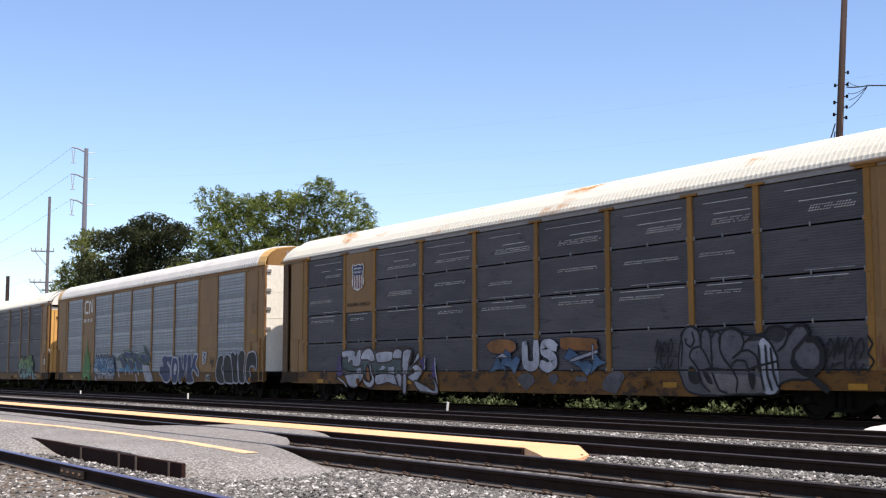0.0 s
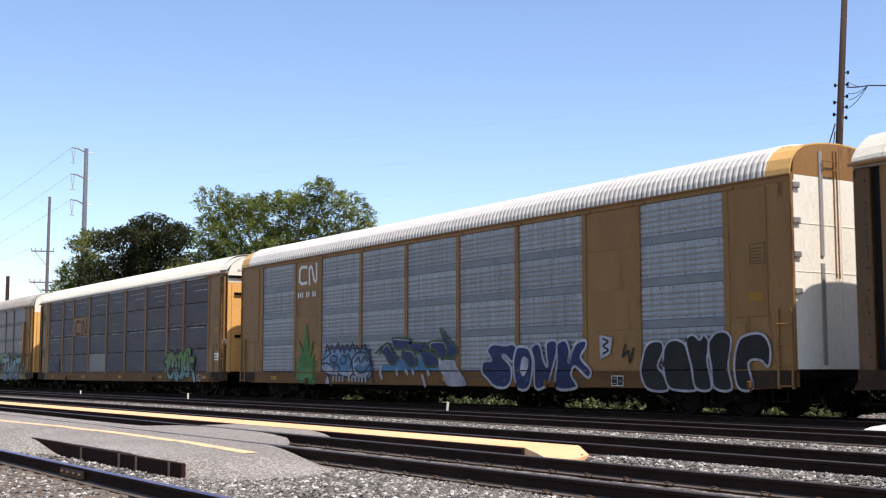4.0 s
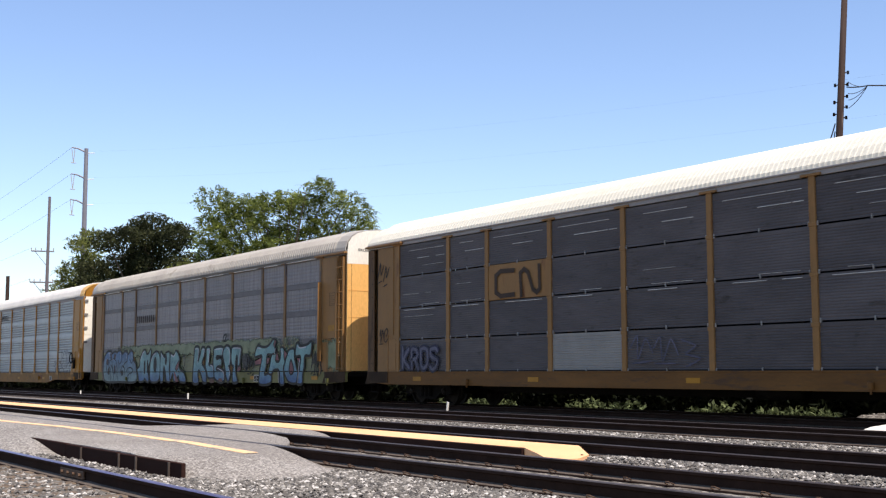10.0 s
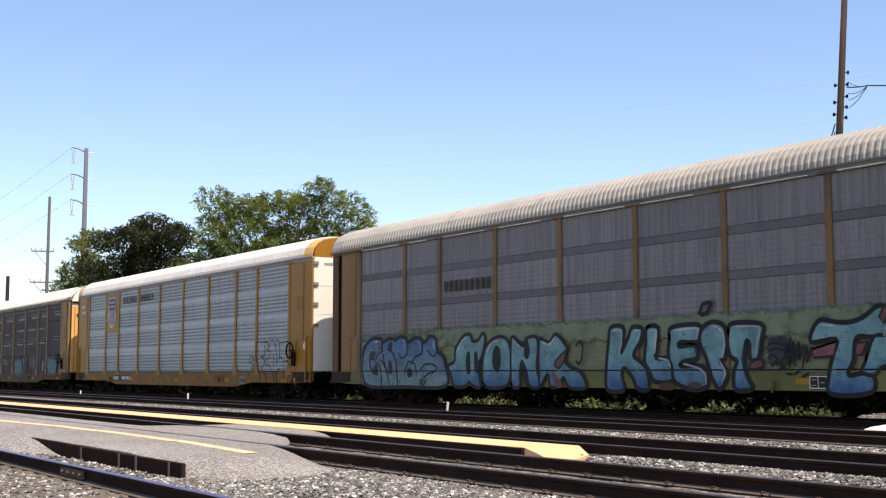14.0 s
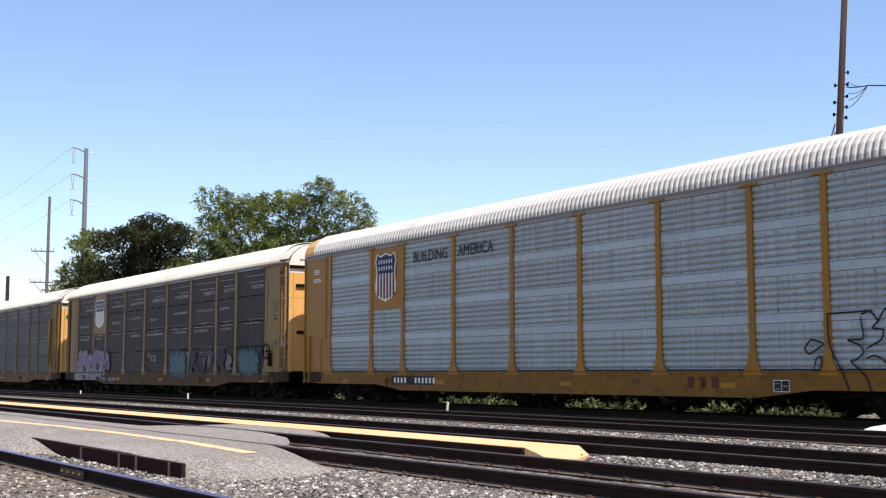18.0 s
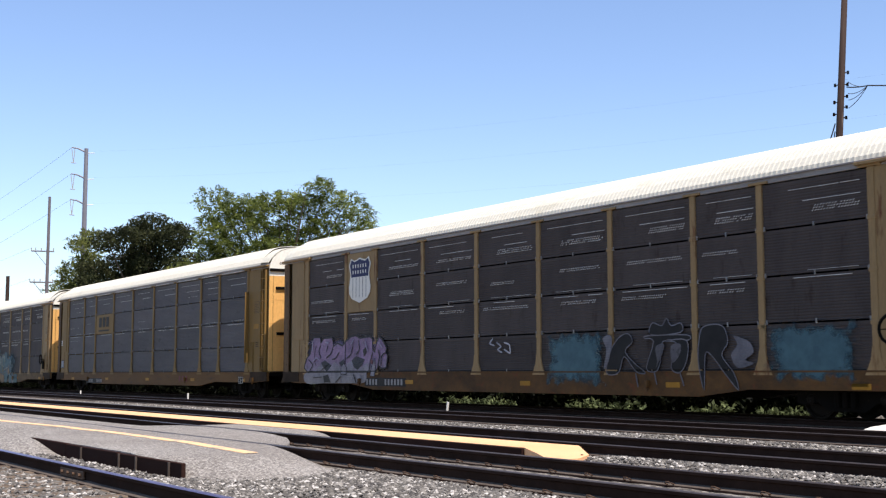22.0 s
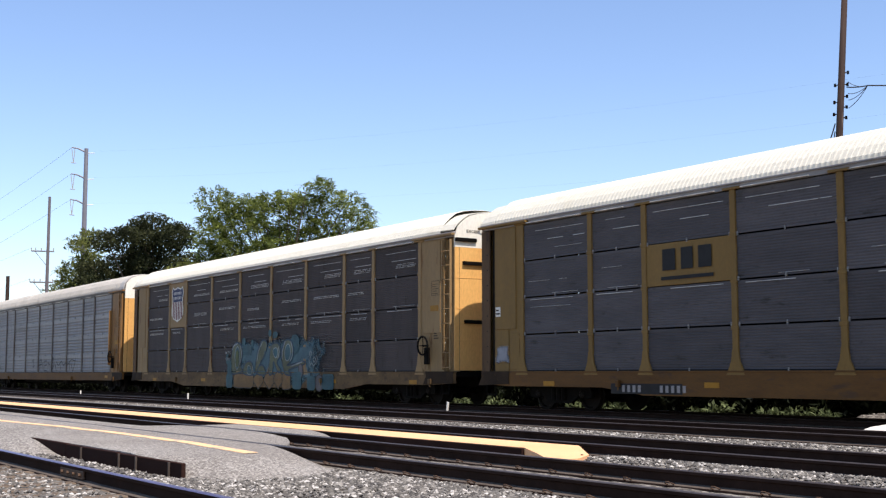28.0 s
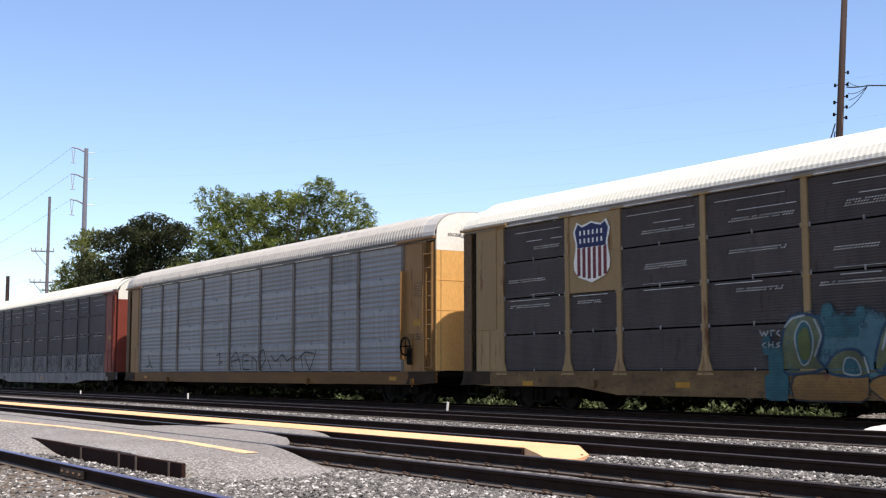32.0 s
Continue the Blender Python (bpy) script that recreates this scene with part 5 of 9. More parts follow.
paint(car, [(21.10, 1.01), (21.02, 1.20), (20.89, 1.01), (20.83, 0.70), (20.97, 0.70), (21.10, 0.85)], sp_orange, sp_black, 0.06, 15, "white and grey-green graffiti letters with maroon outline")
paint(car, [(18.24, 1.24), (17.97, 1.58), (17.86, 1.40), (18.19, 1.22)], sp_white, sp_maroon, 0.05, 16, "white and grey-green graffiti letters with maroon outline", False)
paint(car, [(18.55, 1.06), (18.24, 1.22), (18.07, 1.17), (18.43, 0.99)], sp_greygreen, None, 0.0, 17, "white and grey-green graffiti letters with maroon outline")
paint(car, [(18.31, 1.12), (18.04, 1.21), (17.73, 1.06), (17.80, 0.90), (18.03, 0.72), (18.21, 0.68), (18.55, 0.81), (18.43, 0.90), (18.14, 0.99)], sp_white, sp_maroon, 0.05, 18, "white and grey-green graffiti letters with maroon outline")
paint(car, [(18.18, 0.72), (17.64, 0.61), (17.15, 0.45), (17.04, 0.51), (17.09, 0.68), (17.41, 0.89), (17.22, 0.84), (16.93, 0.62), (16.89, 0.36), (17.43, 0.38), (17.93, 0.44)], sp_white, sp_maroon, 0.05, 19, "white and grey-green graffiti letters with maroon outline")
paint(car, [(17.90, 1.29), (17.61, 1.42), (17.59, 1.17), (17.65, 1.00), (17.76, 1.17)], sp_violet, None, 0.0, 20, "white and grey-green graffiti letters with maroon outline")
paint(car, [(17.21, 1.06), (17.03, 1.38), (17.00, 0.95), (16.95, 0.82), (17.16, 0.86)], sp_violet, None, 0.0, 21, "white and grey-green graffiti letters with maroon outline")
paint(car, [(23.06, 1.22), (22.82, 1.58), (22.75, 1.21), (22.64, 0.93), (22.99, 0.85)], sp_violet, None, 0.0, 22, "white and grey-green graffiti letters with maroon outline")
mark(car, [(17.59, 1.44), (17.58, 1.06)], sp_white, 0.04, 23, "white and grey-green graffiti letters with maroon outline")
mark(car, [(17.03, 1.38), (17.00, 1.00), (16.88, 0.64)], sp_white, 0.045, 24, "white and grey-green graffiti letters with maroon outline")
mark(car, [(22.96, 0.79), (22.61, 0.67), (22.35, 0.51)], sp_white, 0.05, 25, "white and grey-green graffiti letters with maroon outline")
mark(car, [(20.55, 0.90), (20.56, 0.58)], sp_maroon, 0.04, 26, "white and grey-green graffiti letters with maroon outline")
mark(car, [(19.35, 0.90), (19.11, 0.58)], sp_maroon, 0.04, 27, "white and grey-green graffiti letters with maroon outline")
mark(car, [(18.86, 1.65), (18.93, 1.18), (18.85, 0.90), (18.87, 0.49)], sp_maroon, 0.04, 28, "white and grey-green graffiti letters with maroon outline")
mark(car, [(22.56, 1.08), (22.15, 1.00)], sp_maroon, 0.04, 29, "white and grey-green graffiti letters with maroon outline")
mark(car, [(21.41, 1.20), (21.35, 0.93)], sp_maroon, 0.04, 30, "white and grey-green graffiti letters with maroon outline")
letters(car, "US", 11.3, 12.85, 0.98, 1.84, sp_white, sp_black, "white block graffiti letters", 0.26, 0.025, 0.0)
blobs(car, 7, [(13.75, 1.66, 1.35, 0.42, 0, "o", sp_orange), (13.95, 1.22, 0.9, 0.44, 8, "spike"), (13.35, 1.25, 0.8, 0.5, -20, "shard"), (13.7, 1.42, 0.9, 0.14, 0, "spike", sp_white)], sp_lightblue, sp_ink, "blue and orange graffiti", 0.025)
blobs(car, 8, [(10.5, 1.66, 1.5, 0.34, -3, "block", sp_orange), (10.5, 1.22, 1.2, 0.36, -25, "shard"), (9.85, 1.28, 0.7, 0.5, 25, "spike"), (10.3, 1.36, 1.1, 0.10, 12, "block", sp_white), (9.95, 1.45, 0.07, 0.4, 0, "block", sp_white)], sp_lightblue, sp_ink, "blue and orange graffiti", 0.025)
blobs(car, 9, [(12.65, 0.72, 0.75, 0.44, 0, "drop"), (11.5, 0.78, 0.4, 0.30, 0, "drop"), (9.2, 0.70, 0.85, 0.52, 20, "drop"), (10.4, 0.80, 0.45, 0.12, 0, "block")], sp_silver, None, "grey sprayed blot on the sill")
paint(car, [(6.90, 1.71), (6.77, 1.93), (6.59, 1.97), (6.35, 1.87), (6.11, 1.93), (5.96, 1.81), (5.84, 1.85), (5.61, 1.87), (5.31, 1.90), (5.06, 1.76), (4.78, 1.73), (4.50, 1.77), (4.34, 1.88), (4.07, 1.90), (3.87, 1.82), (3.66, 1.90), (3.37, 1.89), (3.30, 1.64), (3.10, 1.64), (2.96, 1.39), (2.97, 1.17), (3.13, 0.93), (3.41, 0.81), (3.76, 0.81), (4.08, 0.72), (4.18, 0.54), (4.59, 0.51), (5.30, 0.50), (5.95, 0.46), (6.46, 0.48), (6.77, 0.58), (6.92, 0.83), (7.01, 1.14)], sp_silver, sp_black, 0.05, 0, "silver bubble graffiti with black outline")
paint(car, [(4.97, 1.61), (4.78, 1.73), (4.50, 1.74), (4.37, 1.88), (4.10, 1.89), (3.90, 1.75), (4.08, 1.57), (4.38, 1.62)], sp_soot, None, 0.0, 1, "silver bubble graffiti with black outline")
paint(car, [(4.63, 1.56), (4.44, 1.67), (4.27, 1.50), (4.16, 1.18), (4.15, 0.60), (4.54, 0.55), (4.62, 1.07)], sp_white, None, 0.0, 2, "white bubble graffiti with black bars")
paint(car, [(6.21, 0.90), (5.28, 0.90), (4.65, 0.86), (4.60, 0.55), (5.29, 0.52), (5.98, 0.50)], sp_sillgrey, None, 0.0, 3, "silver bubble graffiti with black outline")
mark(car, [(6.92, 1.10), (6.87, 1.55), (6.90, 1.81), (6.73, 1.95), (6.52, 1.97), (6.35, 1.82), (6.29, 1.47)], sp_black, 0.05, 4, "silver bubble graffiti with black outline")
mark(car, [(6.78, 1.70), (6.74, 1.58), (6.60, 1.52), (6.50, 1.65), (6.56, 1.85)], sp_black, 0.05, 5, "silver bubble graffiti with black outline")
mark(car, [(6.00, 1.05), (6.16, 1.34), (6.33, 1.52), (6.57, 1.47), (6.65, 1.30), (6.41, 1.05), (6.28, 0.70), (6.05, 0.54)], sp_black, 0.05, 6, "silver bubble graffiti with black outline")
mark(car, [(6.29, 1.47), (6.28, 1.82), (6.14, 1.91), (6.01, 1.78), (5.99, 1.41), (5.97, 1.07)], sp_black, 0.05, 7, "silver bubble graffiti with black outline")
mark(car, [(5.98, 1.71), (5.84, 1.84), (5.71, 1.77), (5.75, 1.53)], sp_black, 0.05, 8, "silver bubble graffiti with black outline")
mark(car, [(5.37, 1.26), (5.14, 1.40), (5.04, 1.59), (5.12, 1.78), (5.35, 1.89), (5.61, 1.85), (5.75, 1.68), (5.72, 1.41), (5.60, 1.22), (5.44, 1.07), (5.25, 0.81), (5.29, 0.54)], sp_black, 0.05, 9, "silver bubble graffiti with black outline")
mark(car, [(5.44, 1.07), (5.27, 1.21), (5.02, 1.19), (4.93, 0.97)], sp_black, 0.05, 10, "silver bubble graffiti with black outline")
mark(car, [(5.14, 1.40), (4.92, 1.42), (4.70, 1.28), (4.65, 1.00)], sp_black, 0.05, 11, "silver bubble graffiti with black outline")
mark(car, [(5.00, 1.59), (4.78, 1.73), (4.50, 1.70), (4.29, 1.53), (4.15, 1.27), (4.13, 1.02)], sp_black, 0.05, 12, "silver bubble graffiti with black outline")
mark(car, [(4.47, 1.74), (4.34, 1.88), (4.04, 1.89), (3.84, 1.77), (3.94, 1.52), (4.12, 1.39)], sp_black, 0.05, 13, "silver bubble graffiti with black outline")
mark(car, [(6.27, 1.00), (6.00, 1.05), (5.60, 1.01)], sp_black, 0.05, 14, "silver bubble graffiti with black outline")
mark(car, [(5.97, 0.95), (5.78, 0.59), (5.55, 0.52)], sp_black, 0.05, 15, "silver bubble graffiti with black outline")
mark(car, [(4.99, 1.00), (4.65, 1.09), (4.16, 1.18)], sp_black, 0.05, 16, "silver bubble graffiti with black outline")
mark(car, [(4.63, 1.51), (4.59, 0.95), (4.51, 0.58)], sp_black, 0.055, 17, "silver bubble graffiti with black outline")
mark(car, [(4.45, 1.51), (4.41, 0.89), (4.30, 0.60)], sp_black, 0.055, 18, "silver bubble graffiti with black outline")
mark(car, [(4.31, 1.46), (4.25, 0.95), (4.14, 0.67)], sp_black, 0.055, 19, "silver bubble graffiti with black outline")
mark(car, [(3.84, 1.72), (3.66, 1.89), (3.43, 1.89), (3.32, 1.73), (3.50, 1.56), (3.71, 1.38), (3.74, 1.18)], sp_black, 0.07, 20, "silver bubble graffiti with black outline")
mark(car, [(3.35, 1.61), (3.16, 1.59), (3.00, 1.39), (3.01, 1.11), (3.18, 0.97), (3.41, 0.93), (3.66, 1.06), (3.74, 1.18)], sp_black, 0.13, 21, "silver bubble graffiti with black outline")
mark(car, [(3.32, 0.89), (3.08, 0.73), (2.89, 0.60)], sp_black, 0.14, 22, "silver bubble graffiti with black outline")
paint(car, [(6.69, 1.01), (6.58, 1.10), (6.41, 0.93), (6.35, 0.75), (6.49, 0.70), (6.66, 0.80)], sp_black, None, 0.0, 23, "silver bubble graffiti with black outline")
paint(car, [(6.24, 0.97), (6.09, 0.93), (5.96, 0.71), (6.11, 0.75)], sp_black, None, 0.0, 24, "silver bubble graffiti with black outline")
paint(car, [(4.93, 0.93), (4.75, 0.90), (4.80, 0.60), (4.89, 0.71)], sp_black, None, 0.0, 25, "silver bubble graffiti with black outline")
tag(car, 4, 1.75, 2.95, 1.0, 1.65, 5, 0.045, sp_black)
tag(car, 5, 7.15, 7.75, 1.1, 1.75, 3, 0.04, sp_black)

# light panels, a pale emblem and a long run of blue graffiti
car, wh = build_car("brown-yellow car carrier with light steel panels covered in graffiti", dict(panel=galv_worn, pitch=0.125, bead=0.022, gap=0.004, band=0.2, bandmat=band_grey, strap=True, body=yellow, post=yellow, sill=sill_yellow, eave=yellow, roof=roof_galv, hood=hood_yellow, door=door_white, door_top=yellow, boards={7: (0, 1, 2, 3), 1: (0, 1, 2, 3)}, solid=True, excess=False, split=5.0, plate_at=5.4, crown=0.97))
TRAIN["B"] = (car, wh)
emblem_worm(car, 20.95, 22.35, 4.05, 4.72, white_plain, -SIDE - 0.004, "pale one-line emblem")
mark_bars(car, 20.95, 22.4, 3.6, 3.78, 9, (3, 6), white_plain, -SIDE - 0.004)
mark_bars(car, 17.3, 19.7, 0.66, 0.86, 11, (4,), eave_grey, -SIDE - 0.03)
leaf = Geo()
for a, l in ((90, 1.35), (60, 0.95), (120, 0.95), (32, 0.7), (148, 0.7), (5, 0.45), (175, 0.45)):
    ca, sa = math.cos(radians(a)), math.sin(radians(a))
    bx, bz = HALF - 21.72, 1.15
    P = lambda u, v: (bx + ca * u * l * 1.15 - sa * v * l * 0.13, bz + sa * u * l * 1.15 + ca * v * l * 0.13)
    leaf.prism([P(0, 0), P(0.25, 0.8), P(0.5, 1), P(0.75, 0.6), P(1, 0), P(0.75, -0.6), P(0.5, -1), P(0.25, -0.8)], -SIDE - 0.01 - a * 0.00002, -SIDE - 0.004)
part("graffiti", leaf, sp_leaf, car, "green sprayed leaf")
patch(car, 21, 21.0, 22.5, 0.62, 1.35, os_leaf, "green overspray", 0.005)
paint(car, [(20.52, 1.10), (20.40, 1.45), (20.17, 1.69), (19.72, 1.76), (18.87, 1.74), (18.05, 1.75), (17.46, 1.67), (17.18, 1.34), (17.09, 1.02), (17.29, 0.80), (18.07, 0.74), (18.88, 0.84), (19.96, 0.90)], sp_sky, sp_navy, 0.05, 0, "light blue graffiti with navy outline")
paint(car, [(20.18, 1.12), (19.52, 1.23), (18.88, 1.06), (18.37, 0.93), (17.67, 0.95), (17.28, 1.08), (17.32, 0.85), (18.07, 0.79), (18.88, 0.90), (19.92, 0.95)], sp_white, None, 0.0, 1, "light blue graffiti with navy outline")
paint(car, [(19.95, 1.20), (19.45, 1.62), (19.20, 1.30), (18.75, 1.62), (18.45, 1.20), (18.75, 0.98), (19.30, 1.05)], sp_cyan, None, 0.0, 1.4, "light blue graffiti with navy outline")
paint(car, [(18.25, 1.10), (18.05, 1.22), (17.60, 1.15), (17.30, 1.28), (17.22, 1.05), (17.70, 0.90)], sp_cyan, None, 0.0, 1.5, "light blue graffiti with navy outline")
mark(car, [(20.26, 1.61), (20.12, 1.90), (19.95, 1.66), (19.77, 1.88), (19.60, 1.62), (19.37, 1.94), (19.21, 1.64)], sp_ink, 0.08, 2, "light blue graffiti with navy outline")
mark(car, [(19.21, 1.64), (19.03, 1.86), (18.91, 1.61), (18.74, 1.89), (18.54, 1.66), (18.37, 1.92), (18.17, 1.65)], sp_ink, 0.08, 3, "light blue graffiti with navy outline")
mark(car, [(18.17, 1.65), (18.04, 1.83), (17.85, 1.64), (17.57, 1.87), (17.42, 1.61), (17.13, 1.69)], sp_ink, 0.08, 4, "light blue graffiti with navy outline")
mark(car, [(20.40, 1.41), (20.04, 1.54), (19.82, 1.63)], sp_ink, 0.06, 5, "light blue graffiti with navy outline")
mark(car, [(20.54, 1.24), (20.18, 1.29), (19.91, 1.23)], sp_ink, 0.06, 6, "light blue graffiti with navy outline")
mark(car, [(19.91, 1.40), (19.73, 1.54), (19.42, 1.48), (19.47, 1.31), (19.78, 1.29), (19.91, 1.40)], sp_ink, 0.06, 7, "light blue graffiti with navy outline")
mark(car, [(19.17, 1.34), (19.04, 1.53), (18.79, 1.47), (18.83, 1.28), (19.09, 1.25), (19.21, 1.42)], sp_ink, 0.06, 8, "light blue graffiti with navy outline")
mark(car, [(18.30, 0.95), (18.38, 1.36), (18.09, 1.59), (17.58, 1.61), (17.23, 1.34), (17.17, 1.02), (17.48, 0.79), (18.03, 0.79), (18.30, 0.95)], sp_ink, 0.06, 9, "light blue graffiti with navy outline")
mark(car, [(18.18, 1.11), (17.86, 0.95), (17.47, 1.03), (17.24, 1.21)], sp_ink, 0.06, 10, "light blue graffiti with navy outline")
mark(car, [(18.18, 1.30), (17.97, 1.46), (17.82, 1.30)], sp_ink, 0.06, 11, "light blue graffiti with navy outline")
mark(car, [(17.70, 1.32), (17.54, 1.48), (17.35, 1.32)], sp_ink, 0.06, 12, "light blue graffiti with navy outline")
mark(car, [(19.61, 1.06), (19.65, 1.18), (19.43, 1.23), (19.22, 1.12), (19.31, 0.93), (18.68, 0.79), (18.27, 0.93)], sp_ink, 0.06, 13, "light blue graffiti with navy outline")
mark(car, [(18.66, 1.58), (18.42, 1.36), (18.46, 1.09)], sp_ink, 0.06, 14, "light blue graffiti with navy outline")
mark(car, [(20.05, 0.90), (19.92, 0.62), (19.75, 0.54)], sp_ink, 0.07, 15, "light blue graffiti with navy outline")
mark(car, [(17.09, 0.95), (16.99, 0.64)], sp_ink, 0.07, 16, "light blue graffiti with navy outline")
paint(car, [(20.19, 0.61), (20.05, 0.84), (19.92, 0.62)], sp_white, None, 0.0, 17, "light blue graffiti with navy outline")
paint(car, [(16.53, 1.05), (16.35, 1.20), (15.74, 1.20), (15.46, 1.37), (15.09, 1.32), (14.63, 1.17), (14.31, 1.19), (14.27, 1.52), (14.05, 1.49), (13.94, 1.18), (13.21, 1.13), (13.18, 1.01), (14.80, 1.00), (16.50, 1.00)], sp_cyan, None, 0.0, 0, "light blue sprayed fill")
paint(car, [(16.52, 1.69), (16.11, 1.88), (15.87, 1.63), (15.53, 1.37), (15.71, 1.20), (16.02, 1.28), (16.27, 1.51)], sp_navy, sp_edge, 0.07, 1, "navy graffiti blocks with green and white edge")
paint(car, [(15.83, 1.95), (15.69, 2.02), (14.84, 1.97), (14.78, 1.70), (15.08, 1.66), (15.66, 1.70)], sp_navy, sp_edge, 0.07, 2, "navy graffiti blocks with green and white edge")
paint(car, [(15.15, 1.66), (14.82, 1.63), (14.53, 1.40), (14.41, 1.19), (14.80, 1.17), (15.06, 1.32), (15.26, 1.44)], sp_navy, sp_edge, 0.07, 3, "navy graffiti blocks with green and white edge")
paint(car, [(14.84, 1.85), (14.04, 1.82), (13.79, 1.75), (13.83, 1.61), (14.17, 1.54), (14.46, 1.57), (14.72, 1.67)], sp_navy, sp_edge, 0.07, 4, "navy graffiti blocks with green and white edge")
paint(car, [(14.17, 1.59), (13.83, 1.63), (13.29, 1.41), (13.27, 1.16), (13.84, 1.14), (13.99, 1.37)], sp_navy, sp_edge, 0.07, 5, "navy graffiti blocks with green and white edge")
paint(car, [(13.67, 1.81), (13.51, 1.88), (12.89, 1.86), (12.75, 1.63), (12.88, 1.40), (13.23, 1.43), (13.28, 1.59), (13.64, 1.67)], sp_navy, sp_edge, 0.07, 6, "navy graffiti blocks with green and white edge")
paint(car, [(13.11, 2.24), (12.91, 2.09), (12.49, 1.79), (12.19, 1.61), (12.28, 1.46), (12.65, 1.38), (12.79, 1.40), (12.72, 1.63), (12.92, 1.90)], sp_navy, sp_edge, 0.07, 7, "navy graffiti blocks with green and white edge")
mark(car, [(16.44, 1.66), (16.11, 1.83), (15.91, 1.63)], sp_white, 0.025, 8, "navy graffiti blocks with green and white edge")
mark(car, [(15.76, 1.72), (15.79, 1.92), (15.65, 1.98), (14.84, 1.93)], sp_white, 0.025, 9, "navy graffiti blocks with green and white edge")
mark(car, [(13.61, 1.67), (13.64, 1.79), (13.48, 1.84), (12.92, 1.82), (12.78, 1.63)], sp_white, 0.025, 10, "navy graffiti blocks with green and white edge")
mark(car, [(15.08, 1.63), (14.62, 1.57), (14.43, 1.40)], sp_white, 0.025, 11, "navy graffiti blocks with green and white edge")
paint(car, [(13.17, 1.38), (12.97, 1.29), (12.88, 1.33), (12.37, 1.30), (12.26, 1.17), (12.10, 1.00), (11.84, 0.78), (11.79, 0.60), (12.68, 0.59), (12.90, 0.84), (13.12, 1.06)], sp_white, None, 0.0, 12, "white sprayed blob")
mark(car, [(16.49, 1.15), (16.54, 0.95), (16.43, 0.80)], sp_white, 0.13, 13, "navy graffiti blocks with green and white edge")
mark(car, [(15.54, 1.05), (15.51, 0.90)], sp_white, 0.13, 14, "navy graffiti blocks with green and white edge")
mark(car, [(15.00, 1.02), (14.90, 0.93)], sp_white, 0.13, 15, "navy graffiti blocks with green and white edge")
mark(car, [(13.76, 1.00), (13.70, 0.90)], sp_white, 0.13, 16, "navy graffiti blocks with green and white edge")
mark(car, [(14.07, 0.88), (13.89, 0.58)], sp_white, 0.13, 17, "navy graffiti blocks with green and white edge")
mark(car, [(14.61, 1.02), (14.55, 0.93)], sp_white, 0.13, 18, "navy graffiti blocks with green and white edge")
mark(car, [(16.81, 1.57), (16.63, 1.67), (16.48, 1.77), (16.59, 1.56)], sp_edge, 0.08, 19, "navy graffiti blocks with green and white edge")
paint(car, [(10.99, 0.96), (10.93, 1.26), (10.54, 1.29), (10.74, 1.55), (10.48, 1.73), (9.91, 1.69), (9.54, 1.72), (9.36, 1.51), (9.60, 1.25), (9.91, 1.42), (10.04, 1.39), (9.66, 1.12), (9.66, 0.76), (9.91, 0.56), (10.41, 0.59), (10.73, 0.79)], sp_navy, sp_white, 0.07, 0, "navy graffiti letters with white outline")
paint(car, [(9.36, 0.56), (9.54, 1.12), (9.42, 1.58), (9.12, 1.64), (8.82, 1.54), (8.70, 1.15), (8.88, 0.57)], sp_navy, sp_white, 0.07, 1, "navy graffiti letters with white outline")
paint(car, [(9.18, 1.28), (9.06, 1.38), (8.88, 1.28), (8.94, 1.02), (9.12, 0.86), (9.24, 1.02)], sp_white, None, 0.0, 2, "navy graffiti letters with white outline")
paint(car, [(8.59, 0.57), (8.64, 1.28), (8.76, 1.60), (8.41, 1.69), (8.24, 1.28), (8.07, 1.12), (8.12, 1.69), (7.78, 1.78), (7.67, 1.59), (7.84, 1.11), (8.13, 0.64)], sp_navy, sp_white, 0.07, 3, "navy graffiti letters with white outline")
paint(car, [(7.73, 0.58), (7.67, 1.27), (7.67, 1.67), (7.34, 1.77), (7.17, 1.50), (7.23, 1.19), (6.96, 1.65), (6.58, 1.75), (6.53, 1.60), (6.74, 1.32), (6.37, 1.02), (6.48, 0.83), (6.96, 1.11), (7.12, 0.89), (6.91, 0.59)], sp_navy, sp_white, 0.07, 4, "navy graffiti letters with white outline")
paint(car, [(6.03, 1.86), (5.55, 1.79), (5.65, 1.40), (6.01, 1.26)], sp_white, None, 0.0, 0, "white sprayed mark", False)
mark(car, [(5.90, 1.77), (5.70, 1.70), (5.90, 1.59), (5.70, 1.49), (5.90, 1.41)], sp_black, 0.05, 1, "black hand-drawn tag")
mark(car, [(5.10, 1.62), (5.20, 1.32), (5.00, 1.47), (4.96, 1.17), (4.81, 1.54)], sp_black, 0.05, 2, "black hand-drawn tag")
paint(car, [(4.57, 0.92), (4.52, 1.24), (4.38, 1.56), (4.14, 1.67), (3.86, 1.64), (3.82, 1.44), (4.01, 1.10), (3.83, 0.93), (3.69, 0.56), (4.34, 0.58)], sp_black, sp_white, 0.055, 3, "black graffiti with white outline")
paint(car, [(3.82, 1.10), (3.77, 1.52), (3.50, 1.69), (3.14, 1.60), (3.01, 1.34), (2.89, 0.95), (2.76, 0.59), (3.38, 0.56), (3.69, 0.67)], sp_black, sp_white, 0.055, 4, "black graffiti with white outline")
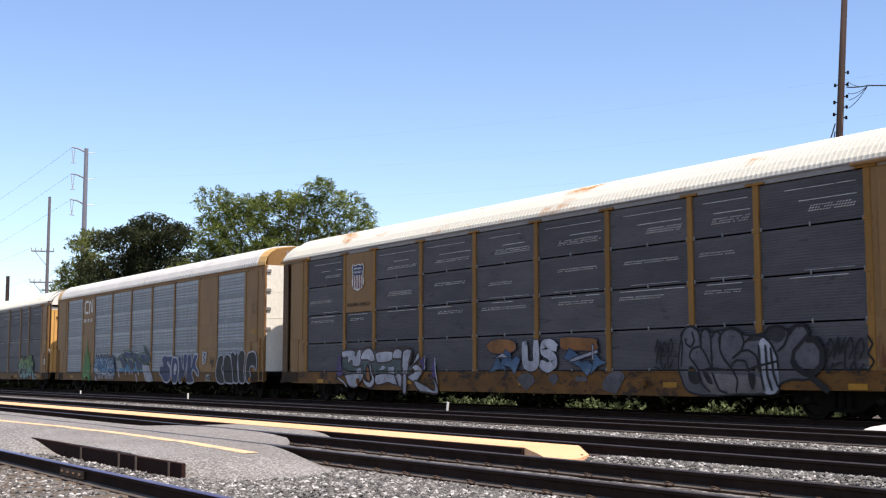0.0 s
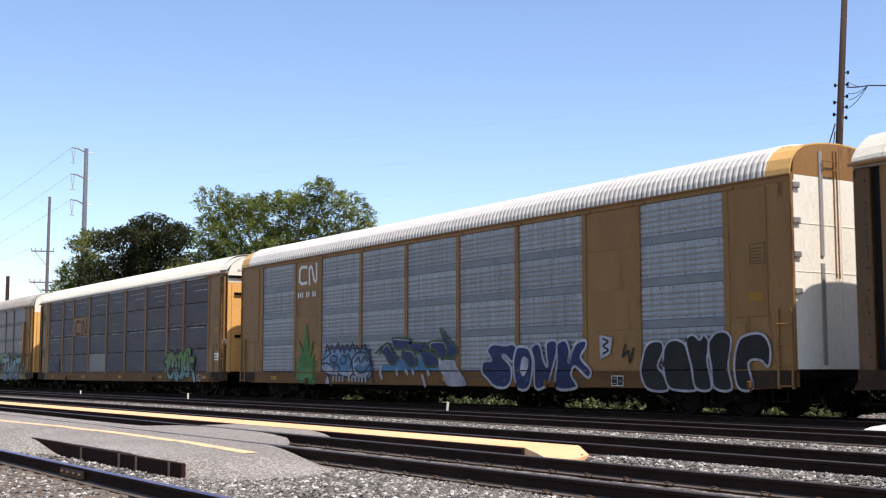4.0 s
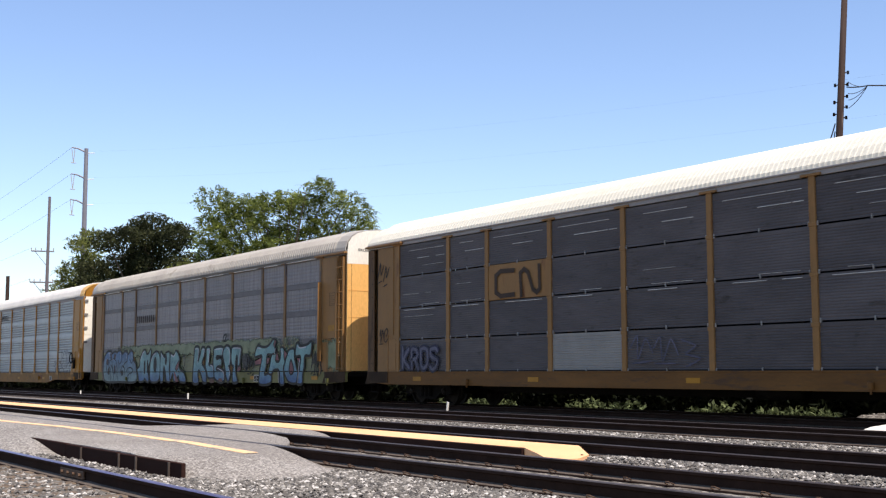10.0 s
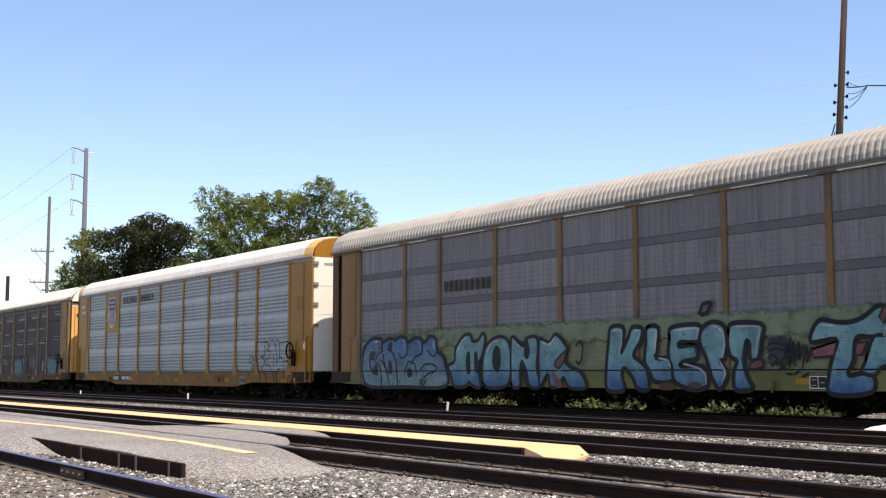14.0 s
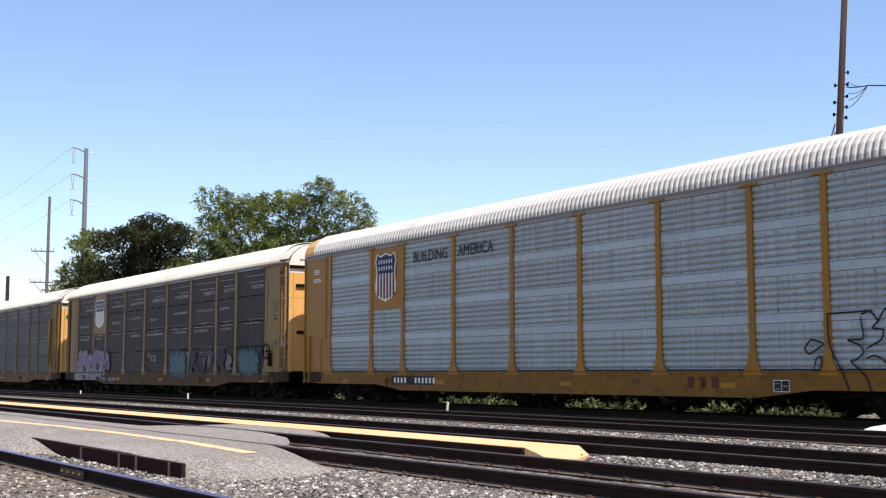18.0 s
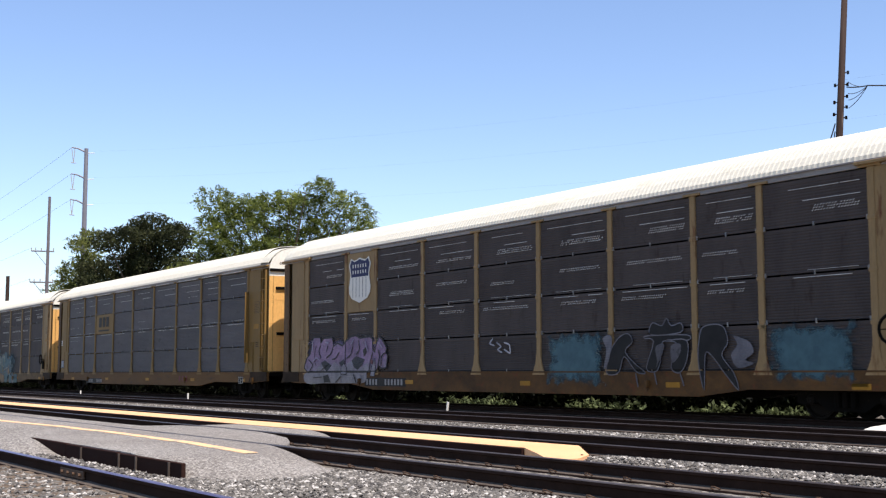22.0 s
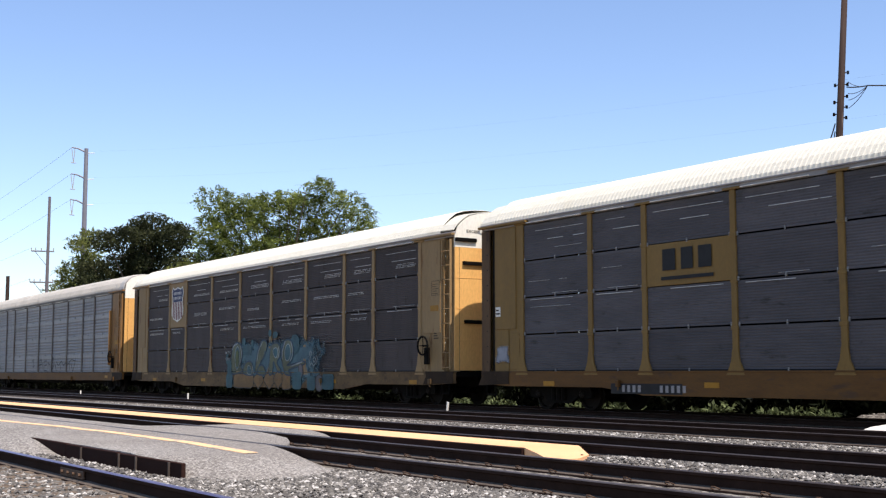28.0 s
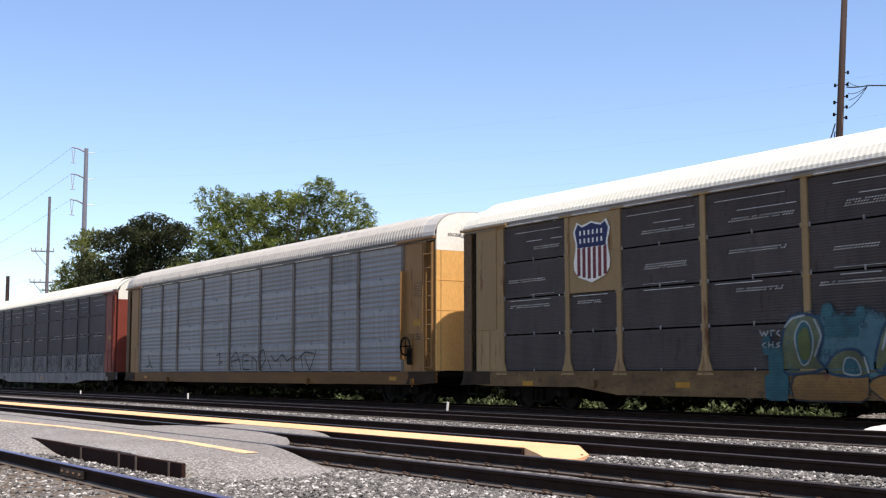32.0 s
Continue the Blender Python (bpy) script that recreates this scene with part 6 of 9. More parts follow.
paint(car, [(3.09, 1.65), (2.87, 1.79), (2.66, 1.67), (2.53, 1.78), (2.36, 1.56), (2.45, 1.23), (2.34, 0.62), (2.81, 0.62), (2.93, 1.09)], sp_black, sp_white, 0.055, 5, "black graffiti with white outline")
paint(car, [(2.40, 1.56), (2.19, 1.80), (1.89, 1.82), (1.73, 1.63), (1.83, 1.09), (1.75, 0.60), (2.25, 0.63), (2.33, 1.09)], sp_black, sp_white, 0.055, 6, "black graffiti with white outline")
paint(car, [(1.66, 1.09), (1.53, 1.60), (1.24, 1.75), (0.85, 1.74), (0.66, 1.47), (0.71, 1.08), (0.94, 1.21), (1.26, 1.15), (1.15, 0.63), (1.55, 0.63)], sp_black, sp_white, 0.055, 7, "black graffiti with white outline")

# dark slate carrier with a green graffiti piece
car, wh = build_car("yellow car carrier with slate panels and bright white roof", dict(SLATE, body=yellow, post=yellow, sill=sill_yellow, eave=eave_grey, roof=roof_white, hood=roof_white, door=orange_door, door_top=door_white, boards={6: (1,)}, rowmat={(5, 3): panel_pale}, bars=True, cut=1, plate_at=2.75))
TRAIN["C"] = (car, wh)
emblem_worm(car, 18.25, 20.35, 2.98, 3.75, brown_plain, -SIDE - 0.004, "dark one-line emblem")
letters(car, "KROS", 23.1, 25.2, 1.05, 1.75, sp_violet_grey, sp_ink, "pale graffiti letters with ink-blue outline", 0.14, 0.06, 0.0)
tag(car, 28, 25.95, 26.6, 3.7, 4.4, 2, 0.035, sp_black)
tag(car, 29, 25.95, 26.5, 1.9, 2.35, 2, 0.03, sp_black)
tag(car, 30, 12.4, 14.8, 1.15, 1.75, 3, 0.04, sp_violet_grey)
paint(car, [(6.90, 1.46), (6.50, 1.70), (6.32, 1.85), (5.92, 1.92), (5.59, 1.85), (5.17, 1.92), (4.82, 1.92), (4.54, 1.84), (4.38, 1.92), (4.07, 2.03), (3.67, 2.04), (3.61, 1.68), (3.22, 1.64), (3.26, 1.29), (3.32, 1.06), (3.13, 0.86), (3.06, 0.59), (3.33, 0.59), (3.49, 0.81), (3.74, 0.79), (4.12, 0.69), (4.58, 0.64), (5.06, 0.59), (5.54, 0.59), (6.05, 0.68), (6.39, 0.83), (6.55, 1.20)], sp_black, None, 0.0, 0, "green and mint graffiti with black outline")
paint(car, [(6.72, 1.45), (6.44, 1.58), (6.36, 1.75), (6.01, 1.86), (5.71, 1.81), (5.51, 1.61), (5.59, 1.34), (5.76, 1.17), (5.89, 1.29), (5.82, 1.51), (5.92, 1.56), (6.03, 1.30), (6.20, 1.20), (6.25, 0.95), (6.04, 0.83), (5.77, 0.95), (5.66, 1.13), (5.60, 1.01), (5.74, 0.76), (6.05, 0.70), (6.32, 0.85), (6.45, 1.20), (6.48, 1.35)], sp_green, None, 0.0, 1, "green and mint graffiti with black outline")
paint(car, [(5.48, 1.68), (5.28, 1.77), (5.12, 1.69), (5.25, 1.62), (5.35, 1.55), (5.19, 1.41), (5.16, 1.26), (5.29, 1.21), (5.49, 1.26), (5.36, 1.34), (5.45, 1.48)], sp_green, None, 0.0, 2, "green and mint graffiti with black outline")
paint(car, [(5.15, 1.60), (5.02, 1.79), (4.73, 1.85), (4.54, 1.70), (4.52, 1.36), (4.57, 1.01), (4.67, 0.71), (4.95, 0.76), (5.05, 0.88), (4.86, 0.85), (4.72, 1.07), (4.71, 1.52), (4.89, 1.59), (4.88, 1.19), (5.04, 1.19), (5.03, 1.52)], sp_green, None, 0.0, 3, "green and mint graffiti with black outline")
paint(car, [(5.57, 0.93), (5.40, 1.12), (5.14, 1.09), (5.03, 0.85), (5.12, 0.64), (5.38, 0.66)], sp_green, None, 0.0, 4, "green and mint graffiti with black outline")
paint(car, [(4.45, 1.70), (4.38, 1.84), (4.23, 1.86), (4.21, 1.65), (4.24, 1.41), (4.31, 1.23), (4.16, 1.25), (4.09, 1.53), (4.14, 1.79), (3.96, 1.80), (3.91, 1.53), (4.01, 1.18), (4.16, 1.07), (4.41, 1.09), (4.49, 1.36)], sp_green, None, 0.0, 5, "green and mint graffiti with black outline")
paint(car, [(4.19, 1.97), (3.71, 2.00), (3.69, 1.68), (3.84, 1.73), (3.87, 1.87), (4.17, 1.83)], sp_green, None, 0.0, 6, "green and mint graffiti with black outline")
paint(car, [(3.81, 1.62), (3.26, 1.63), (3.30, 1.42), (3.53, 1.38), (3.79, 1.45)], sp_green, None, 0.0, 7, "green and mint graffiti with black outline")
paint(car, [(3.97, 1.41), (3.79, 1.38), (3.74, 1.18), (3.78, 0.81), (3.99, 0.86)], sp_green, None, 0.0, 8, "green and mint graffiti with black outline")
paint(car, [(3.68, 1.31), (3.45, 1.12), (3.23, 1.00), (3.10, 0.61), (3.30, 0.61), (3.43, 0.89)], sp_green, None, 0.0, 9, "green and mint graffiti with black outline")
paint(car, [(4.57, 1.00), (4.33, 1.07), (4.02, 0.93), (4.02, 0.76), (4.34, 0.86), (4.58, 0.67)], sp_green, None, 0.0, 10, "green and mint graffiti with black outline")
mark(car, [(5.43, 0.95), (5.34, 0.81)], sp_black, 0.03, 11, "green and mint graffiti with black outline")
mark(car, [(5.21, 0.95), (5.24, 0.81)], sp_black, 0.03, 12, "green and mint graffiti with black outline")
mark(car, [(4.32, 0.97), (4.26, 0.90)], sp_black, 0.03, 13, "green and mint graffiti with black outline")

sticker(car, 0.24, 2.2, 0.12, white_plain)
plate(car, 0.95, 1.62, 0.34, 0.3)

# grey carrier with sky-blue lettering over green overspray
car, wh = build_car("grey-panelled car carrier with large sky-blue graffiti lettering", dict(panel=panel_grey, pitch=0.125, bead=0.006, gap=0.003, band=0.2, bandmat=band_dark, body=yellow, post=post_dull, sill=sill_green, eave=eave_dark, roof=roof_grey, hood=roof_grey, door=orange_door, door_top=door_white, rowmat={3: panel_green}, lips=True, guard=True, plate_at=6.95))
TRAIN["D"] = (car, wh)
mark_bars(car, 18.0, 20.4, 3.28, 3.6, 9, (), brown_plain, -SIDE - 0.004)
paint(car, [(25.14, 0.87), (25.19, 1.32), (24.97, 1.82), (24.54, 2.03), (24.11, 2.02), (23.90, 1.91), (23.49, 2.01), (23.15, 1.96), (22.94, 2.03), (22.61, 2.05), (22.38, 1.88), (21.99, 2.00), (21.64, 1.96), (21.48, 1.86), (21.14, 2.02), (20.84, 1.94), (20.74, 1.58), (20.50, 1.45), (20.35, 1.20), (20.32, 0.57), (22.47, 0.53), (24.70, 0.53)], sp_teal, sp_black, 0.11, 0, "teal bubble graffiti with black outline")
paint(car, [(25.33, 0.95), (25.28, 1.41), (25.06, 1.86), (25.19, 1.41), (25.21, 0.95), (25.04, 0.61), (25.22, 0.61)], sp_pinkdull, sp_black, 0.04, 1, "teal bubble graffiti with black outline")
paint(car, [(24.72, 1.51), (24.66, 1.62), (24.49, 1.64), (24.41, 1.48), (24.47, 1.37), (24.64, 1.40)], sp_maroon, sp_black, 0.035, 2, "teal bubble graffiti with black outline")
paint(car, [(24.48, 1.04), (24.31, 1.23), (24.20, 1.06), (24.24, 0.89), (24.40, 0.93)], sp_maroon, sp_black, 0.035, 3, "teal bubble graffiti with black outline")
paint(car, [(23.53, 1.16), (23.49, 1.33), (23.39, 1.29), (23.32, 1.11), (23.35, 0.93), (23.48, 0.99)], sp_maroon, sp_black, 0.035, 4, "teal bubble graffiti with black outline")
paint(car, [(23.55, 1.76), (23.44, 1.90), (23.34, 1.83), (23.38, 1.64)], sp_maroon, sp_black, 0.035, 5, "teal bubble graffiti with black outline")
paint(car, [(24.09, 1.81), (24.03, 1.94), (23.90, 1.77), (23.96, 1.65)], sp_maroon, sp_black, 0.035, 6, "teal bubble graffiti with black outline")
mark(car, [(24.39, 1.30), (24.16, 1.56), (23.85, 1.63)], sp_black, 0.05, 7, "teal bubble graffiti with black outline")
mark(car, [(24.03, 1.37), (23.84, 1.25), (23.64, 0.95), (23.47, 0.56)], sp_black, 0.05, 8, "teal bubble graffiti with black outline")
mark(car, [(23.86, 1.60), (23.81, 1.33), (23.59, 0.95)], sp_black, 0.05, 9, "teal bubble graffiti with black outline")
mark(car, [(23.83, 1.60), (23.56, 1.67), (23.25, 1.54), (23.06, 1.16), (22.98, 0.57)], sp_black, 0.05, 10, "teal bubble graffiti with black outline")
mark(car, [(24.21, 1.26), (24.01, 1.06), (23.95, 0.55)], sp_black, 0.05, 11, "teal bubble graffiti with black outline")
mark(car, [(24.14, 2.03), (24.15, 1.78), (24.35, 1.55)], sp_black, 0.05, 12, "teal bubble graffiti with black outline")
mark(car, [(24.70, 1.42), (24.68, 1.17), (24.49, 0.95)], sp_black, 0.05, 13, "teal bubble graffiti with black outline")
mark(car, [(24.25, 1.99), (24.17, 1.81), (24.27, 1.61)], sp_white, 0.025, 14, "teal bubble graffiti with black outline")
mark(car, [(24.72, 1.56), (24.60, 1.67), (24.46, 1.64)], sp_white, 0.025, 15, "teal bubble graffiti with black outline")
mark(car, [(23.86, 1.58), (23.59, 1.65)], sp_white, 0.025, 16, "teal bubble graffiti with black outline")
mark(car, [(23.23, 1.96), (23.22, 1.63)], sp_white, 0.025, 17, "teal bubble graffiti with black outline")
mark(car, [(23.21, 1.38), (23.06, 1.05)], sp_white, 0.025, 18, "teal bubble graffiti with black outline")
mark(car, [(22.41, 1.88), (22.41, 1.55), (22.74, 1.39), (22.94, 1.56)], sp_black, 0.05, 5, "teal bubble graffiti with black outline")
mark(car, [(22.60, 0.96), (22.34, 1.30), (21.99, 1.21), (21.89, 0.89)], sp_black, 0.05, 6, "teal bubble graffiti with black outline")
mark(car, [(21.58, 1.86), (21.58, 1.54), (21.96, 1.43), (22.21, 1.21)], sp_black, 0.05, 7, "teal bubble graffiti with black outline")
mark(car, [(20.77, 1.58), (20.96, 1.42), (21.27, 1.62)], sp_black, 0.05, 8, "teal bubble graffiti with black outline")
mark(car, [(21.67, 1.04), (21.45, 1.19), (21.08, 1.22), (20.77, 1.12), (20.90, 0.99), (21.26, 0.92), (21.45, 0.82)], sp_black, 0.05, 9, "teal bubble graffiti with black outline")
mark(car, [(21.51, 0.56), (21.33, 0.76)], sp_black, 0.05, 11, "teal bubble graffiti with black outline")
mark(car, [(24.40, 1.92), (24.04, 1.95), (24.04, 1.77)], sp_white, 0.03, 12, "teal bubble graffiti with black outline")
mark(car, [(22.68, 1.95), (22.54, 1.88), (22.58, 1.68)], sp_white, 0.03, 13, "teal bubble graffiti with black outline")
mark(car, [(21.83, 1.90), (21.67, 1.80), (21.70, 1.63)], sp_white, 0.03, 14, "teal bubble graffiti with black outline")
mark(car, [(20.96, 1.88), (20.90, 1.65)], sp_white, 0.03, 15, "teal bubble graffiti with black outline")
paint(car, [(22.41, 1.03), (22.21, 1.09), (22.15, 0.89), (22.34, 0.82)], sp_black, None, 0.0, 16, "teal bubble graffiti with black outline")
paint(car, [(20.15, 1.15), (19.83, 1.28), (19.77, 1.63), (19.48, 1.91), (19.25, 2.03), (19.03, 2.00), (18.92, 1.84), (18.64, 1.86), (18.42, 2.04), (18.31, 1.88), (18.42, 1.50), (18.64, 1.11), (18.54, 0.58), (18.87, 0.58), (19.09, 0.70), (19.26, 0.58), (19.83, 0.57), (20.00, 0.89)], sp_blue, sp_black, 0.1, 17, "sky-blue graffiti letters with black outline")
paint(car, [(19.25, 1.27), (19.20, 1.49), (19.09, 1.55), (19.03, 1.40), (19.03, 0.96), (19.20, 0.96)], sp_black, None, 0.0, 18, "sky-blue graffiti letters with black outline")
paint(car, [(18.81, 1.03), (18.84, 1.46), (18.72, 1.55), (18.64, 1.27), (18.67, 0.96)], sp_black, None, 0.0, 19, "sky-blue graffiti letters with black outline")
paint(car, [(18.32, 0.59), (18.43, 1.11), (18.32, 1.57), (18.10, 1.79), (17.83, 1.90), (17.52, 1.93), (17.26, 1.80), (17.12, 1.48), (17.12, 0.95), (17.38, 0.59)], sp_blue, sp_black, 0.09, 20, "sky-blue graffiti letters with black outline")
paint(car, [(17.95, 1.14), (17.94, 1.49), (17.78, 1.69), (17.60, 1.56), (17.58, 1.18), (17.74, 0.96)], sp_black, None, 0.0, 21, "sky-blue graffiti letters with black outline")
paint(car, [(17.07, 0.60), (17.12, 1.10), (17.11, 1.63), (17.06, 1.91), (16.81, 1.79), (16.56, 1.66), (16.41, 1.84), (16.22, 1.89), (15.98, 1.86), (15.93, 1.54), (15.99, 1.10), (15.85, 0.61), (16.28, 0.60), (16.42, 0.95), (16.62, 1.25), (16.72, 0.95), (16.72, 0.60)], sp_blue, sp_black, 0.09, 22, "sky-blue graffiti letters with black outline")
paint(car, [(16.52, 1.40), (16.49, 1.84), (16.39, 1.87), (16.27, 1.54), (16.37, 1.32)], sp_black, None, 0.0, 23, "sky-blue graffiti letters with black outline")
paint(car, [(16.67, 1.10), (16.62, 1.31), (16.42, 1.03), (16.33, 0.60), (16.53, 0.66)], sp_black, None, 0.0, 24, "sky-blue graffiti letters with black outline")
paint(car, [(15.85, 0.61), (15.89, 1.10), (15.89, 1.61), (15.83, 1.85), (15.65, 1.73), (15.41, 1.76), (15.23, 1.93), (15.00, 1.83), (14.82, 1.66), (14.73, 1.54), (14.87, 1.29), (14.61, 1.09), (14.21, 0.95), (14.01, 0.59), (14.66, 0.59), (14.88, 0.84), (15.11, 0.61), (15.43, 0.61), (15.52, 0.93)], sp_blue, sp_black, 0.09, 25, "sky-blue graffiti letters with black outline")
paint(car, [(15.24, 1.17), (15.05, 1.35), (14.78, 1.49), (14.87, 1.24), (15.06, 1.07)], sp_pink, sp_black, 0.05, 26, "sky-blue graffiti letters with black outline")
paint(car, [(15.38, 1.01), (15.11, 0.84), (14.88, 0.61), (15.22, 0.61)], sp_pink, None, 0.0, 27, "sky-blue graffiti letters with black outline")
mark(car, [(14.38, 1.62), (14.24, 1.73), (14.12, 1.62), (14.16, 1.30), (14.30, 1.16), (14.38, 1.26)], sp_black, 0.06, 28, "sky-blue graffiti letters with black outline")
mark(car, [(19.65, 1.56), (19.42, 1.85), (19.20, 1.94)], sp_white, 0.06, 29, "sky-blue graffiti letters with black outline")
mark(car, [(18.21, 1.54), (17.94, 1.78), (17.63, 1.84)], sp_white, 0.06, 30, "sky-blue graffiti letters with black outline")
mark(car, [(16.96, 1.79), (16.71, 1.64)], sp_white, 0.06, 31, "sky-blue graffiti letters with black outline")
mark(car, [(15.74, 1.74), (15.46, 1.67), (15.23, 1.81)], sp_white, 0.06, 32, "sky-blue graffiti letters with black outline")
paint(car, [(13.25, 0.55), (13.28, 1.09), (13.19, 1.63), (13.10, 2.03), (12.65, 2.02), (12.66, 1.68), (12.75, 1.42), (12.50, 1.75), (12.34, 2.01), (11.99, 1.97), (12.07, 1.67), (12.31, 1.37), (12.08, 1.21), (11.86, 1.02), (11.80, 0.59), (12.18, 0.59), (12.36, 0.85), (12.64, 1.06), (12.72, 0.89), (12.65, 0.55)], sp_blue, sp_black, 0.11, 0, "sky-blue graffiti letters with black outline")
paint(car, [(11.84, 1.99), (11.46, 1.98), (11.51, 1.59), (11.55, 1.29), (11.15, 1.28), (11.04, 1.08), (11.02, 0.77), (11.60, 0.75), (11.78, 1.00), (11.93, 1.21), (11.88, 1.60)], sp_blue, sp_black, 0.11, 1, "sky-blue graffiti letters with black outline")
paint(car, [(11.10, 1.71), (11.02, 1.97), (10.14, 1.99), (10.18, 1.64), (10.74, 1.63), (10.78, 1.53), (10.32, 1.55), (10.26, 1.27), (10.65, 1.20), (10.76, 1.10), (10.16, 1.10), (9.96, 1.00), (9.94, 0.66), (10.42, 0.58), (10.95, 0.75), (11.04, 1.08), (11.15, 1.33)], sp_blue, sp_black, 0.11, 2, "sky-blue graffiti letters with black outline")
paint(car, [(10.14, 1.81), (9.93, 2.01), (9.63, 2.04), (9.40, 1.91), (9.35, 1.55), (9.42, 1.24), (9.56, 1.19), (9.34, 0.95), (9.44, 0.71), (9.61, 0.59), (9.80, 0.83), (9.89, 1.07), (9.99, 1.32), (10.12, 1.54)], sp_blue, sp_black, 0.11, 3, "sky-blue graffiti letters with black outline")
paint(car, [(9.31, 1.79), (9.17, 2.00), (8.36, 1.95), (8.37, 1.65), (8.47, 1.25), (8.69, 1.23), (8.71, 1.54), (8.80, 1.60), (8.88, 1.19), (8.77, 0.83), (8.65, 0.62), (9.12, 0.59), (9.17, 0.95), (9.07, 1.19), (9.23, 1.28), (9.32, 1.49)], sp_blue, sp_black, 0.11, 4, "sky-blue graffiti letters with black outline")
mark(car, [(13.06, 1.96), (12.74, 1.95), (12.72, 1.67), (12.83, 1.35)], sp_white, 0.045, 5, "sky-blue graffiti letters with black outline")
mark(car, [(12.26, 1.93), (12.07, 1.92), (12.15, 1.69)], sp_white, 0.045, 6, "sky-blue graffiti letters with black outline")
mark(car, [(11.76, 1.91), (11.52, 1.90), (11.59, 1.40)], sp_white, 0.045, 7, "sky-blue graffiti letters with black outline")
mark(car, [(10.95, 1.90), (10.21, 1.92), (10.25, 1.69)], sp_white, 0.045, 8, "sky-blue graffiti letters with black outline")
mark(car, [(11.44, 1.28), (11.15, 1.23), (11.08, 1.08)], sp_white, 0.045, 9, "sky-blue graffiti letters with black outline")
mark(car, [(10.65, 1.15), (10.20, 1.05), (10.00, 0.93), (9.97, 0.71)], sp_white, 0.045, 10, "sky-blue graffiti letters with black outline")
mark(car, [(9.77, 1.98), (9.47, 1.84), (9.41, 1.55), (9.49, 1.29)], sp_white, 0.045, 11, "sky-blue graffiti letters with black outline")
mark(car, [(9.56, 1.19), (9.40, 0.95), (9.50, 0.76)], sp_white, 0.045, 12, "sky-blue graffiti letters with black outline")
mark(car, [(9.11, 1.93), (8.42, 1.90), (8.49, 1.60), (8.53, 1.32)], sp_white, 0.045, 13, "sky-blue graffiti letters with black outline")
paint(car, [(8.66, 1.16), (8.38, 1.23), (8.36, 1.07), (8.67, 1.02)], sp_pink, sp_black, 0.05, 14, "sky-blue graffiti letters with black outline")
paint(car, [(10.52, 0.65), (10.42, 0.75), (10.18, 0.73), (10.18, 0.61)], sp_rustpaint, None, 0.0, 15, "sky-blue graffiti letters with black outline")
paint(car, [(11.42, 0.70), (11.02, 0.72), (10.99, 0.57), (11.39, 0.57)], sp_rustpaint, None, 0.0, 16, "sky-blue graffiti letters with black outline")
mark(car, [(10.13, 2.25), (10.02, 2.45), (9.78, 2.47), (9.89, 2.27), (10.06, 2.21)], sp_black, 0.09, 17, "sky-blue graffiti letters with black outline")
paint(car, [(8.24, 1.65), (7.91, 1.73), (7.62, 1.59), (7.61, 1.18), (7.76, 1.04), (8.14, 1.04), (8.29, 1.30)], os_soot, None, 0.0, 18, "dark sprayed cloud")
mark(car, [(8.19, 1.53), (7.98, 1.57), (7.80, 1.50)], sp_black, 0.05, 19, "hand-drawn spray tag")
mark(car, [(8.16, 1.39), (7.98, 1.45), (7.75, 1.38)], sp_black, 0.05, 20, "hand-drawn spray tag")
mark(car, [(8.20, 1.25), (8.05, 1.32), (7.90, 1.18), (7.72, 1.27)], sp_black, 0.05, 21, "hand-drawn spray tag")
mark(car, [(8.11, 1.09), (7.93, 1.18), (7.76, 1.06)], sp_black, 0.05, 22, "hand-drawn spray tag")
paint(car, [(7.11, 1.56), (6.90, 1.97), (6.47, 1.93), (6.16, 1.92), (5.84, 2.00), (5.50, 2.20), (5.29, 2.10), (5.33, 1.66), (5.67, 1.62), (6.01, 1.61), (6.09, 1.19), (6.22, 0.90), (5.69, 0.95), (5.70, 0.58), (6.65, 0.54), (6.67, 0.95), (6.56, 1.31), (6.48, 1.60)], sp_blue, sp_black, 0.1, 0, "sky-blue graffiti letters with black outline")
paint(car, [(5.81, 1.18), (5.61, 1.62), (5.33, 1.66), (5.18, 1.87), (5.28, 1.41), (4.99, 1.38), (4.87, 1.61), (4.91, 1.86), (4.63, 1.85), (4.58, 1.51), (4.50, 1.34), (4.63, 1.12), (4.56, 0.57), (4.93, 0.59), (4.97, 1.04), (5.42, 1.06), (5.63, 0.90), (5.91, 0.97)], sp_blue, sp_black, 0.08, 1, "sky-blue graffiti letters with black outline")
paint(car, [(4.50, 1.34), (4.30, 1.64), (4.15, 1.79), (3.77, 1.80), (3.73, 1.49), (3.58, 1.16), (3.46, 0.93), (3.58, 0.60), (4.14, 0.62), (4.41, 0.81), (4.60, 1.06)], sp_blue, sp_black, 0.09, 2, "sky-blue graffiti letters with black outline")
paint(car, [(4.15, 1.11), (4.09, 1.33), (4.00, 1.41), (3.85, 1.22), (3.80, 1.00), (4.00, 0.90), (4.13, 0.99)], sp_pink, sp_black, 0.07, 3, "sky-blue graffiti letters with black outline")
paint(car, [(3.70, 1.64), (3.55, 2.03), (3.29, 1.91), (2.78, 1.94), (2.40, 2.04), (2.50, 1.57), (2.92, 1.54), (2.96, 1.16), (3.07, 0.93), (3.11, 0.59), (3.50, 0.58), (3.46, 0.86), (3.32, 1.16), (3.26, 1.53), (3.57, 1.53)], sp_blue, sp_black, 0.1, 4, "sky-blue graffiti letters with black outline")
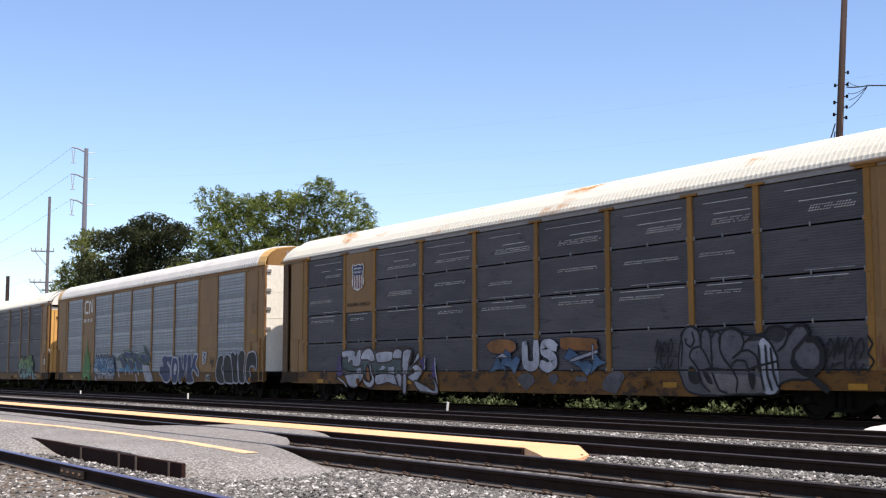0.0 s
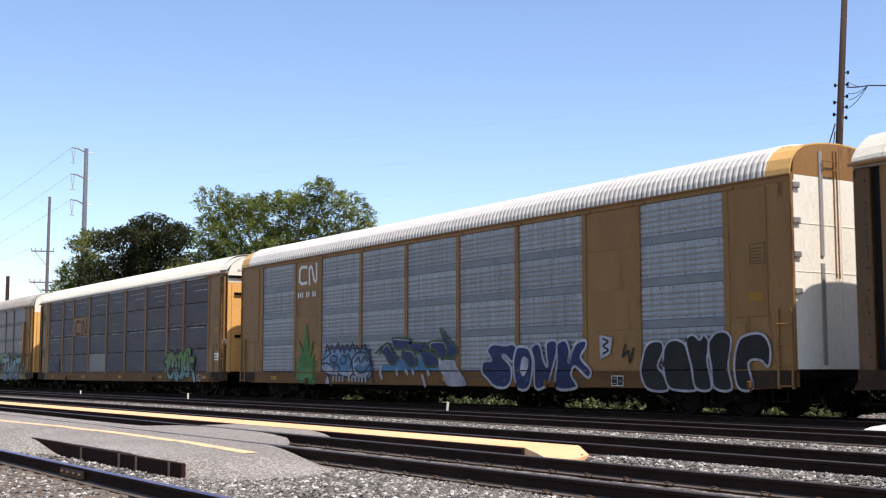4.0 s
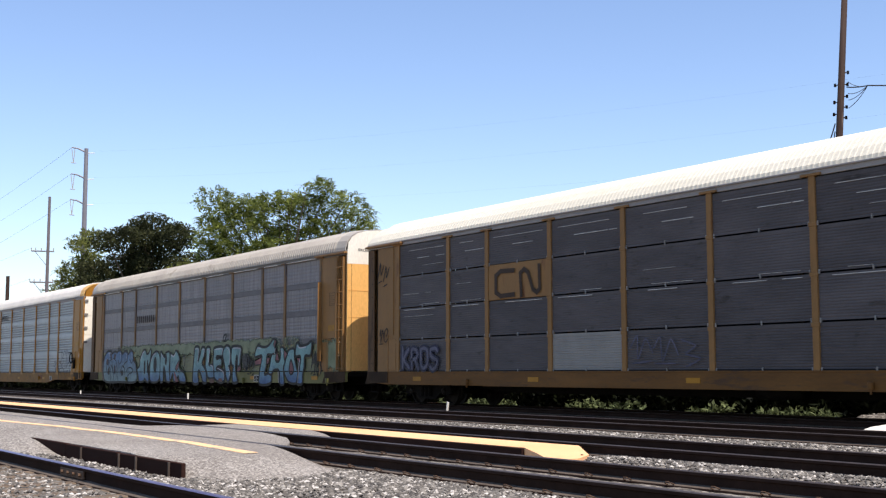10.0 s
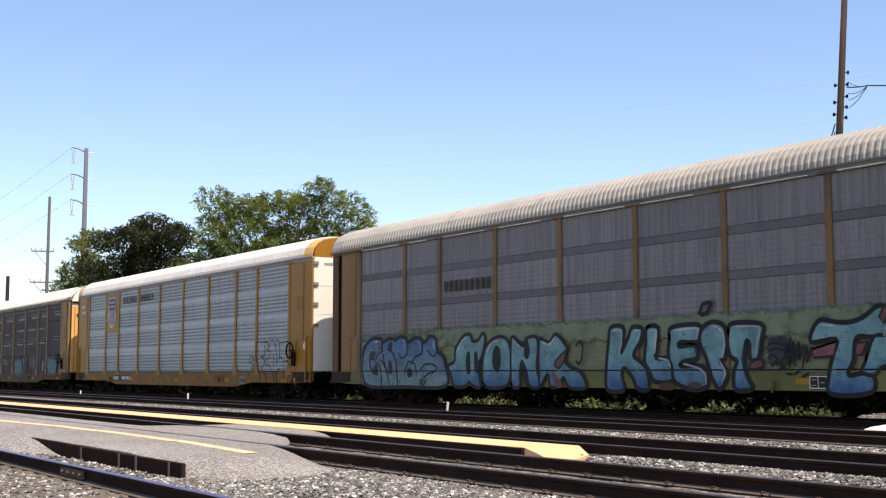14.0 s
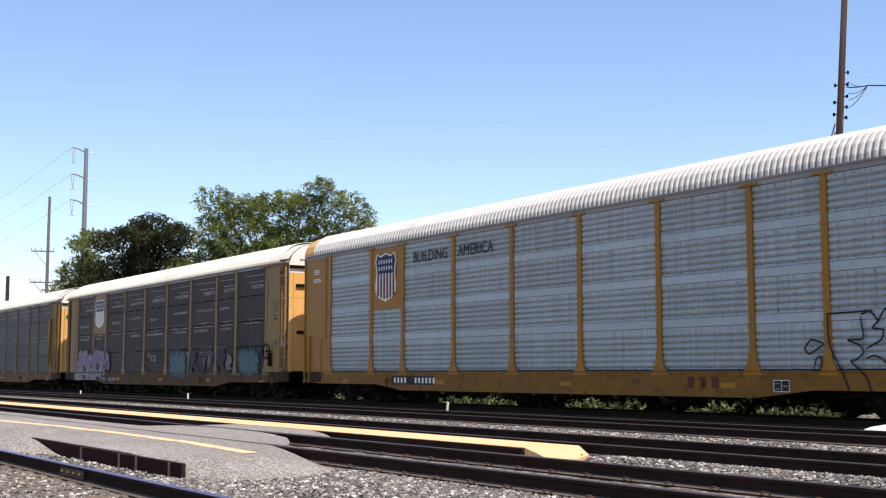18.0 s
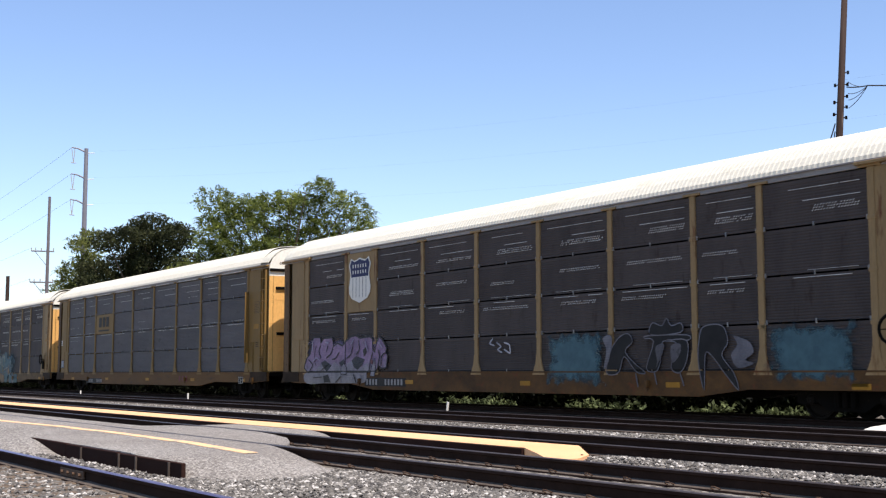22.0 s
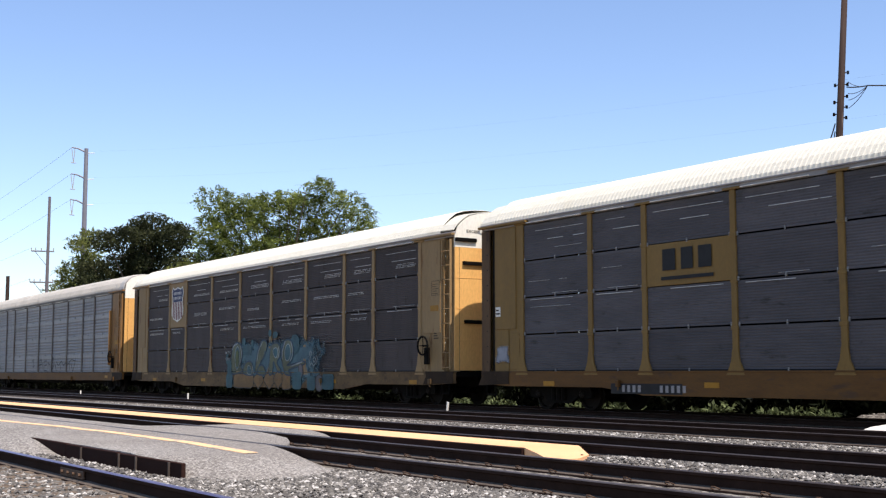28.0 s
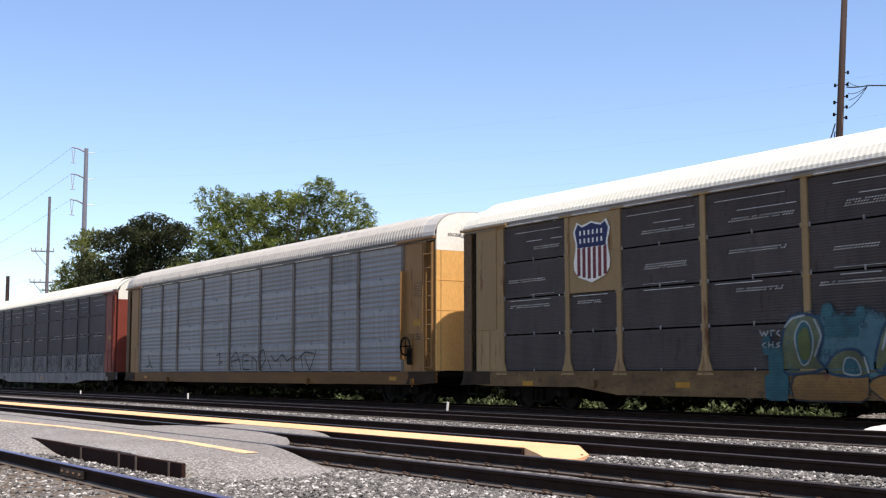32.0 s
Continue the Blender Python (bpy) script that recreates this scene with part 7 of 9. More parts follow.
paint(car, [(7.08, 1.41), (6.49, 1.55), (6.53, 1.28), (7.02, 1.24)], sp_pink, sp_black, 0.05, 5, "sky-blue graffiti letters with black outline", False)
paint(car, [(6.01, 1.51), (5.76, 1.53), (5.90, 1.28), (6.05, 1.30)], sp_pink, sp_black, 0.05, 6, "sky-blue graffiti letters with black outline", False)
paint(car, [(5.31, 1.43), (5.15, 1.75), (4.99, 1.40)], sp_pink, sp_black, 0.05, 7, "sky-blue graffiti letters with black outline", False)
paint(car, [(4.57, 1.78), (4.30, 1.64), (4.53, 1.44)], sp_pink, sp_black, 0.05, 8, "sky-blue graffiti letters with black outline", False)
paint(car, [(3.54, 1.49), (3.23, 1.50), (3.29, 1.33), (3.45, 1.34)], sp_pink, sp_black, 0.05, 9, "sky-blue graffiti letters with black outline", False)
paint(car, [(5.47, 1.99), (5.35, 2.20), (5.23, 2.10), (5.36, 1.87)], sp_pink, sp_black, 0.05, 10, "sky-blue graffiti letters with black outline", False)
mark(car, [(6.87, 1.89), (6.51, 1.86)], sp_white, 0.04, 11, "sky-blue graffiti letters with black outline")
mark(car, [(5.30, 1.85), (5.37, 1.64)], sp_white, 0.04, 12, "sky-blue graffiti letters with black outline")
mark(car, [(4.77, 1.79), (4.66, 1.62)], sp_white, 0.04, 13, "sky-blue graffiti letters with black outline")
mark(car, [(3.50, 1.92), (3.29, 1.83), (2.83, 1.86)], sp_white, 0.04, 14, "sky-blue graffiti letters with black outline")
mark(car, [(5.03, 1.02), (4.99, 0.61)], sp_white, 0.04, 15, "sky-blue graffiti letters with black outline")
mark(car, [(3.29, 1.42), (3.38, 1.06), (3.42, 0.63)], sp_white, 0.04, 16, "sky-blue graffiti letters with black outline")
patch(car, 81, 0.5, 1.75, 1.0, 2.1, os_green, "pale green overspray", -0.012)
patch(car, 82, 1.7, 25.3, 1.75, 2.2, os_green, "pale green overspray", 0.004)
tag(car, 31, 1.6, 2.4, 0.9, 1.7, 4, 0.05, sp_black)
tag(car, 32, 7.1, 7.9, 0.9, 1.6, 4, 0.05, sp_black)

# bright yellow carrier with light panels and lettering
car, wh = build_car("bright yellow car carrier with light ribbed steel panels", dict(panel=galv, pitch=0.138, bead=0.035, gap=0.004, band=0.2, bandmat=band_light, latches=True, body=yellow_new, post=yellow_new, sill=sill_bright, eave=eave_grey, roof=roof_galv, hood=hood_yellow, door=door_white, door_top=yellow_new, boards={7: (0, 1)}, solid=True, strap=True, flare=True, deep=True, split=5.0, wheel_brake=True, plate_at=5.82, crown=0.97))
TRAIN["E"] = (car, wh)
emblem_shield(car, 21.04, 22.36, 3.17, 4.74)
part("lettering", words("BUILDING", HALF - 20.08, HALF - 18.22, 4.28, 4.6, -SIDE + 0.02, black_plain), black_plain, car, "black words on the panels")
part("lettering", words("AMERICA", HALF - 17.67, HALF - 15.92, 4.28, 4.6, -SIDE + 0.02, black_plain), black_plain, car, "black words on the panels")
part("marking_plate", Geo().box(HALF - 21.3, HALF - 18.9, -SIDE - 0.006, -SIDE, 0.60, 0.86), black_plain, car)
mark_bars(car, 18.75, 21.15, 0.65, 0.81, 12, (4, 5), white_plain, -SIDE - 0.008)
mark_bars(car, 7.4, 8.5, 0.62, 0.86, 3, (), maroon_plain, -SIDE - 0.004)
mark(car, [(4.62, 2.10), (3.98, 2.11), (3.57, 2.12)], sp_black, 0.038, 0, "black hand-drawn spray tag")
mark(car, [(4.62, 2.10), (4.59, 1.51), (4.30, 0.95), (4.14, 0.57)], sp_black, 0.038, 1, "black hand-drawn spray tag")
mark(car, [(3.84, 2.01), (3.79, 1.60), (4.16, 1.58), (3.87, 1.47), (3.79, 1.33), (3.96, 1.20), (4.09, 1.16), (3.76, 0.88), (3.64, 0.58)], sp_black, 0.038, 2, "black hand-drawn spray tag")
mark(car, [(3.82, 2.06), (3.61, 2.11), (3.45, 1.92), (3.58, 1.79), (3.33, 1.75), (3.38, 1.57), (3.71, 1.41)], sp_black, 0.038, 3, "black hand-drawn spray tag")
mark(car, [(3.45, 1.89), (3.29, 2.13), (3.09, 2.15), (2.89, 1.90), (2.78, 1.61), (2.75, 1.21)], sp_black, 0.038, 4, "black hand-drawn spray tag")
mark(car, [(3.71, 1.22), (3.55, 1.27), (3.35, 1.19), (3.04, 0.85), (2.96, 0.56)], sp_black, 0.038, 5, "black hand-drawn spray tag")
mark(car, [(3.06, 1.64), (3.03, 1.22)], sp_black, 0.038, 6, "black hand-drawn spray tag")
mark(car, [(2.89, 1.88), (2.81, 2.14), (2.65, 2.16), (2.54, 1.94), (2.55, 1.47)], sp_black, 0.038, 7, "black hand-drawn spray tag")
mark(car, [(2.67, 1.37), (2.48, 1.55), (2.29, 1.44), (2.18, 1.08), (2.20, 0.57)], sp_black, 0.038, 8, "black hand-drawn spray tag")
mark(car, [(2.54, 2.05), (1.68, 2.06), (1.66, 1.46)], sp_black, 0.038, 9, "black hand-drawn spray tag")
mark(car, [(2.18, 1.36), (1.88, 1.39), (1.67, 1.14)], sp_black, 0.038, 10, "black hand-drawn spray tag")
mark(car, [(2.73, 0.59), (2.80, 0.95), (2.60, 1.11), (2.45, 1.06)], sp_black, 0.038, 11, "black hand-drawn spray tag")
mark(car, [(5.20, 1.43), (5.02, 1.60), (4.72, 1.51), (5.07, 1.32), (5.20, 1.43)], sp_black, 0.038, 12, "black hand-drawn spray tag")
mark(car, [(4.95, 1.06), (4.90, 1.23), (4.77, 1.26), (4.82, 1.01), (5.03, 1.00)], sp_black, 0.038, 13, "black hand-drawn spray tag")

plate(car, 26.4, 4.42, 0.34, 0.16)
plate(car, 26.35, 4.12, 0.52, 0.12)
sticker(car, 0.55, 1.9, 0.13, white_plain)

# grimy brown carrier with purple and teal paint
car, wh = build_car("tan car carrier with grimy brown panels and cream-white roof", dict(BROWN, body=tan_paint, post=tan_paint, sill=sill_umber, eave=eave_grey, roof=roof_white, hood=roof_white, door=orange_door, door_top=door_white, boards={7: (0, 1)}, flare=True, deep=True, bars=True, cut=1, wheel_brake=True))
TRAIN["F"] = (car, wh)
emblem_shield(car, 20.97, 22.42, 3.22, 4.72, True)
part("marking_plate", Geo().box(HALF - 21.3, HALF - 18.8, -SIDE - 0.006, -SIDE, 0.54, 0.80), black_plain, car)
mark_bars(car, 18.9, 21.2, 0.58, 0.76, 12, (4, 5), eave_grey, -SIDE - 0.008)
patch(car, 50, 20.2, 25.5, 1.0, 2.05, os_purple, "purple overspray", 0.006)
paint(car, [(25.58, 0.90), (24.81, 1.01), (23.60, 0.99), (22.10, 1.01), (21.27, 1.01), (21.31, 0.66), (22.29, 0.62), (24.00, 0.61), (25.37, 0.59)], sp_palefoot, None, 0.0, 0, "pale sprayed foot")
paint(car, [(25.58, 1.12), (25.42, 1.44), (25.10, 1.63), (25.03, 1.91), (24.87, 2.17), (24.41, 2.17), (24.36, 1.95), (24.11, 2.13), (23.53, 2.14), (23.44, 1.84), (23.15, 1.94), (22.81, 1.85), (22.55, 2.00), (22.22, 2.14), (21.93, 2.17), (21.62, 2.08), (21.00, 2.11), (20.82, 2.02), (20.80, 1.68), (20.67, 1.60), (20.56, 1.89), (20.39, 2.09), (20.19, 1.97), (19.94, 1.75), (19.99, 1.59), (19.87, 1.47), (19.96, 1.11), (20.22, 1.09), (20.44, 1.19), (20.57, 1.01), (21.41, 0.99), (22.84, 0.99), (24.40, 0.99), (25.32, 0.98)], sp_purple, sp_soot, 0.06, 1, "purple graffiti with dark outline", False)
paint(car, [(24.77, 1.01), (24.31, 1.27), (23.99, 1.01)], sp_palefoot, None, 0.0, 2, "purple graffiti with dark outline", False)
paint(car, [(23.91, 1.01), (23.36, 1.32), (23.02, 1.21), (22.87, 1.00)], sp_palefoot, None, 0.0, 3, "purple graffiti with dark outline", False)
paint(car, [(22.65, 1.00), (22.50, 1.26), (22.13, 1.35), (22.00, 1.00)], sp_palefoot, None, 0.0, 4, "purple graffiti with dark outline", False)
paint(car, [(21.72, 1.00), (21.33, 1.20), (21.09, 1.27), (21.03, 1.00)], sp_palefoot, None, 0.0, 5, "purple graffiti with dark outline", False)
paint(car, [(24.31, 1.30), (24.03, 1.38), (23.55, 1.21), (23.87, 1.00), (24.07, 1.09)], sp_slateshade, None, 0.0, 6, "purple graffiti with dark outline", False)
paint(car, [(22.17, 1.35), (21.88, 1.50), (21.29, 1.39), (21.47, 1.20), (21.78, 1.05), (21.99, 1.13)], sp_slateshade, None, 0.0, 7, "purple graffiti with dark outline", False)
paint(car, [(23.02, 1.29), (22.68, 1.41), (22.61, 1.13), (22.83, 1.11)], sp_slateshade, None, 0.0, 8, "purple graffiti with dark outline", False)
paint(car, [(21.42, 1.69), (21.21, 1.78), (21.17, 1.61), (21.34, 1.47)], sp_soot, None, 0.0, 9, "purple graffiti with dark outline", False)
paint(car, [(24.14, 0.85), (23.80, 0.90), (23.61, 0.64), (24.08, 0.63)], sp_soot, None, 0.0, 10, "purple graffiti with dark outline", False)
paint(car, [(20.94, 0.85), (20.83, 1.19), (20.66, 1.43), (20.60, 1.09), (20.67, 0.85)], sp_palefoot, sp_soot, 0.03, 11, "purple graffiti with dark outline", False)
paint(car, [(22.88, 0.90), (22.87, 1.16), (22.68, 1.28), (22.50, 1.13), (22.51, 0.90)], sp_palefoot, sp_soot, 0.03, 12, "purple graffiti with dark outline", False)
mark(car, [(24.34, 1.90), (24.47, 1.68), (24.31, 1.46)], sp_soot, 0.05, 13, "purple graffiti with dark outline")
mark(car, [(23.44, 1.82), (23.58, 1.61), (23.90, 1.46)], sp_soot, 0.05, 14, "purple graffiti with dark outline")
mark(car, [(22.59, 1.92), (22.59, 1.26)], sp_soot, 0.05, 15, "purple graffiti with dark outline")
mark(car, [(24.67, 1.88), (24.80, 1.53), (24.68, 1.22)], sp_soot, 0.035, 16, "purple graffiti with dark outline")
mark(car, [(23.81, 1.88), (23.90, 1.67)], sp_soot, 0.04, 17, "purple graffiti with dark outline")
mark(car, [(23.01, 1.63), (23.24, 1.45), (23.47, 1.40)], sp_soot, 0.045, 18, "purple graffiti with dark outline")
mark(car, [(22.08, 1.81), (22.20, 1.56), (22.45, 1.43)], sp_soot, 0.04, 19, "purple graffiti with dark outline")
mark(car, [(21.69, 2.00), (21.63, 1.70), (21.84, 1.55)], sp_soot, 0.045, 20, "purple graffiti with dark outline")
mark(car, [(20.78, 1.60), (20.92, 1.29), (21.00, 1.00)], sp_soot, 0.05, 21, "purple graffiti with dark outline")
mark(car, [(20.44, 1.19), (20.33, 1.47), (20.42, 1.67)], sp_soot, 0.045, 22, "purple graffiti with dark outline")
mark(car, [(19.98, 1.59), (20.20, 1.47), (20.24, 1.19)], sp_soot, 0.045, 23, "purple graffiti with dark outline")
mark(car, [(25.23, 1.42), (24.89, 1.23), (25.15, 1.01)], sp_soot, 0.04, 24, "purple graffiti with dark outline")
mark(car, [(24.32, 1.01), (23.75, 1.27)], sp_soot, 0.03, 25, "purple graffiti with dark outline")
mark(car, [(23.22, 0.64), (22.84, 0.85)], sp_soot, 0.04, 26, "purple graffiti with dark outline")
mark(car, [(21.83, 0.65), (22.00, 0.90)], sp_soot, 0.05, 27, "purple graffiti with dark outline")
mark(car, [(24.82, 0.79), (24.20, 0.82)], sp_soot, 0.03, 28, "purple graffiti with dark outline")
mark(car, [(24.88, 2.05), (24.92, 1.72)], sp_lilac, 0.06, 29, "purple graffiti with dark outline")
mark(car, [(23.97, 1.99), (23.73, 1.96)], sp_lilac, 0.05, 30, "purple graffiti with dark outline")
mark(car, [(22.00, 2.03), (22.15, 1.89)], sp_lilac, 0.06, 31, "purple graffiti with dark outline")
mark(car, [(21.24, 1.96), (21.08, 1.68)], sp_lilac, 0.05, 32, "purple graffiti with dark outline")
mark(car, [(20.38, 1.91), (20.16, 1.76)], sp_lilac, 0.06, 33, "purple graffiti with dark outline")
mark(car, [(24.89, 1.34), (24.59, 1.47), (24.35, 1.38)], sp_lilac, 0.05, 34, "purple graffiti with dark outline")
mark(car, [(20.82, 1.31), (20.77, 1.30)], sp_pink, 0.14, 35, "purple graffiti with dark outline")
mark(car, [(14.22, 1.88), (14.36, 1.75), (14.14, 1.69)], sp_white, 0.045, 16, "white hand-drawn spray tag")
mark(car, [(14.03, 1.77), (13.83, 1.66), (13.99, 1.58), (13.80, 1.50)], sp_white, 0.045, 17, "white hand-drawn spray tag")
mark(car, [(13.68, 1.76), (13.45, 1.70), (13.42, 1.47), (13.68, 1.58)], sp_white, 0.045, 18, "white hand-drawn spray tag")
patch(car, 52, 9.6, 11.9, 0.72, 1.9, os_aqua, "teal sprayed area")
paint(car, [(9.54, 0.95), (9.41, 1.43), (9.10, 1.77), (8.77, 1.87), (8.61, 1.68), (8.86, 1.47), (8.62, 1.22), (8.18, 0.95), (8.50, 0.98), (8.90, 1.33), (9.12, 0.95)], sp_black, sp_silverline, 0.026, 0, "black graffiti with thin silver outline")
paint(car, [(8.20, 1.75), (8.04, 1.80), (6.83, 1.79), (6.79, 1.67), (7.58, 1.66), (7.67, 1.21), (7.83, 0.98), (8.14, 1.06), (7.89, 1.66)], sp_black, sp_silverline, 0.026, 1, "black graffiti with thin silver outline")
paint(car, [(7.50, 1.66), (6.83, 1.67), (6.84, 1.21), (7.07, 0.95), (7.33, 1.08), (7.13, 1.60)], sp_black, sp_silverline, 0.026, 2, "black graffiti with thin silver outline")
paint(car, [(6.43, 1.71), (6.28, 1.96), (5.75, 1.96), (5.59, 1.61), (5.77, 1.32), (5.44, 0.95), (5.32, 0.59), (5.71, 0.95), (6.05, 1.30), (6.26, 1.35), (6.32, 0.58), (6.48, 1.20)], sp_black, sp_silverline, 0.026, 3, "black graffiti with thin silver outline")
paint(car, [(7.97, 1.82), (7.92, 2.09), (7.61, 2.02), (7.45, 2.18), (7.30, 2.01), (7.00, 2.06), (7.01, 1.85)], sp_black, sp_silverline, 0.026, 4, "black graffiti with thin silver outline")
paint(car, [(7.78, 1.21), (7.82, 1.54), (7.54, 1.60), (7.63, 1.34), (7.83, 1.06)], sp_silver, None, 0.0, 5, "black graffiti with thin silver outline")
paint(car, [(7.32, 1.55), (7.02, 1.59), (7.06, 1.34), (7.29, 1.18)], sp_silver, None, 0.0, 6, "black graffiti with thin silver outline")
paint(car, [(5.42, 1.73), (5.19, 1.68), (4.96, 1.58), (4.87, 1.37), (5.10, 1.22), (4.87, 1.14), (5.31, 1.05), (5.50, 1.32), (5.32, 1.54)], sp_silverline, None, 0.0, 7, "pale sprayed blob")
paint(car, [(9.66, 1.76), (9.44, 1.86), (9.32, 1.72), (9.45, 1.23), (9.63, 1.06), (9.53, 1.50)], sp_silverline, None, 0.0, 8, "pale sprayed blob")
mark(car, [(8.50, 0.93), (8.43, 0.63)], sp_silverline, 0.04, 9, "black graffiti with thin silver outline")
mark(car, [(7.87, 0.95), (7.80, 0.69)], sp_silverline, 0.04, 10, "black graffiti with thin silver outline")
mark(car, [(7.03, 0.93), (6.93, 0.67)], sp_silverline, 0.04, 11, "black graffiti with thin silver outline")
patch(car, 54, 2.2, 4.5, 0.8, 1.88, os_aqua, "teal sprayed area")

sticker(car, 0.26, 2.0, 0.14, eave_grey)
plate(car, 1.0, 3.0, 0.4, 0.34, tan_paint)

# slate carrier with a yellow board
car, wh = build_car("olive-yellow car carrier with clean slate panels", dict(SLATE, body=olive_yellow, post=olive_yellow, sill=sill_yellow, eave=eave_grey, roof=roof_white, hood=roof_white, door=orange_door, door_top=door_white, boards={6: (1,)}, flare=True, deep=True, bars=True, cut=1, lips=True, guard=True, plate_at=2.35))
TRAIN["G"] = (car, wh)
for u0, u1 in ((18.48, 18.98), (19.05, 19.52), (19.6, 20.12)):
    part("emblem", Geo().box(HALF - u1 + 0.05, HALF - u0 - 0.05, -SIDE - 0.004, -SIDE, 3.27, 3.76), black_plain, car, "black emblem shape")
part("emblem_bar", Geo().box(HALF - 20.12, HALF - 18.48, -SIDE - 0.004, -SIDE, 3.05, 3.13), black_plain, car)
part("marking_plate", Geo().box(HALF - 21.9, HALF - 19.5, -SIDE - 0.006, -SIDE, 0.46, 0.70), black_plain, car)
mark_bars(car, 19.3, 21.5, 0.50, 0.66, 12, (4, 5, 6), eave_grey, -SIDE - 0.008)
mark_bars(car, 7.75, 8.86, 0.60, 0.84, 3, (), red_plain, -SIDE - 0.004)
patch(car, 61, 26.1, 26.5, 1.3, 1.6, os_white, "faint white sprayed patch")

plate(car, 26.5, 2.6, 0.22, 0.26, white_plain)

# brown carrier with aqua and olive graffiti
car, wh = build_car("tan car carrier with dark brown panels and aqua graffiti", dict(BROWN, body=tan_paint, post=tan_paint, sill=sill_tan, eave=eave_grey, roof=roof_white, hood=roof_white, door=orange_door, door_top=door_white, boards={7: (0, 1)}, flare=True, deep=True, bars=True, cut=1, wheel_brake=True, lips=True, crown=0.85))
TRAIN["H"] = (car, wh)
emblem_shield(car, 20.97, 22.37, 3.16, 4.71)
patch(car, 71, 7.4, 16.3, 0.55, 2.2, os_aqua, "aqua sprayed ground", 0.006)
blobs(car, 46, [(14.56, 2.16, 0.29, 0.30, 0, "o"), (13.77, 2.08, 0.22, 0.28, 0, "o"), (12.22, 2.42, 0.26, 0.26, 0, "o"), (11.77, 2.35, 0.44, 0.23, 0, "o"), (10.15, 1.97, 0.72, 0.71, 0, "o"), (14.22, 1.83, 0.80, 0.41, 0, "block"), (10.49, 1.51, 0.34, 0.33, 0, "o"), (16.12, 1.51, 0.25, 0.40, 0, "o"), (15.88, 1.21, 0.39, 0.65, 0, "block"), (15.88, 0.66, 0.62, 0.54, 0, "block"), (9.94, 0.69, 0.69, 0.60, 0, "block"), (7.60, 0.66, 0.83, 0.54, 0, "block"), (8.84, 0.61, 0.62, 0.49, 0, "block")], sp_aqua, None, "aqua sprayed drops", 0.03)
paint(car, [(15.74, 1.03), (15.69, 1.72), (15.48, 2.04), (15.12, 2.12), (14.77, 1.99), (14.67, 1.62), (14.83, 1.25), (14.68, 1.03), (15.33, 0.92)], sp_olive, sp_deepblue, 0.06, 0, "olive bubble graffiti with pale inner line")
paint(car, [(14.58, 0.95), (14.48, 1.25), (14.19, 1.39), (13.85, 1.36), (13.67, 1.10), (13.72, 0.88)], sp_olive, sp_deepblue, 0.06, 1, "olive bubble graffiti with pale inner line")
paint(car, [(13.48, 1.03), (13.38, 1.53), (13.15, 1.95), (12.83, 2.17), (12.52, 2.10), (12.48, 1.86), (12.79, 1.52), (13.11, 1.24), (13.21, 0.95)], sp_olive, sp_deepblue, 0.06, 2, "olive bubble graffiti with pale inner line")
paint(car, [(13.26, 0.93), (13.16, 1.18), (12.84, 1.24), (12.54, 1.02), (12.67, 0.88)], sp_olive, sp_deepblue, 0.06, 3, "olive bubble graffiti with pale inner line")
paint(car, [(12.27, 0.95), (12.22, 1.65), (12.04, 1.99), (11.61, 2.05), (11.33, 1.90), (11.33, 1.56), (11.59, 1.33), (11.22, 1.02), (11.55, 1.02), (11.88, 1.36), (11.97, 0.95)], sp_olive, sp_deepblue, 0.06, 4, "olive bubble graffiti with pale inner line")
paint(car, [(11.17, 1.36), (11.20, 1.76), (10.95, 2.09), (10.63, 2.15), (10.32, 2.00), (10.25, 1.67), (10.49, 1.35), (10.73, 1.22), (9.46, 1.36), (9.50, 1.23), (10.62, 1.06), (10.35, 0.89), (10.90, 0.93)], sp_olive, sp_deepblue, 0.06, 5, "olive bubble graffiti with pale inner line")
paint(car, [(15.23, 1.13), (15.38, 1.63), (15.22, 1.95), (15.02, 1.91), (14.92, 1.55), (15.03, 1.18)], sp_aqua, sp_whiteline, 0.035, 6, "olive bubble graffiti with pale inner line")
paint(car, [(14.19, 0.95), (14.14, 1.22), (13.90, 1.19), (13.81, 0.92)], sp_aqua, sp_whiteline, 0.035, 7, "olive bubble graffiti with pale inner line")
paint(car, [(11.83, 1.57), (11.92, 1.78), (11.70, 1.88), (11.54, 1.77), (11.62, 1.53)], sp_aqua, sp_whiteline, 0.035, 8, "olive bubble graffiti with pale inner line")
paint(car, [(10.89, 1.46), (10.92, 1.78), (10.71, 1.99), (10.52, 1.88), (10.49, 1.59), (10.65, 1.40)], sp_aqua, sp_whiteline, 0.035, 9, "olive bubble graffiti with pale inner line")
mark(car, [(15.63, 1.87), (15.43, 2.04), (15.12, 2.09)], sp_whiteline, 0.05, 10, "olive bubble graffiti with pale inner line")
mark(car, [(14.87, 2.00), (14.72, 1.67), (14.88, 1.28)], sp_whiteline, 0.05, 11, "olive bubble graffiti with pale inner line")
mark(car, [(13.71, 1.24), (13.62, 0.95)], sp_whiteline, 0.05, 12, "olive bubble graffiti with pale inner line")
mark(car, [(10.44, 2.06), (10.29, 1.79), (10.33, 1.53), (10.49, 1.37)], sp_whiteline, 0.05, 13, "olive bubble graffiti with pale inner line")
mark(car, [(10.91, 2.09), (11.12, 1.76), (11.13, 1.46)], sp_whiteline, 0.05, 14, "olive bubble graffiti with pale inner line")
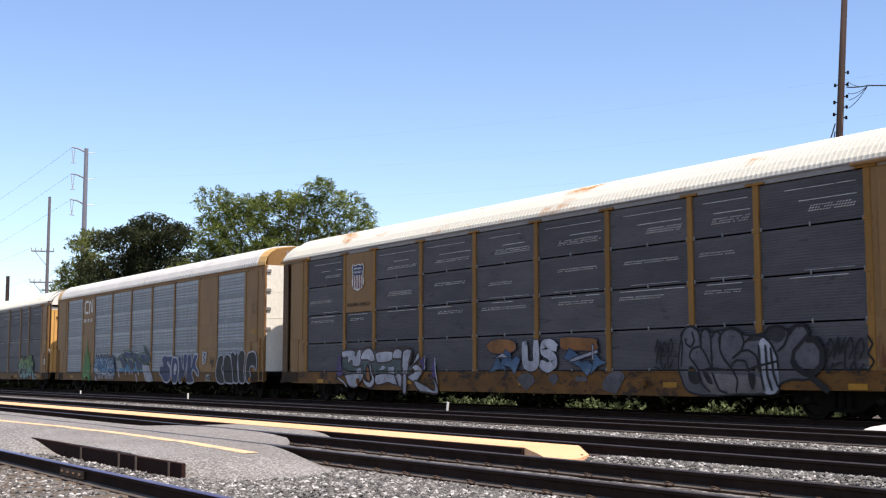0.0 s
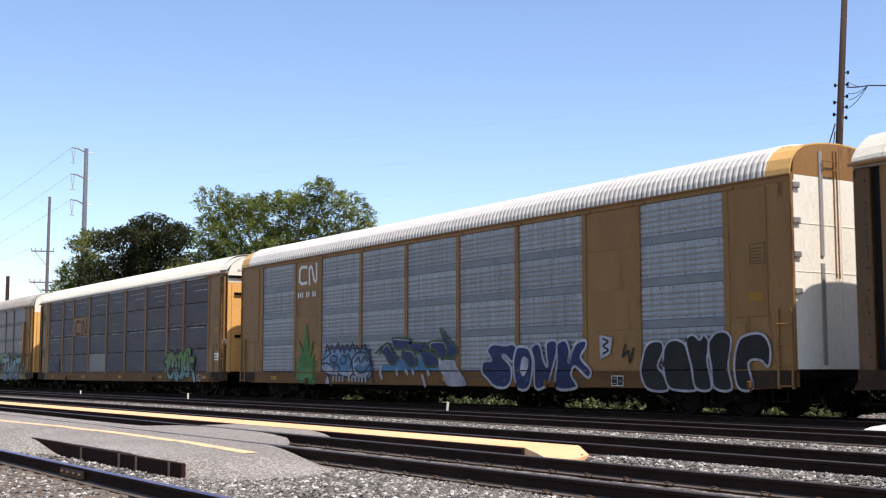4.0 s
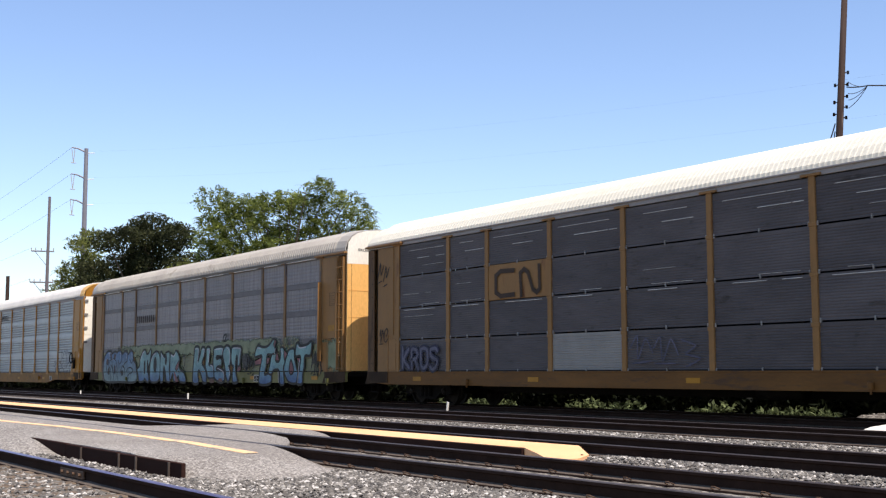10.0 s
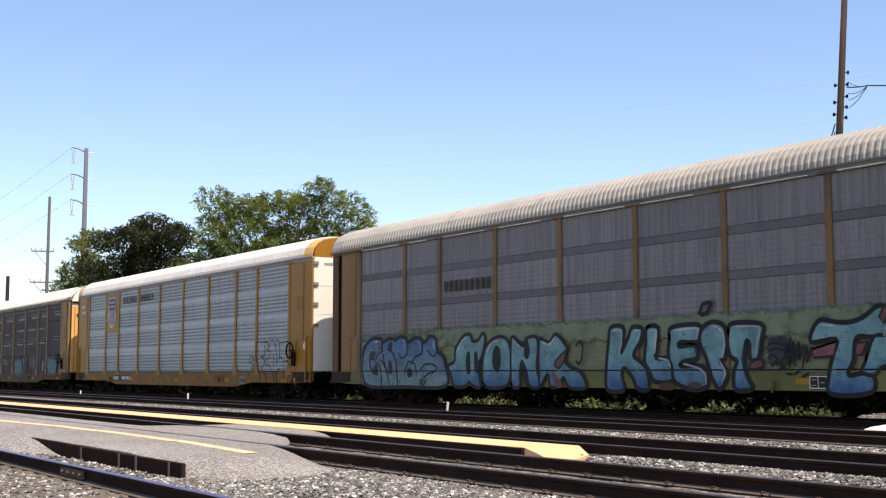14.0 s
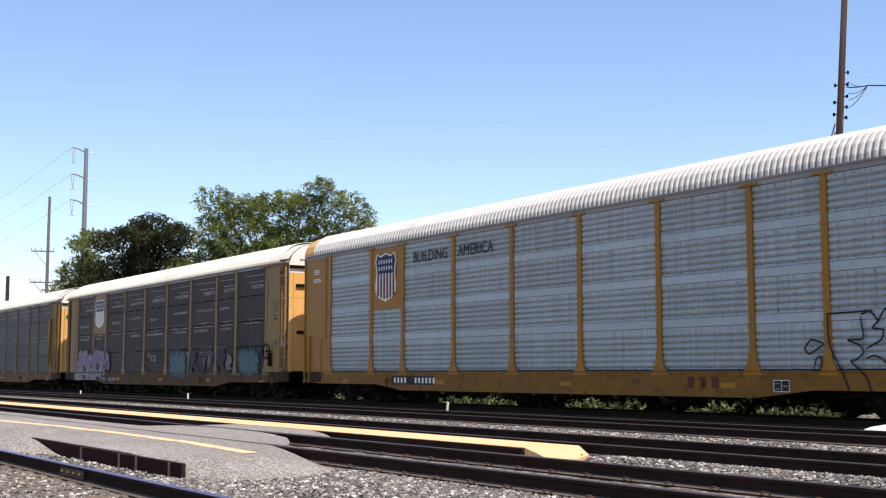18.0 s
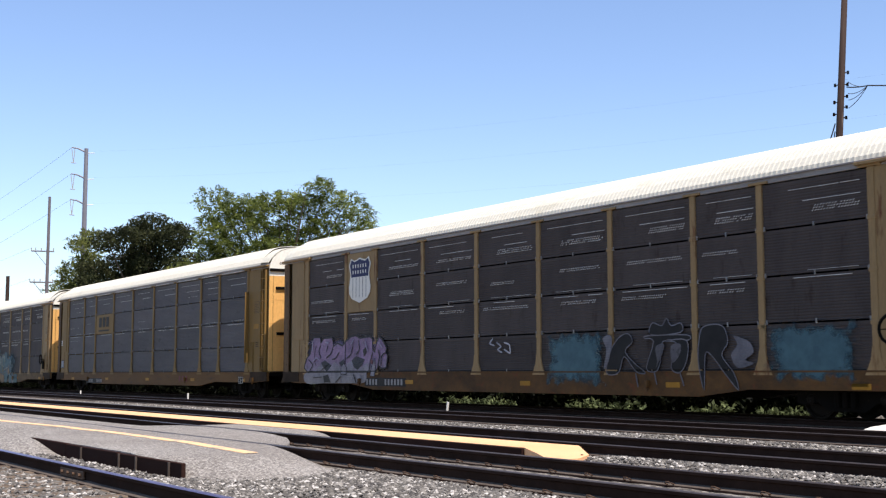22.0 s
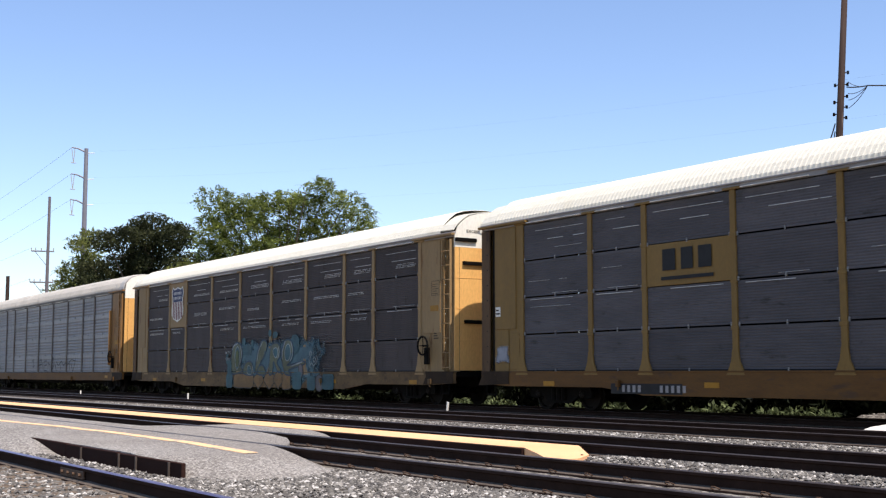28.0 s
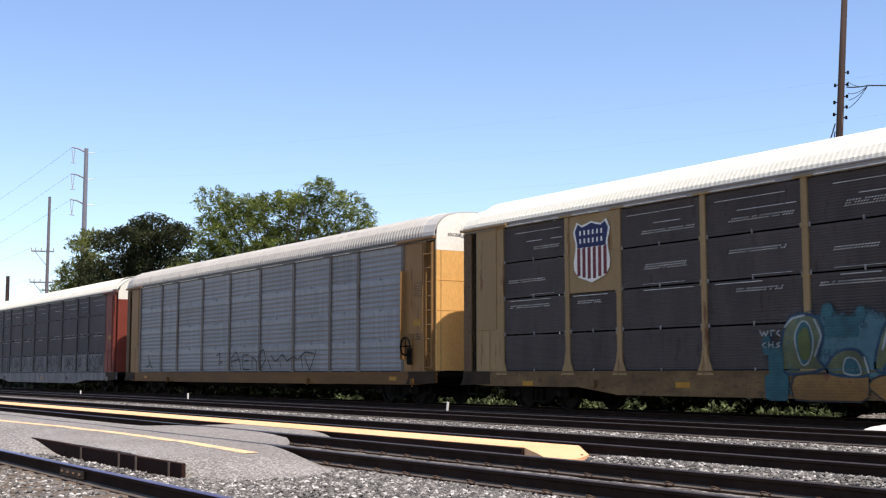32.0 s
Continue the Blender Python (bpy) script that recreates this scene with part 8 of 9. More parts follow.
mark(car, [(9.54, 1.34), (10.42, 1.19)], sp_whiteline, 0.05, 15, "olive bubble graffiti with pale inner line")
mark(car, [(11.45, 1.90), (11.37, 1.71), (11.50, 1.50)], sp_whiteline, 0.05, 16, "olive bubble graffiti with pale inner line")
mark(car, [(12.83, 2.11), (13.15, 1.78), (13.29, 1.38)], sp_whiteline, 0.05, 17, "olive bubble graffiti with pale inner line")
paint(car, [(15.23, 1.25), (15.28, 1.68), (15.07, 1.85), (14.97, 1.52), (15.03, 1.22)], sp_olivedeep, None, 0.0, 18, "olive bubble graffiti with pale inner line")
mark(car, [(9.00, 1.52), (8.91, 1.71), (8.80, 1.65), (8.91, 1.48), (8.96, 1.27)], sp_whiteline, 0.035, 19, "white hand-drawn tag")
mark(car, [(8.66, 1.68), (8.63, 1.63)], sp_whiteline, 0.035, 20, "white hand-drawn tag")
mark(car, [(8.70, 1.43), (8.59, 1.50), (8.49, 1.42), (8.60, 1.32), (8.70, 1.43)], sp_whiteline, 0.035, 21, "white hand-drawn tag")
mark(car, [(8.45, 1.55), (8.35, 1.45), (8.42, 1.32)], sp_whiteline, 0.035, 22, "white hand-drawn tag")
mark(car, [(8.96, 1.20), (8.78, 1.30), (8.64, 1.20), (8.46, 1.30)], sp_whiteline, 0.035, 23, "white hand-drawn tag")
blobs(car, 48, [(14.56, 0.66, 1.86, 0.54, 0, "block"), (13.18, 0.64, 0.90, 0.54, 0, "drop"), (12.22, 0.66, 0.97, 0.60, 0, "drop"), (11.46, 0.69, 0.83, 0.60, 0, "drop"), (10.80, 0.66, 0.69, 0.57, 0, "block"), (8.25, 0.61, 0.58, 0.54, 0, "o", sp_silver), (9.67, 1.04, 0.32, 0.49, 10, "o", sp_silver)], sp_ochre, sp_soot, "ochre foot of the bubble graffiti", 0.035)

mark(car, [(16.27, 1.82), (16.21, 1.71), (16.16, 1.79), (16.11, 1.71), (16.05, 1.81)], sp_whiteline, 0.03, 30, "white hand-drawn tag")
mark(car, [(15.97, 1.81), (15.97, 1.70)], sp_whiteline, 0.03, 31, "white hand-drawn tag")
mark(car, [(15.97, 1.81), (15.87, 1.81)], sp_whiteline, 0.03, 32, "white hand-drawn tag")
mark(car, [(15.74, 1.81), (15.82, 1.76), (15.74, 1.70)], sp_whiteline, 0.03, 33, "white hand-drawn tag")
mark(car, [(16.11, 1.57), (16.21, 1.52), (16.11, 1.46)], sp_whiteline, 0.03, 34, "white hand-drawn tag")
mark(car, [(16.03, 1.58), (16.03, 1.46)], sp_whiteline, 0.03, 35, "white hand-drawn tag")
mark(car, [(15.92, 1.58), (15.92, 1.46)], sp_whiteline, 0.03, 36, "white hand-drawn tag")
mark(car, [(16.03, 1.52), (15.92, 1.52)], sp_whiteline, 0.03, 37, "white hand-drawn tag")
mark(car, [(15.74, 1.56), (15.82, 1.53), (15.74, 1.49), (15.85, 1.46)], sp_whiteline, 0.03, 38, "white hand-drawn tag")

# dull galvanised carrier with black tags
car, wh = build_car("yellow car carrier with dull galvanised panels and black tags", dict(panel=galv_dark, pitch=0.16, bead=0.026, gap=0.003, latches=True, body=yellow, post=post_grey, sill=sill_yellow, eave=eave_dark, roof=roof_dull, hood=roof_dull, door=orange_door, door_top=door_white, cut=0, wheel_brake=True, reflect=(2.4, 24.5), lips=True, guard=True))
TRAIN["I"] = (car, wh)
mark(car, [(14.64, 1.08), (14.72, 1.54), (14.29, 1.76), (13.95, 1.40), (13.83, 1.07)], sp_black, 0.05, 0, "black hand-drawn spray tag")
mark(car, [(14.71, 1.41), (13.96, 1.49)], sp_black, 0.05, 1, "black hand-drawn spray tag")
mark(car, [(13.62, 1.07), (13.64, 1.62), (13.12, 1.65)], sp_black, 0.05, 2, "black hand-drawn spray tag")
mark(car, [(13.53, 1.40), (13.11, 1.44)], sp_black, 0.05, 3, "black hand-drawn spray tag")
mark(car, [(13.62, 1.10), (12.99, 1.09)], sp_black, 0.05, 4, "black hand-drawn spray tag")
mark(car, [(12.81, 1.61), (12.79, 1.07)], sp_black, 0.05, 5, "black hand-drawn spray tag")
mark(car, [(12.80, 1.56), (12.39, 1.39), (12.38, 1.05)], sp_black, 0.05, 6, "black hand-drawn spray tag")
mark(car, [(12.08, 1.07), (12.20, 1.60), (11.80, 1.83), (11.59, 1.47), (11.98, 1.13)], sp_black, 0.05, 7, "black hand-drawn spray tag")
mark(car, [(11.40, 1.48), (11.09, 1.07)], sp_black, 0.05, 8, "black hand-drawn spray tag")
mark(car, [(11.11, 1.59), (10.72, 1.38), (10.16, 1.61), (9.78, 1.37)], sp_black, 0.05, 9, "black hand-drawn spray tag")
mark(car, [(9.78, 1.37), (9.33, 1.52), (8.97, 1.44)], sp_black, 0.05, 10, "black hand-drawn spray tag")
mark(car, [(8.88, 1.44), (8.36, 1.67), (7.67, 1.62)], sp_black, 0.05, 11, "black hand-drawn spray tag")
mark(car, [(7.50, 1.75), (7.75, 1.35), (8.00, 1.04)], sp_black, 0.05, 12, "black hand-drawn spray tag")
mark(car, [(10.34, 1.37), (10.24, 1.13)], sp_black, 0.05, 13, "black hand-drawn spray tag")
mark(car, [(8.62, 1.52), (8.52, 1.12)], sp_black, 0.05, 14, "black hand-drawn spray tag")
mark(car, [(8.35, 1.51), (8.00, 1.06)], sp_black, 0.05, 15, "black hand-drawn spray tag")
mark(car, [(24.22, 1.80), (23.89, 1.36), (24.33, 1.23)], sp_soot, 0.06, 16, "faint dark spray tag")
mark(car, [(24.05, 1.49), (23.59, 1.18)], sp_soot, 0.06, 17, "faint dark spray tag")
mark(car, [(16.19, 1.65), (15.85, 1.73), (15.94, 1.31), (15.61, 1.42)], sp_soot, 0.06, 18, "faint dark spray tag")
mark_bars(car, 18.3, 20.3, 3.55, 3.75, 8, (), latch_grey, -SIDE + 0.03)

# dull red carrier with whitewashed lower panels
car, wh = build_car("dull red car carrier with sooty panels and whitewashed foot", dict(panel=panel_purple, pitch=0.06, bead=0.008, slot_glints="lines", latches=True, body=red_paint, post=panel_purple, sill=panel_whitewash, eave=eave_dark, roof=roof_white, hood=roof_white, door=red_paint, door_top=door_white, rowmat={3: panel_whitewash}, deep=True, cut=1, reflect=(13.0,)))
TRAIN["J"] = (car, wh)
for k in range(6):
    tag(car, 60 + k, 2.0 + k * 3.6, 5.0 + k * 3.6, 1.1, 1.85, 5, 0.05, sp_black)

# ---- ground and tracks ----
TRACKS = (20.98, 16.33, 11.49, 7.78, 3.03)      # middles of the five tracks, far to near
GAUGE = 0.7525


def gravel_material(name, c1, c2, c3, scale, relief=0.8):
    m = bpy.data.materials.new(name)
    nt, b = nodes_of(m)
    tc = nt.nodes.new("ShaderNodeTexCoord")
    vo = nt.nodes.new("ShaderNodeTexVoronoi")
    vo.inputs["Scale"].default_value = scale
    nt.links.new(tc.outputs["Object"], vo.inputs["Vector"])
    sep = nt.nodes.new("ShaderNodeSeparateColor")
    nt.links.new(vo.outputs["Color"], sep.inputs[0])
    col = ramp_of(nt, sep.outputs[0], [(0.0, c1), (0.55, c2), (1.0, c3)])
    wide = noise_of(nt, tc.outputs["Object"], 0.35, 5, 0.6)
    col = mix_of(nt, 1.0, col, ramp_of(nt, wide, [(0.3, (0.72, 0.69, 0.66)), (0.7, (1.05, 1.05, 1.05))]), "MULTIPLY")
    nt.links.new(col, b.inputs["Base Color"])
    b.inputs["Roughness"].default_value = 0.9
    bump_of(nt, b, vo.outputs["Distance"], relief, 0.03)
    return m


ballast = gravel_material("crushed_rock_ballast", (0.05, 0.043, 0.034), (0.165, 0.147, 0.118), (0.34, 0.31, 0.26), 18)
asphalt = gravel_material("sun_bleached_asphalt", (0.13, 0.112, 0.09), (0.245, 0.222, 0.182), (0.44, 0.405, 0.34), 48, 0.3)
stone_mat = bpy.data.materials.new("loose_ballast_stone")
nt, b = nodes_of(stone_mat)
ge = nt.nodes.new("ShaderNodeNewGeometry")
tcs = nt.nodes.new("ShaderNodeTexCoord")
scol = ramp_of(nt, ge.outputs["Random Per Island"], [(0.0, (0.05, 0.044, 0.036)), (0.5, (0.125, 0.112, 0.09)), (0.85, (0.24, 0.218, 0.18)), (1.0, (0.55, 0.51, 0.44))])
scol = mix_of(nt, 0.4, scol, mix_of(nt, 1.0, scol, ramp_of(nt, noise_of(nt, tcs.outputs["Object"], 45, 3, 0.6), [(0.3, (0.5, 0.5, 0.5)), (0.7, (1.3, 1.28, 1.24))]), "MULTIPLY"))
nt.links.new(scol, b.inputs["Base Color"])
b.inputs["Roughness"].default_value = 0.85


def bed_height(x, y):
    """The ballast's height; humps stand between the tracks."""
    z = -0.20
    for t in TRACKS:
        if abs(y - t) < 1.7:
            z = max(z, -0.172)
    if 12.9 < y < 15.1:
        z = max(z, -0.165 + 0.05 * math.sin((y - 12.9) / 2.2 * math.pi))
    if 8.9 < y < 10.4 and x > -12.4:
        z = max(z, -0.17 + 0.11 * math.sin((y - 8.9) / 1.5 * math.pi) * min(1, (x + 12.4) / 1.2))
    if 22.6 < y < 26:
        z = max(z, 0.02 if x > -17.8 else -0.13)
    if 4.4 < y < 6.7 and x > -12.4:
        z = max(z, -0.185 + 0.05 * math.sin((y - 4.4) / 2.3 * math.pi) * min(1, (x + 12.4) / 2.5))
    return z


def axis(lo, hi, step, far):
    a = list(np.arange(lo, hi, step))
    for s in (1, -1):
        d, k = step, []
        edge = hi if s > 0 else lo
        x = edge
        while abs(x - edge) < far:
            d *= 1.6
            x += s * d
            k.append(x)
        a = a + [hi] + k if s > 0 else k[::-1] + a
    return a


gx, gy = axis(-46, 2, 0.17, 3000), axis(1.0, 19.0, 0.13, 3000)
gy = sorted(gy + [22.4, 22.7, 23.2, 23.8, 24.6, 25.9, 26.1])
gv = []
for y in gy:
    for x in gx:
        z = bed_height(x, y)
        if -46 <= x <= 2 and 1 <= y <= 19:
            z += 0.016 * noise.noise(Vector((x * 5, y * 5, 0))) + 0.012 * noise.noise(Vector((x * 1.1, y * 1.1, 4)))
        gv.append((x, y, z))
nx = len(gx)
gf = [(j * nx + i, j * nx + i + 1, (j + 1) * nx + i + 1, (j + 1) * nx + i) for j in range(len(gy) - 1) for i in range(nx - 1)]
gme = bpy.data.meshes.new("ground")
gme.from_pydata(gv, [], gf)
gme.shade_smooth()
gme.materials.append(ballast)
tagged(new("ground", gme), "grey crushed-rock ballast over the yard", "ground", kind="structure")

SHAPES = []
srng = random.Random(5)
for k in range(12):
    pts = []
    for s in ((1, 0.1, 0), (-1, 0, 0.2), (0, 1, -0.1), (0.1, -1, 0), (0.2, 0.1, 1), (0, 0, -1), (0.6, 0.6, 0.5), (-0.6, -0.6, 0.5)):
        pts.append(Vector(s) * srng.uniform(0.7, 1.15))
    bm = bmesh.new()
    for p in pts:
        bm.verts.new(p)
    bmesh.ops.convex_hull(bm, input=bm.verts)
    loose = [v for v in bm.verts if not v.link_faces]
    bmesh.ops.delete(bm, geom=loose, context="VERTS")
    bmesh.ops.triangulate(bm, faces=bm.faces)
    bm.verts.index_update()
    SHAPES.append((np.array([v.co[:] for v in bm.verts]), [[v.index for v in f.verts] for f in bm.faces]))
    bm.free()


def stones(name, label, spots, seed):
    """Loose stones, one mesh. spots: (x0, x1, y0, y1, how many, size)."""
    rng = np.random.default_rng(seed)
    V, F, n = [], [], 0
    for x0, x1, y0, y1, count, size in spots:
        for _ in range(count):
            x, y = rng.uniform(x0, x1), rng.uniform(y0, y1)
            sv, sf = SHAPES[rng.integers(12)]
            s = size * rng.uniform(0.55, 1.25) * np.array([1, rng.uniform(0.7, 1.1), rng.uniform(0.55, 0.85)])
            a = rng.uniform(0, 6.28)
            c, d = math.cos(a), math.sin(a)
            p = sv * s
            q = np.stack([p[:, 0] * c - p[:, 1] * d + x, p[:, 0] * d + p[:, 1] * c + y, p[:, 2] + bed_height(x, y) + size * 0.3], 1)
            V.append(q)
            F += [[i + n for i in f] for f in sf]
            n += len(q)
    me = bpy.data.meshes.new(name)
    me.from_pydata(np.concatenate(V).tolist(), [], F)
    me.materials.append(stone_mat)
    return tagged(new(name, me), label, "gravel", kind="stuff")


stones("ballast_stones", "loose grey crushed stones beside the near rails", [
    (-18.5, -6.0, 4.0, 4.85, 2600, 0.030), (-12.4, -3.5, 4.0, 6.85, 12500, 0.030), (-17.5, -6.0, 2.4, 3.65, 4200, 0.029), (-12.0, -4.0, 6.3, 6.92, 1300, 0.028), (-16.0, -5.0, 1.5, 2.2, 900, 0.034)], 3)
stones("ballast_stones", "loose grey crushed stones between the far tracks", [
    (-11.8, -3.0, 8.75, 10.55, 6500, 0.030), (-46.0, -6.0, 12.55, 15.25, 13000, 0.032), (-18.2, -8, 22.9, 24.4, 1500, 0.045)], 4)


def rail_mesh(x0, x1, top, name="rail"):
    """A flat-bottomed rail; its running surface has its own worn finish."""
    half = [(0.0, 0.0), (0.026, -0.001), (0.035, -0.009), (0.036, -0.036), (0.010, -0.048), (0.009, -0.125), (0.066, -0.150), (0.070, -0.165), (0.0, -0.165)]
    out = half + [(-y, z) for y, z in half[-2:0:-1]]
    g = Geo().along_x(out, x0, x1)
    me = g.mesh(name, rail_side)
    me.materials.append(top)
    me.materials.append(rail_foot_lit)
    for p in me.polygons:
        if p.normal.z > 0.4 and p.center.z > -0.02:
            p.material_index = 1
        elif p.normal.z > 0.4 and p.center.z < -0.1:
            p.material_index = 2
    return me


main_rail = rail_mesh(-420, 60, rail_head)
near_rail = rail_mesh(-420, 60, rail_blue)
LABELS = ("ballasted track under the moving train", "straight track beside the train", "straight track beyond the yellow walkway", "track with concrete ties before the yellow walkway", "old siding track on wooden ties")


def tie_geo(concrete):
    if concrete:
        return Geo().along_x([(-1.28, -0.34), (1.28, -0.34), (1.28, -0.18), (0.9, -0.166), (0.45, -0.20), (-0.45, -0.20), (-0.9, -0.166), (-1.28, -0.18)], -0.12, 0.12)
    return Geo().soft_box(-0.115, 0.115, -1.28, 1.28, -0.33, -0.167, 0.012)


def clip_geo():
    """A bent spring clip on its shoulder."""
    pts = [Vector(p) for p in ((-0.06, -0.01, 0.008), (-0.055, -0.055, 0.022), (-0.02, -0.08, 0.045), (0.025, -0.075, 0.048), (0.05, -0.04, 0.03), (0.045, 0.0, 0.016), (0.0, 0.012, 0.012))]
    g = Geo()
    n = 6
    verts = []
    for i, p in enumerate(pts):
        d = (pts[min(i + 1, len(pts) - 1)] - pts[max(i - 1, 0)]).normalized()
        u = d.orthogonal().normalized()
        w = d.cross(u)
        verts += [p + (u * math.cos(2 * math.pi * k / n) + w * math.sin(2 * math.pi * k / n)) * 0.009 for k in range(n)]
    verts = [v * 0.78 for v in verts]
    return g.add(verts, [(i * n + k, i * n + (k + 1) % n, (i + 1) * n + (k + 1) % n, (i + 1) * n + k) for i in range(len(pts) - 1) for k in range(n)] + [tuple(range(n)), tuple(range(6 * n, 7 * n))])


for k, y in enumerate(TRACKS):
    track = tagged(new("railway_track"), LABELS[k], "track", kind="structure")
    track.location = (0, y, 0)
    for s in (-1, 1):
        part("rail", near_rail if k == 4 else main_rail, None, track, at=(0, s * GAUGE, 0))
    if k < 3:
        g = Geo()
        x = -120.0
        while x < 25:
            g.box(x - 0.115, x + 0.115, -1.28, 1.28, -0.33, -0.168)
            x += 0.55
        ob = part("ties", g, tie_wood, track)
        ob["kind"] = "stuff"
    else:
        x = -40.0 if k == 3 else -26.0
        while x < -1.0:
            buried = k == 3 and -60 < x < -14.2
            if not buried:
                part("tie", kept(("tie", k == 3), lambda: tie_geo(k == 3).mesh("tie", tie_concrete if k == 3 else tie_weathered)), None, track, at=(x, 0, 0 if k == 3 else 0.012))
            if k == 3 and (x > -15.6):
                for s in (-1, 1):
                    if s > 0 or x > -13.2:
                        part("rail_clip", kept("clip", lambda: clip_geo().mesh("rail_clip", clip_rust)), None, track, at=(x, s * GAUGE - 0.055, -0.152))
            x += 0.61 if k == 3 else 0.52
        if k == 3:
            x = -30.0
            while x < -15.6:
                part("rail_clip", KEPT["clip"], None, track, at=(x, GAUGE - 0.055, -0.152))
                x += 0.61

# joint bars on the siding's rail
for jx in (-12.66, -16.15):
    g = Geo().soft_box(-0.40, 0.40, -0.035, -0.010, -0.125, -0.035, 0.008)
    for bx in (-0.30, -0.10, 0.10, 0.30):
        g.tube((bx, -0.06, -0.08), (bx, -0.01, -0.08), 0.018, n=6)
    thing("joint_bar", g, clip_rust, "bolted rusty joint bar on the siding rail", "joint bar", at=(jx, TRACKS[4] + GAUGE, 0))


# ---- walkways ----
def plan_slab(outline, z0, z1):
    """A flat slab from a plan of (x, y) corners, or (x, y, z) for its top."""
    g = Geo()
    n = len(outline)
    top = [(p[0], p[1], p[2] if len(p) > 2 else z1) for p in outline]
    g.add([(p[0], p[1], z0) for p in outline] + top, [tuple(range(n - 1, -1, -1)), tuple(range(n, 2 * n))] + [(i, (i + 1) % n, (i + 1) % n + n, i + n) for i in range(n)])
    return g


def smooth(t):
    t = max(0.0, min(1.0, t))
    return t * t * (3 - 2 * t)


def platform_z(x, y):
    """The asphalt walkway's top: level, ramped at its free end and towards the siding."""
    end = np.interp(y, (4.88, 5.0, 5.35, 6.0, 6.5, 7.0), (-12.2, -11.6, -11.05, -11.1, -11.5, -12.9))
    z = 0.0 - 0.20 * smooth((x - (end - 2.2)) / 2.2)
    if x < -18.9:
        z -= 0.17 * smooth((5.95 - y) / 1.05) * smooth((-18.9 - x) / 0.8)
    return z + 0.008 * noise.noise(Vector((x * 0.8, y * 0.8, 1.0)))


av, af, index = [], [], {}
ax = list(np.arange(-90, -26, 1.0)) + list(np.arange(-26, -9.0, 0.14))
ay = list(np.arange(4.9, 6.97, 0.11)) + [6.97]


def walk_in(x, y):
    if x > np.interp(y, (4.88, 5.0, 5.35, 6.0, 6.5, 7.0), (-12.2, -11.6, -11.05, -11.1, -11.5, -12.9)) + 0.05 * math.sin(y * 23):
        return False
    return y > 4.9


for j in range(len(ay) - 1):
    for i in range(len(ax) - 1):
        xm, ym = (ax[i] + ax[i + 1]) / 2, (ay[j] + ay[j + 1]) / 2
        if walk_in(xm, ym):
            q = []
            for a, b2 in ((i, j), (i + 1, j), (i + 1, j + 1), (i, j + 1)):
                if (a, b2) not in index:
                    index[(a, b2)] = len(av)
                    av.append((ax[a], ay[b2], platform_z(ax[a], ay[b2])))
                q.append(index[(a, b2)])
            af.append(tuple(q))
edges = {}
for q in af:
    for a, b2 in zip(q, q[1:] + q[:1]):
        edges[(min(a, b2), max(a, b2))] = edges.get((min(a, b2), max(a, b2)), 0) + 1
for (a, b2), c in edges.items():
    if c == 1:
        n = len(av)
        av += [(av[a][0], av[a][1], -0.3), (av[b2][0], av[b2][1], -0.3)]
        af.append((a, b2, n + 1, n))
gw = Geo().add(av, af)
walkway = tagged(new("asphalt_walkway", gw.mesh("asphalt_walkway", asphalt)), "sun-bleached asphalt walkway with ramped end", "walkway", kind="structure")
yl = Geo()
lx = list(np.arange(-80, -26, 2.0)) + list(np.arange(-26, -13.3, 0.25)) + [-13.35]
ly = lambda x: float(np.interp(x, (-80, -30, -25.3, -22, -19.2, -16.0, -13.3), (6.1, 6.05, 6.06, 6.26, 6.34, 6.28, 6.05)))
for a, b2 in zip(lx, lx[1:]):
    yl.add([(a, ly(a) - 0.09, platform_z(a, ly(a)) + 0.006), (b2, ly(b2) - 0.09, platform_z(b2, ly(b2)) + 0.006), (b2, ly(b2) + 0.09, platform_z(b2, ly(b2)) + 0.008), (a, ly(a) + 0.09, platform_z(a, ly(a)) + 0.008),
            (a, ly(a) - 0.09, platform_z(a, ly(a)) - 0.01), (b2, ly(b2) - 0.09, platform_z(b2, ly(b2)) - 0.01)], [(0, 1, 2, 3), (4, 5, 1, 0)])
part("yellow_line", yl, faded_yellow, walkway, "worn yellow painted line")
for outline in ([(-90, 7.11), (-14.6, 7.11), (-15.0, 7.35), (-15.5, 7.6), (-16.4, 8.0), (-17.5, 8.28), (-18.4, 8.44), (-20.6, 8.46), (-21.4, 8.3), (-21.6, 7.66), (-22.5, 7.62), (-90, 7.62)],
                [(-21.3, 8.62), (-16.2, 8.62), (-17.0, 8.95), (-18.3, 9.39), (-21.3, 9.39)]):
    part("crossing_panel", plan_slab(outline, -0.25, -0.004), asphalt, walkway, "asphalt laid across the track")
for k in range(3):
    part("edging_board", kept("edge_board", lambda: Geo().soft_box(0, 2.09, -0.05, 0.0, -0.28, 0.0, 0.008).mesh("edging_board", board_dark)), None, walkway, at=(-18.75 + k * 2.1, 4.9, (0.0, -0.008, -0.014)[k]))
for sx in (-15.95, -14.45, -13.85, -12.8):
    part("stake", kept("stake", lambda: Geo().soft_box(-0.012, 0.012, -0.075, -0.05, -0.3, -0.02, 0.003).mesh("stake", stake_steel)), None, walkway, at=(sx, 4.9, 0))

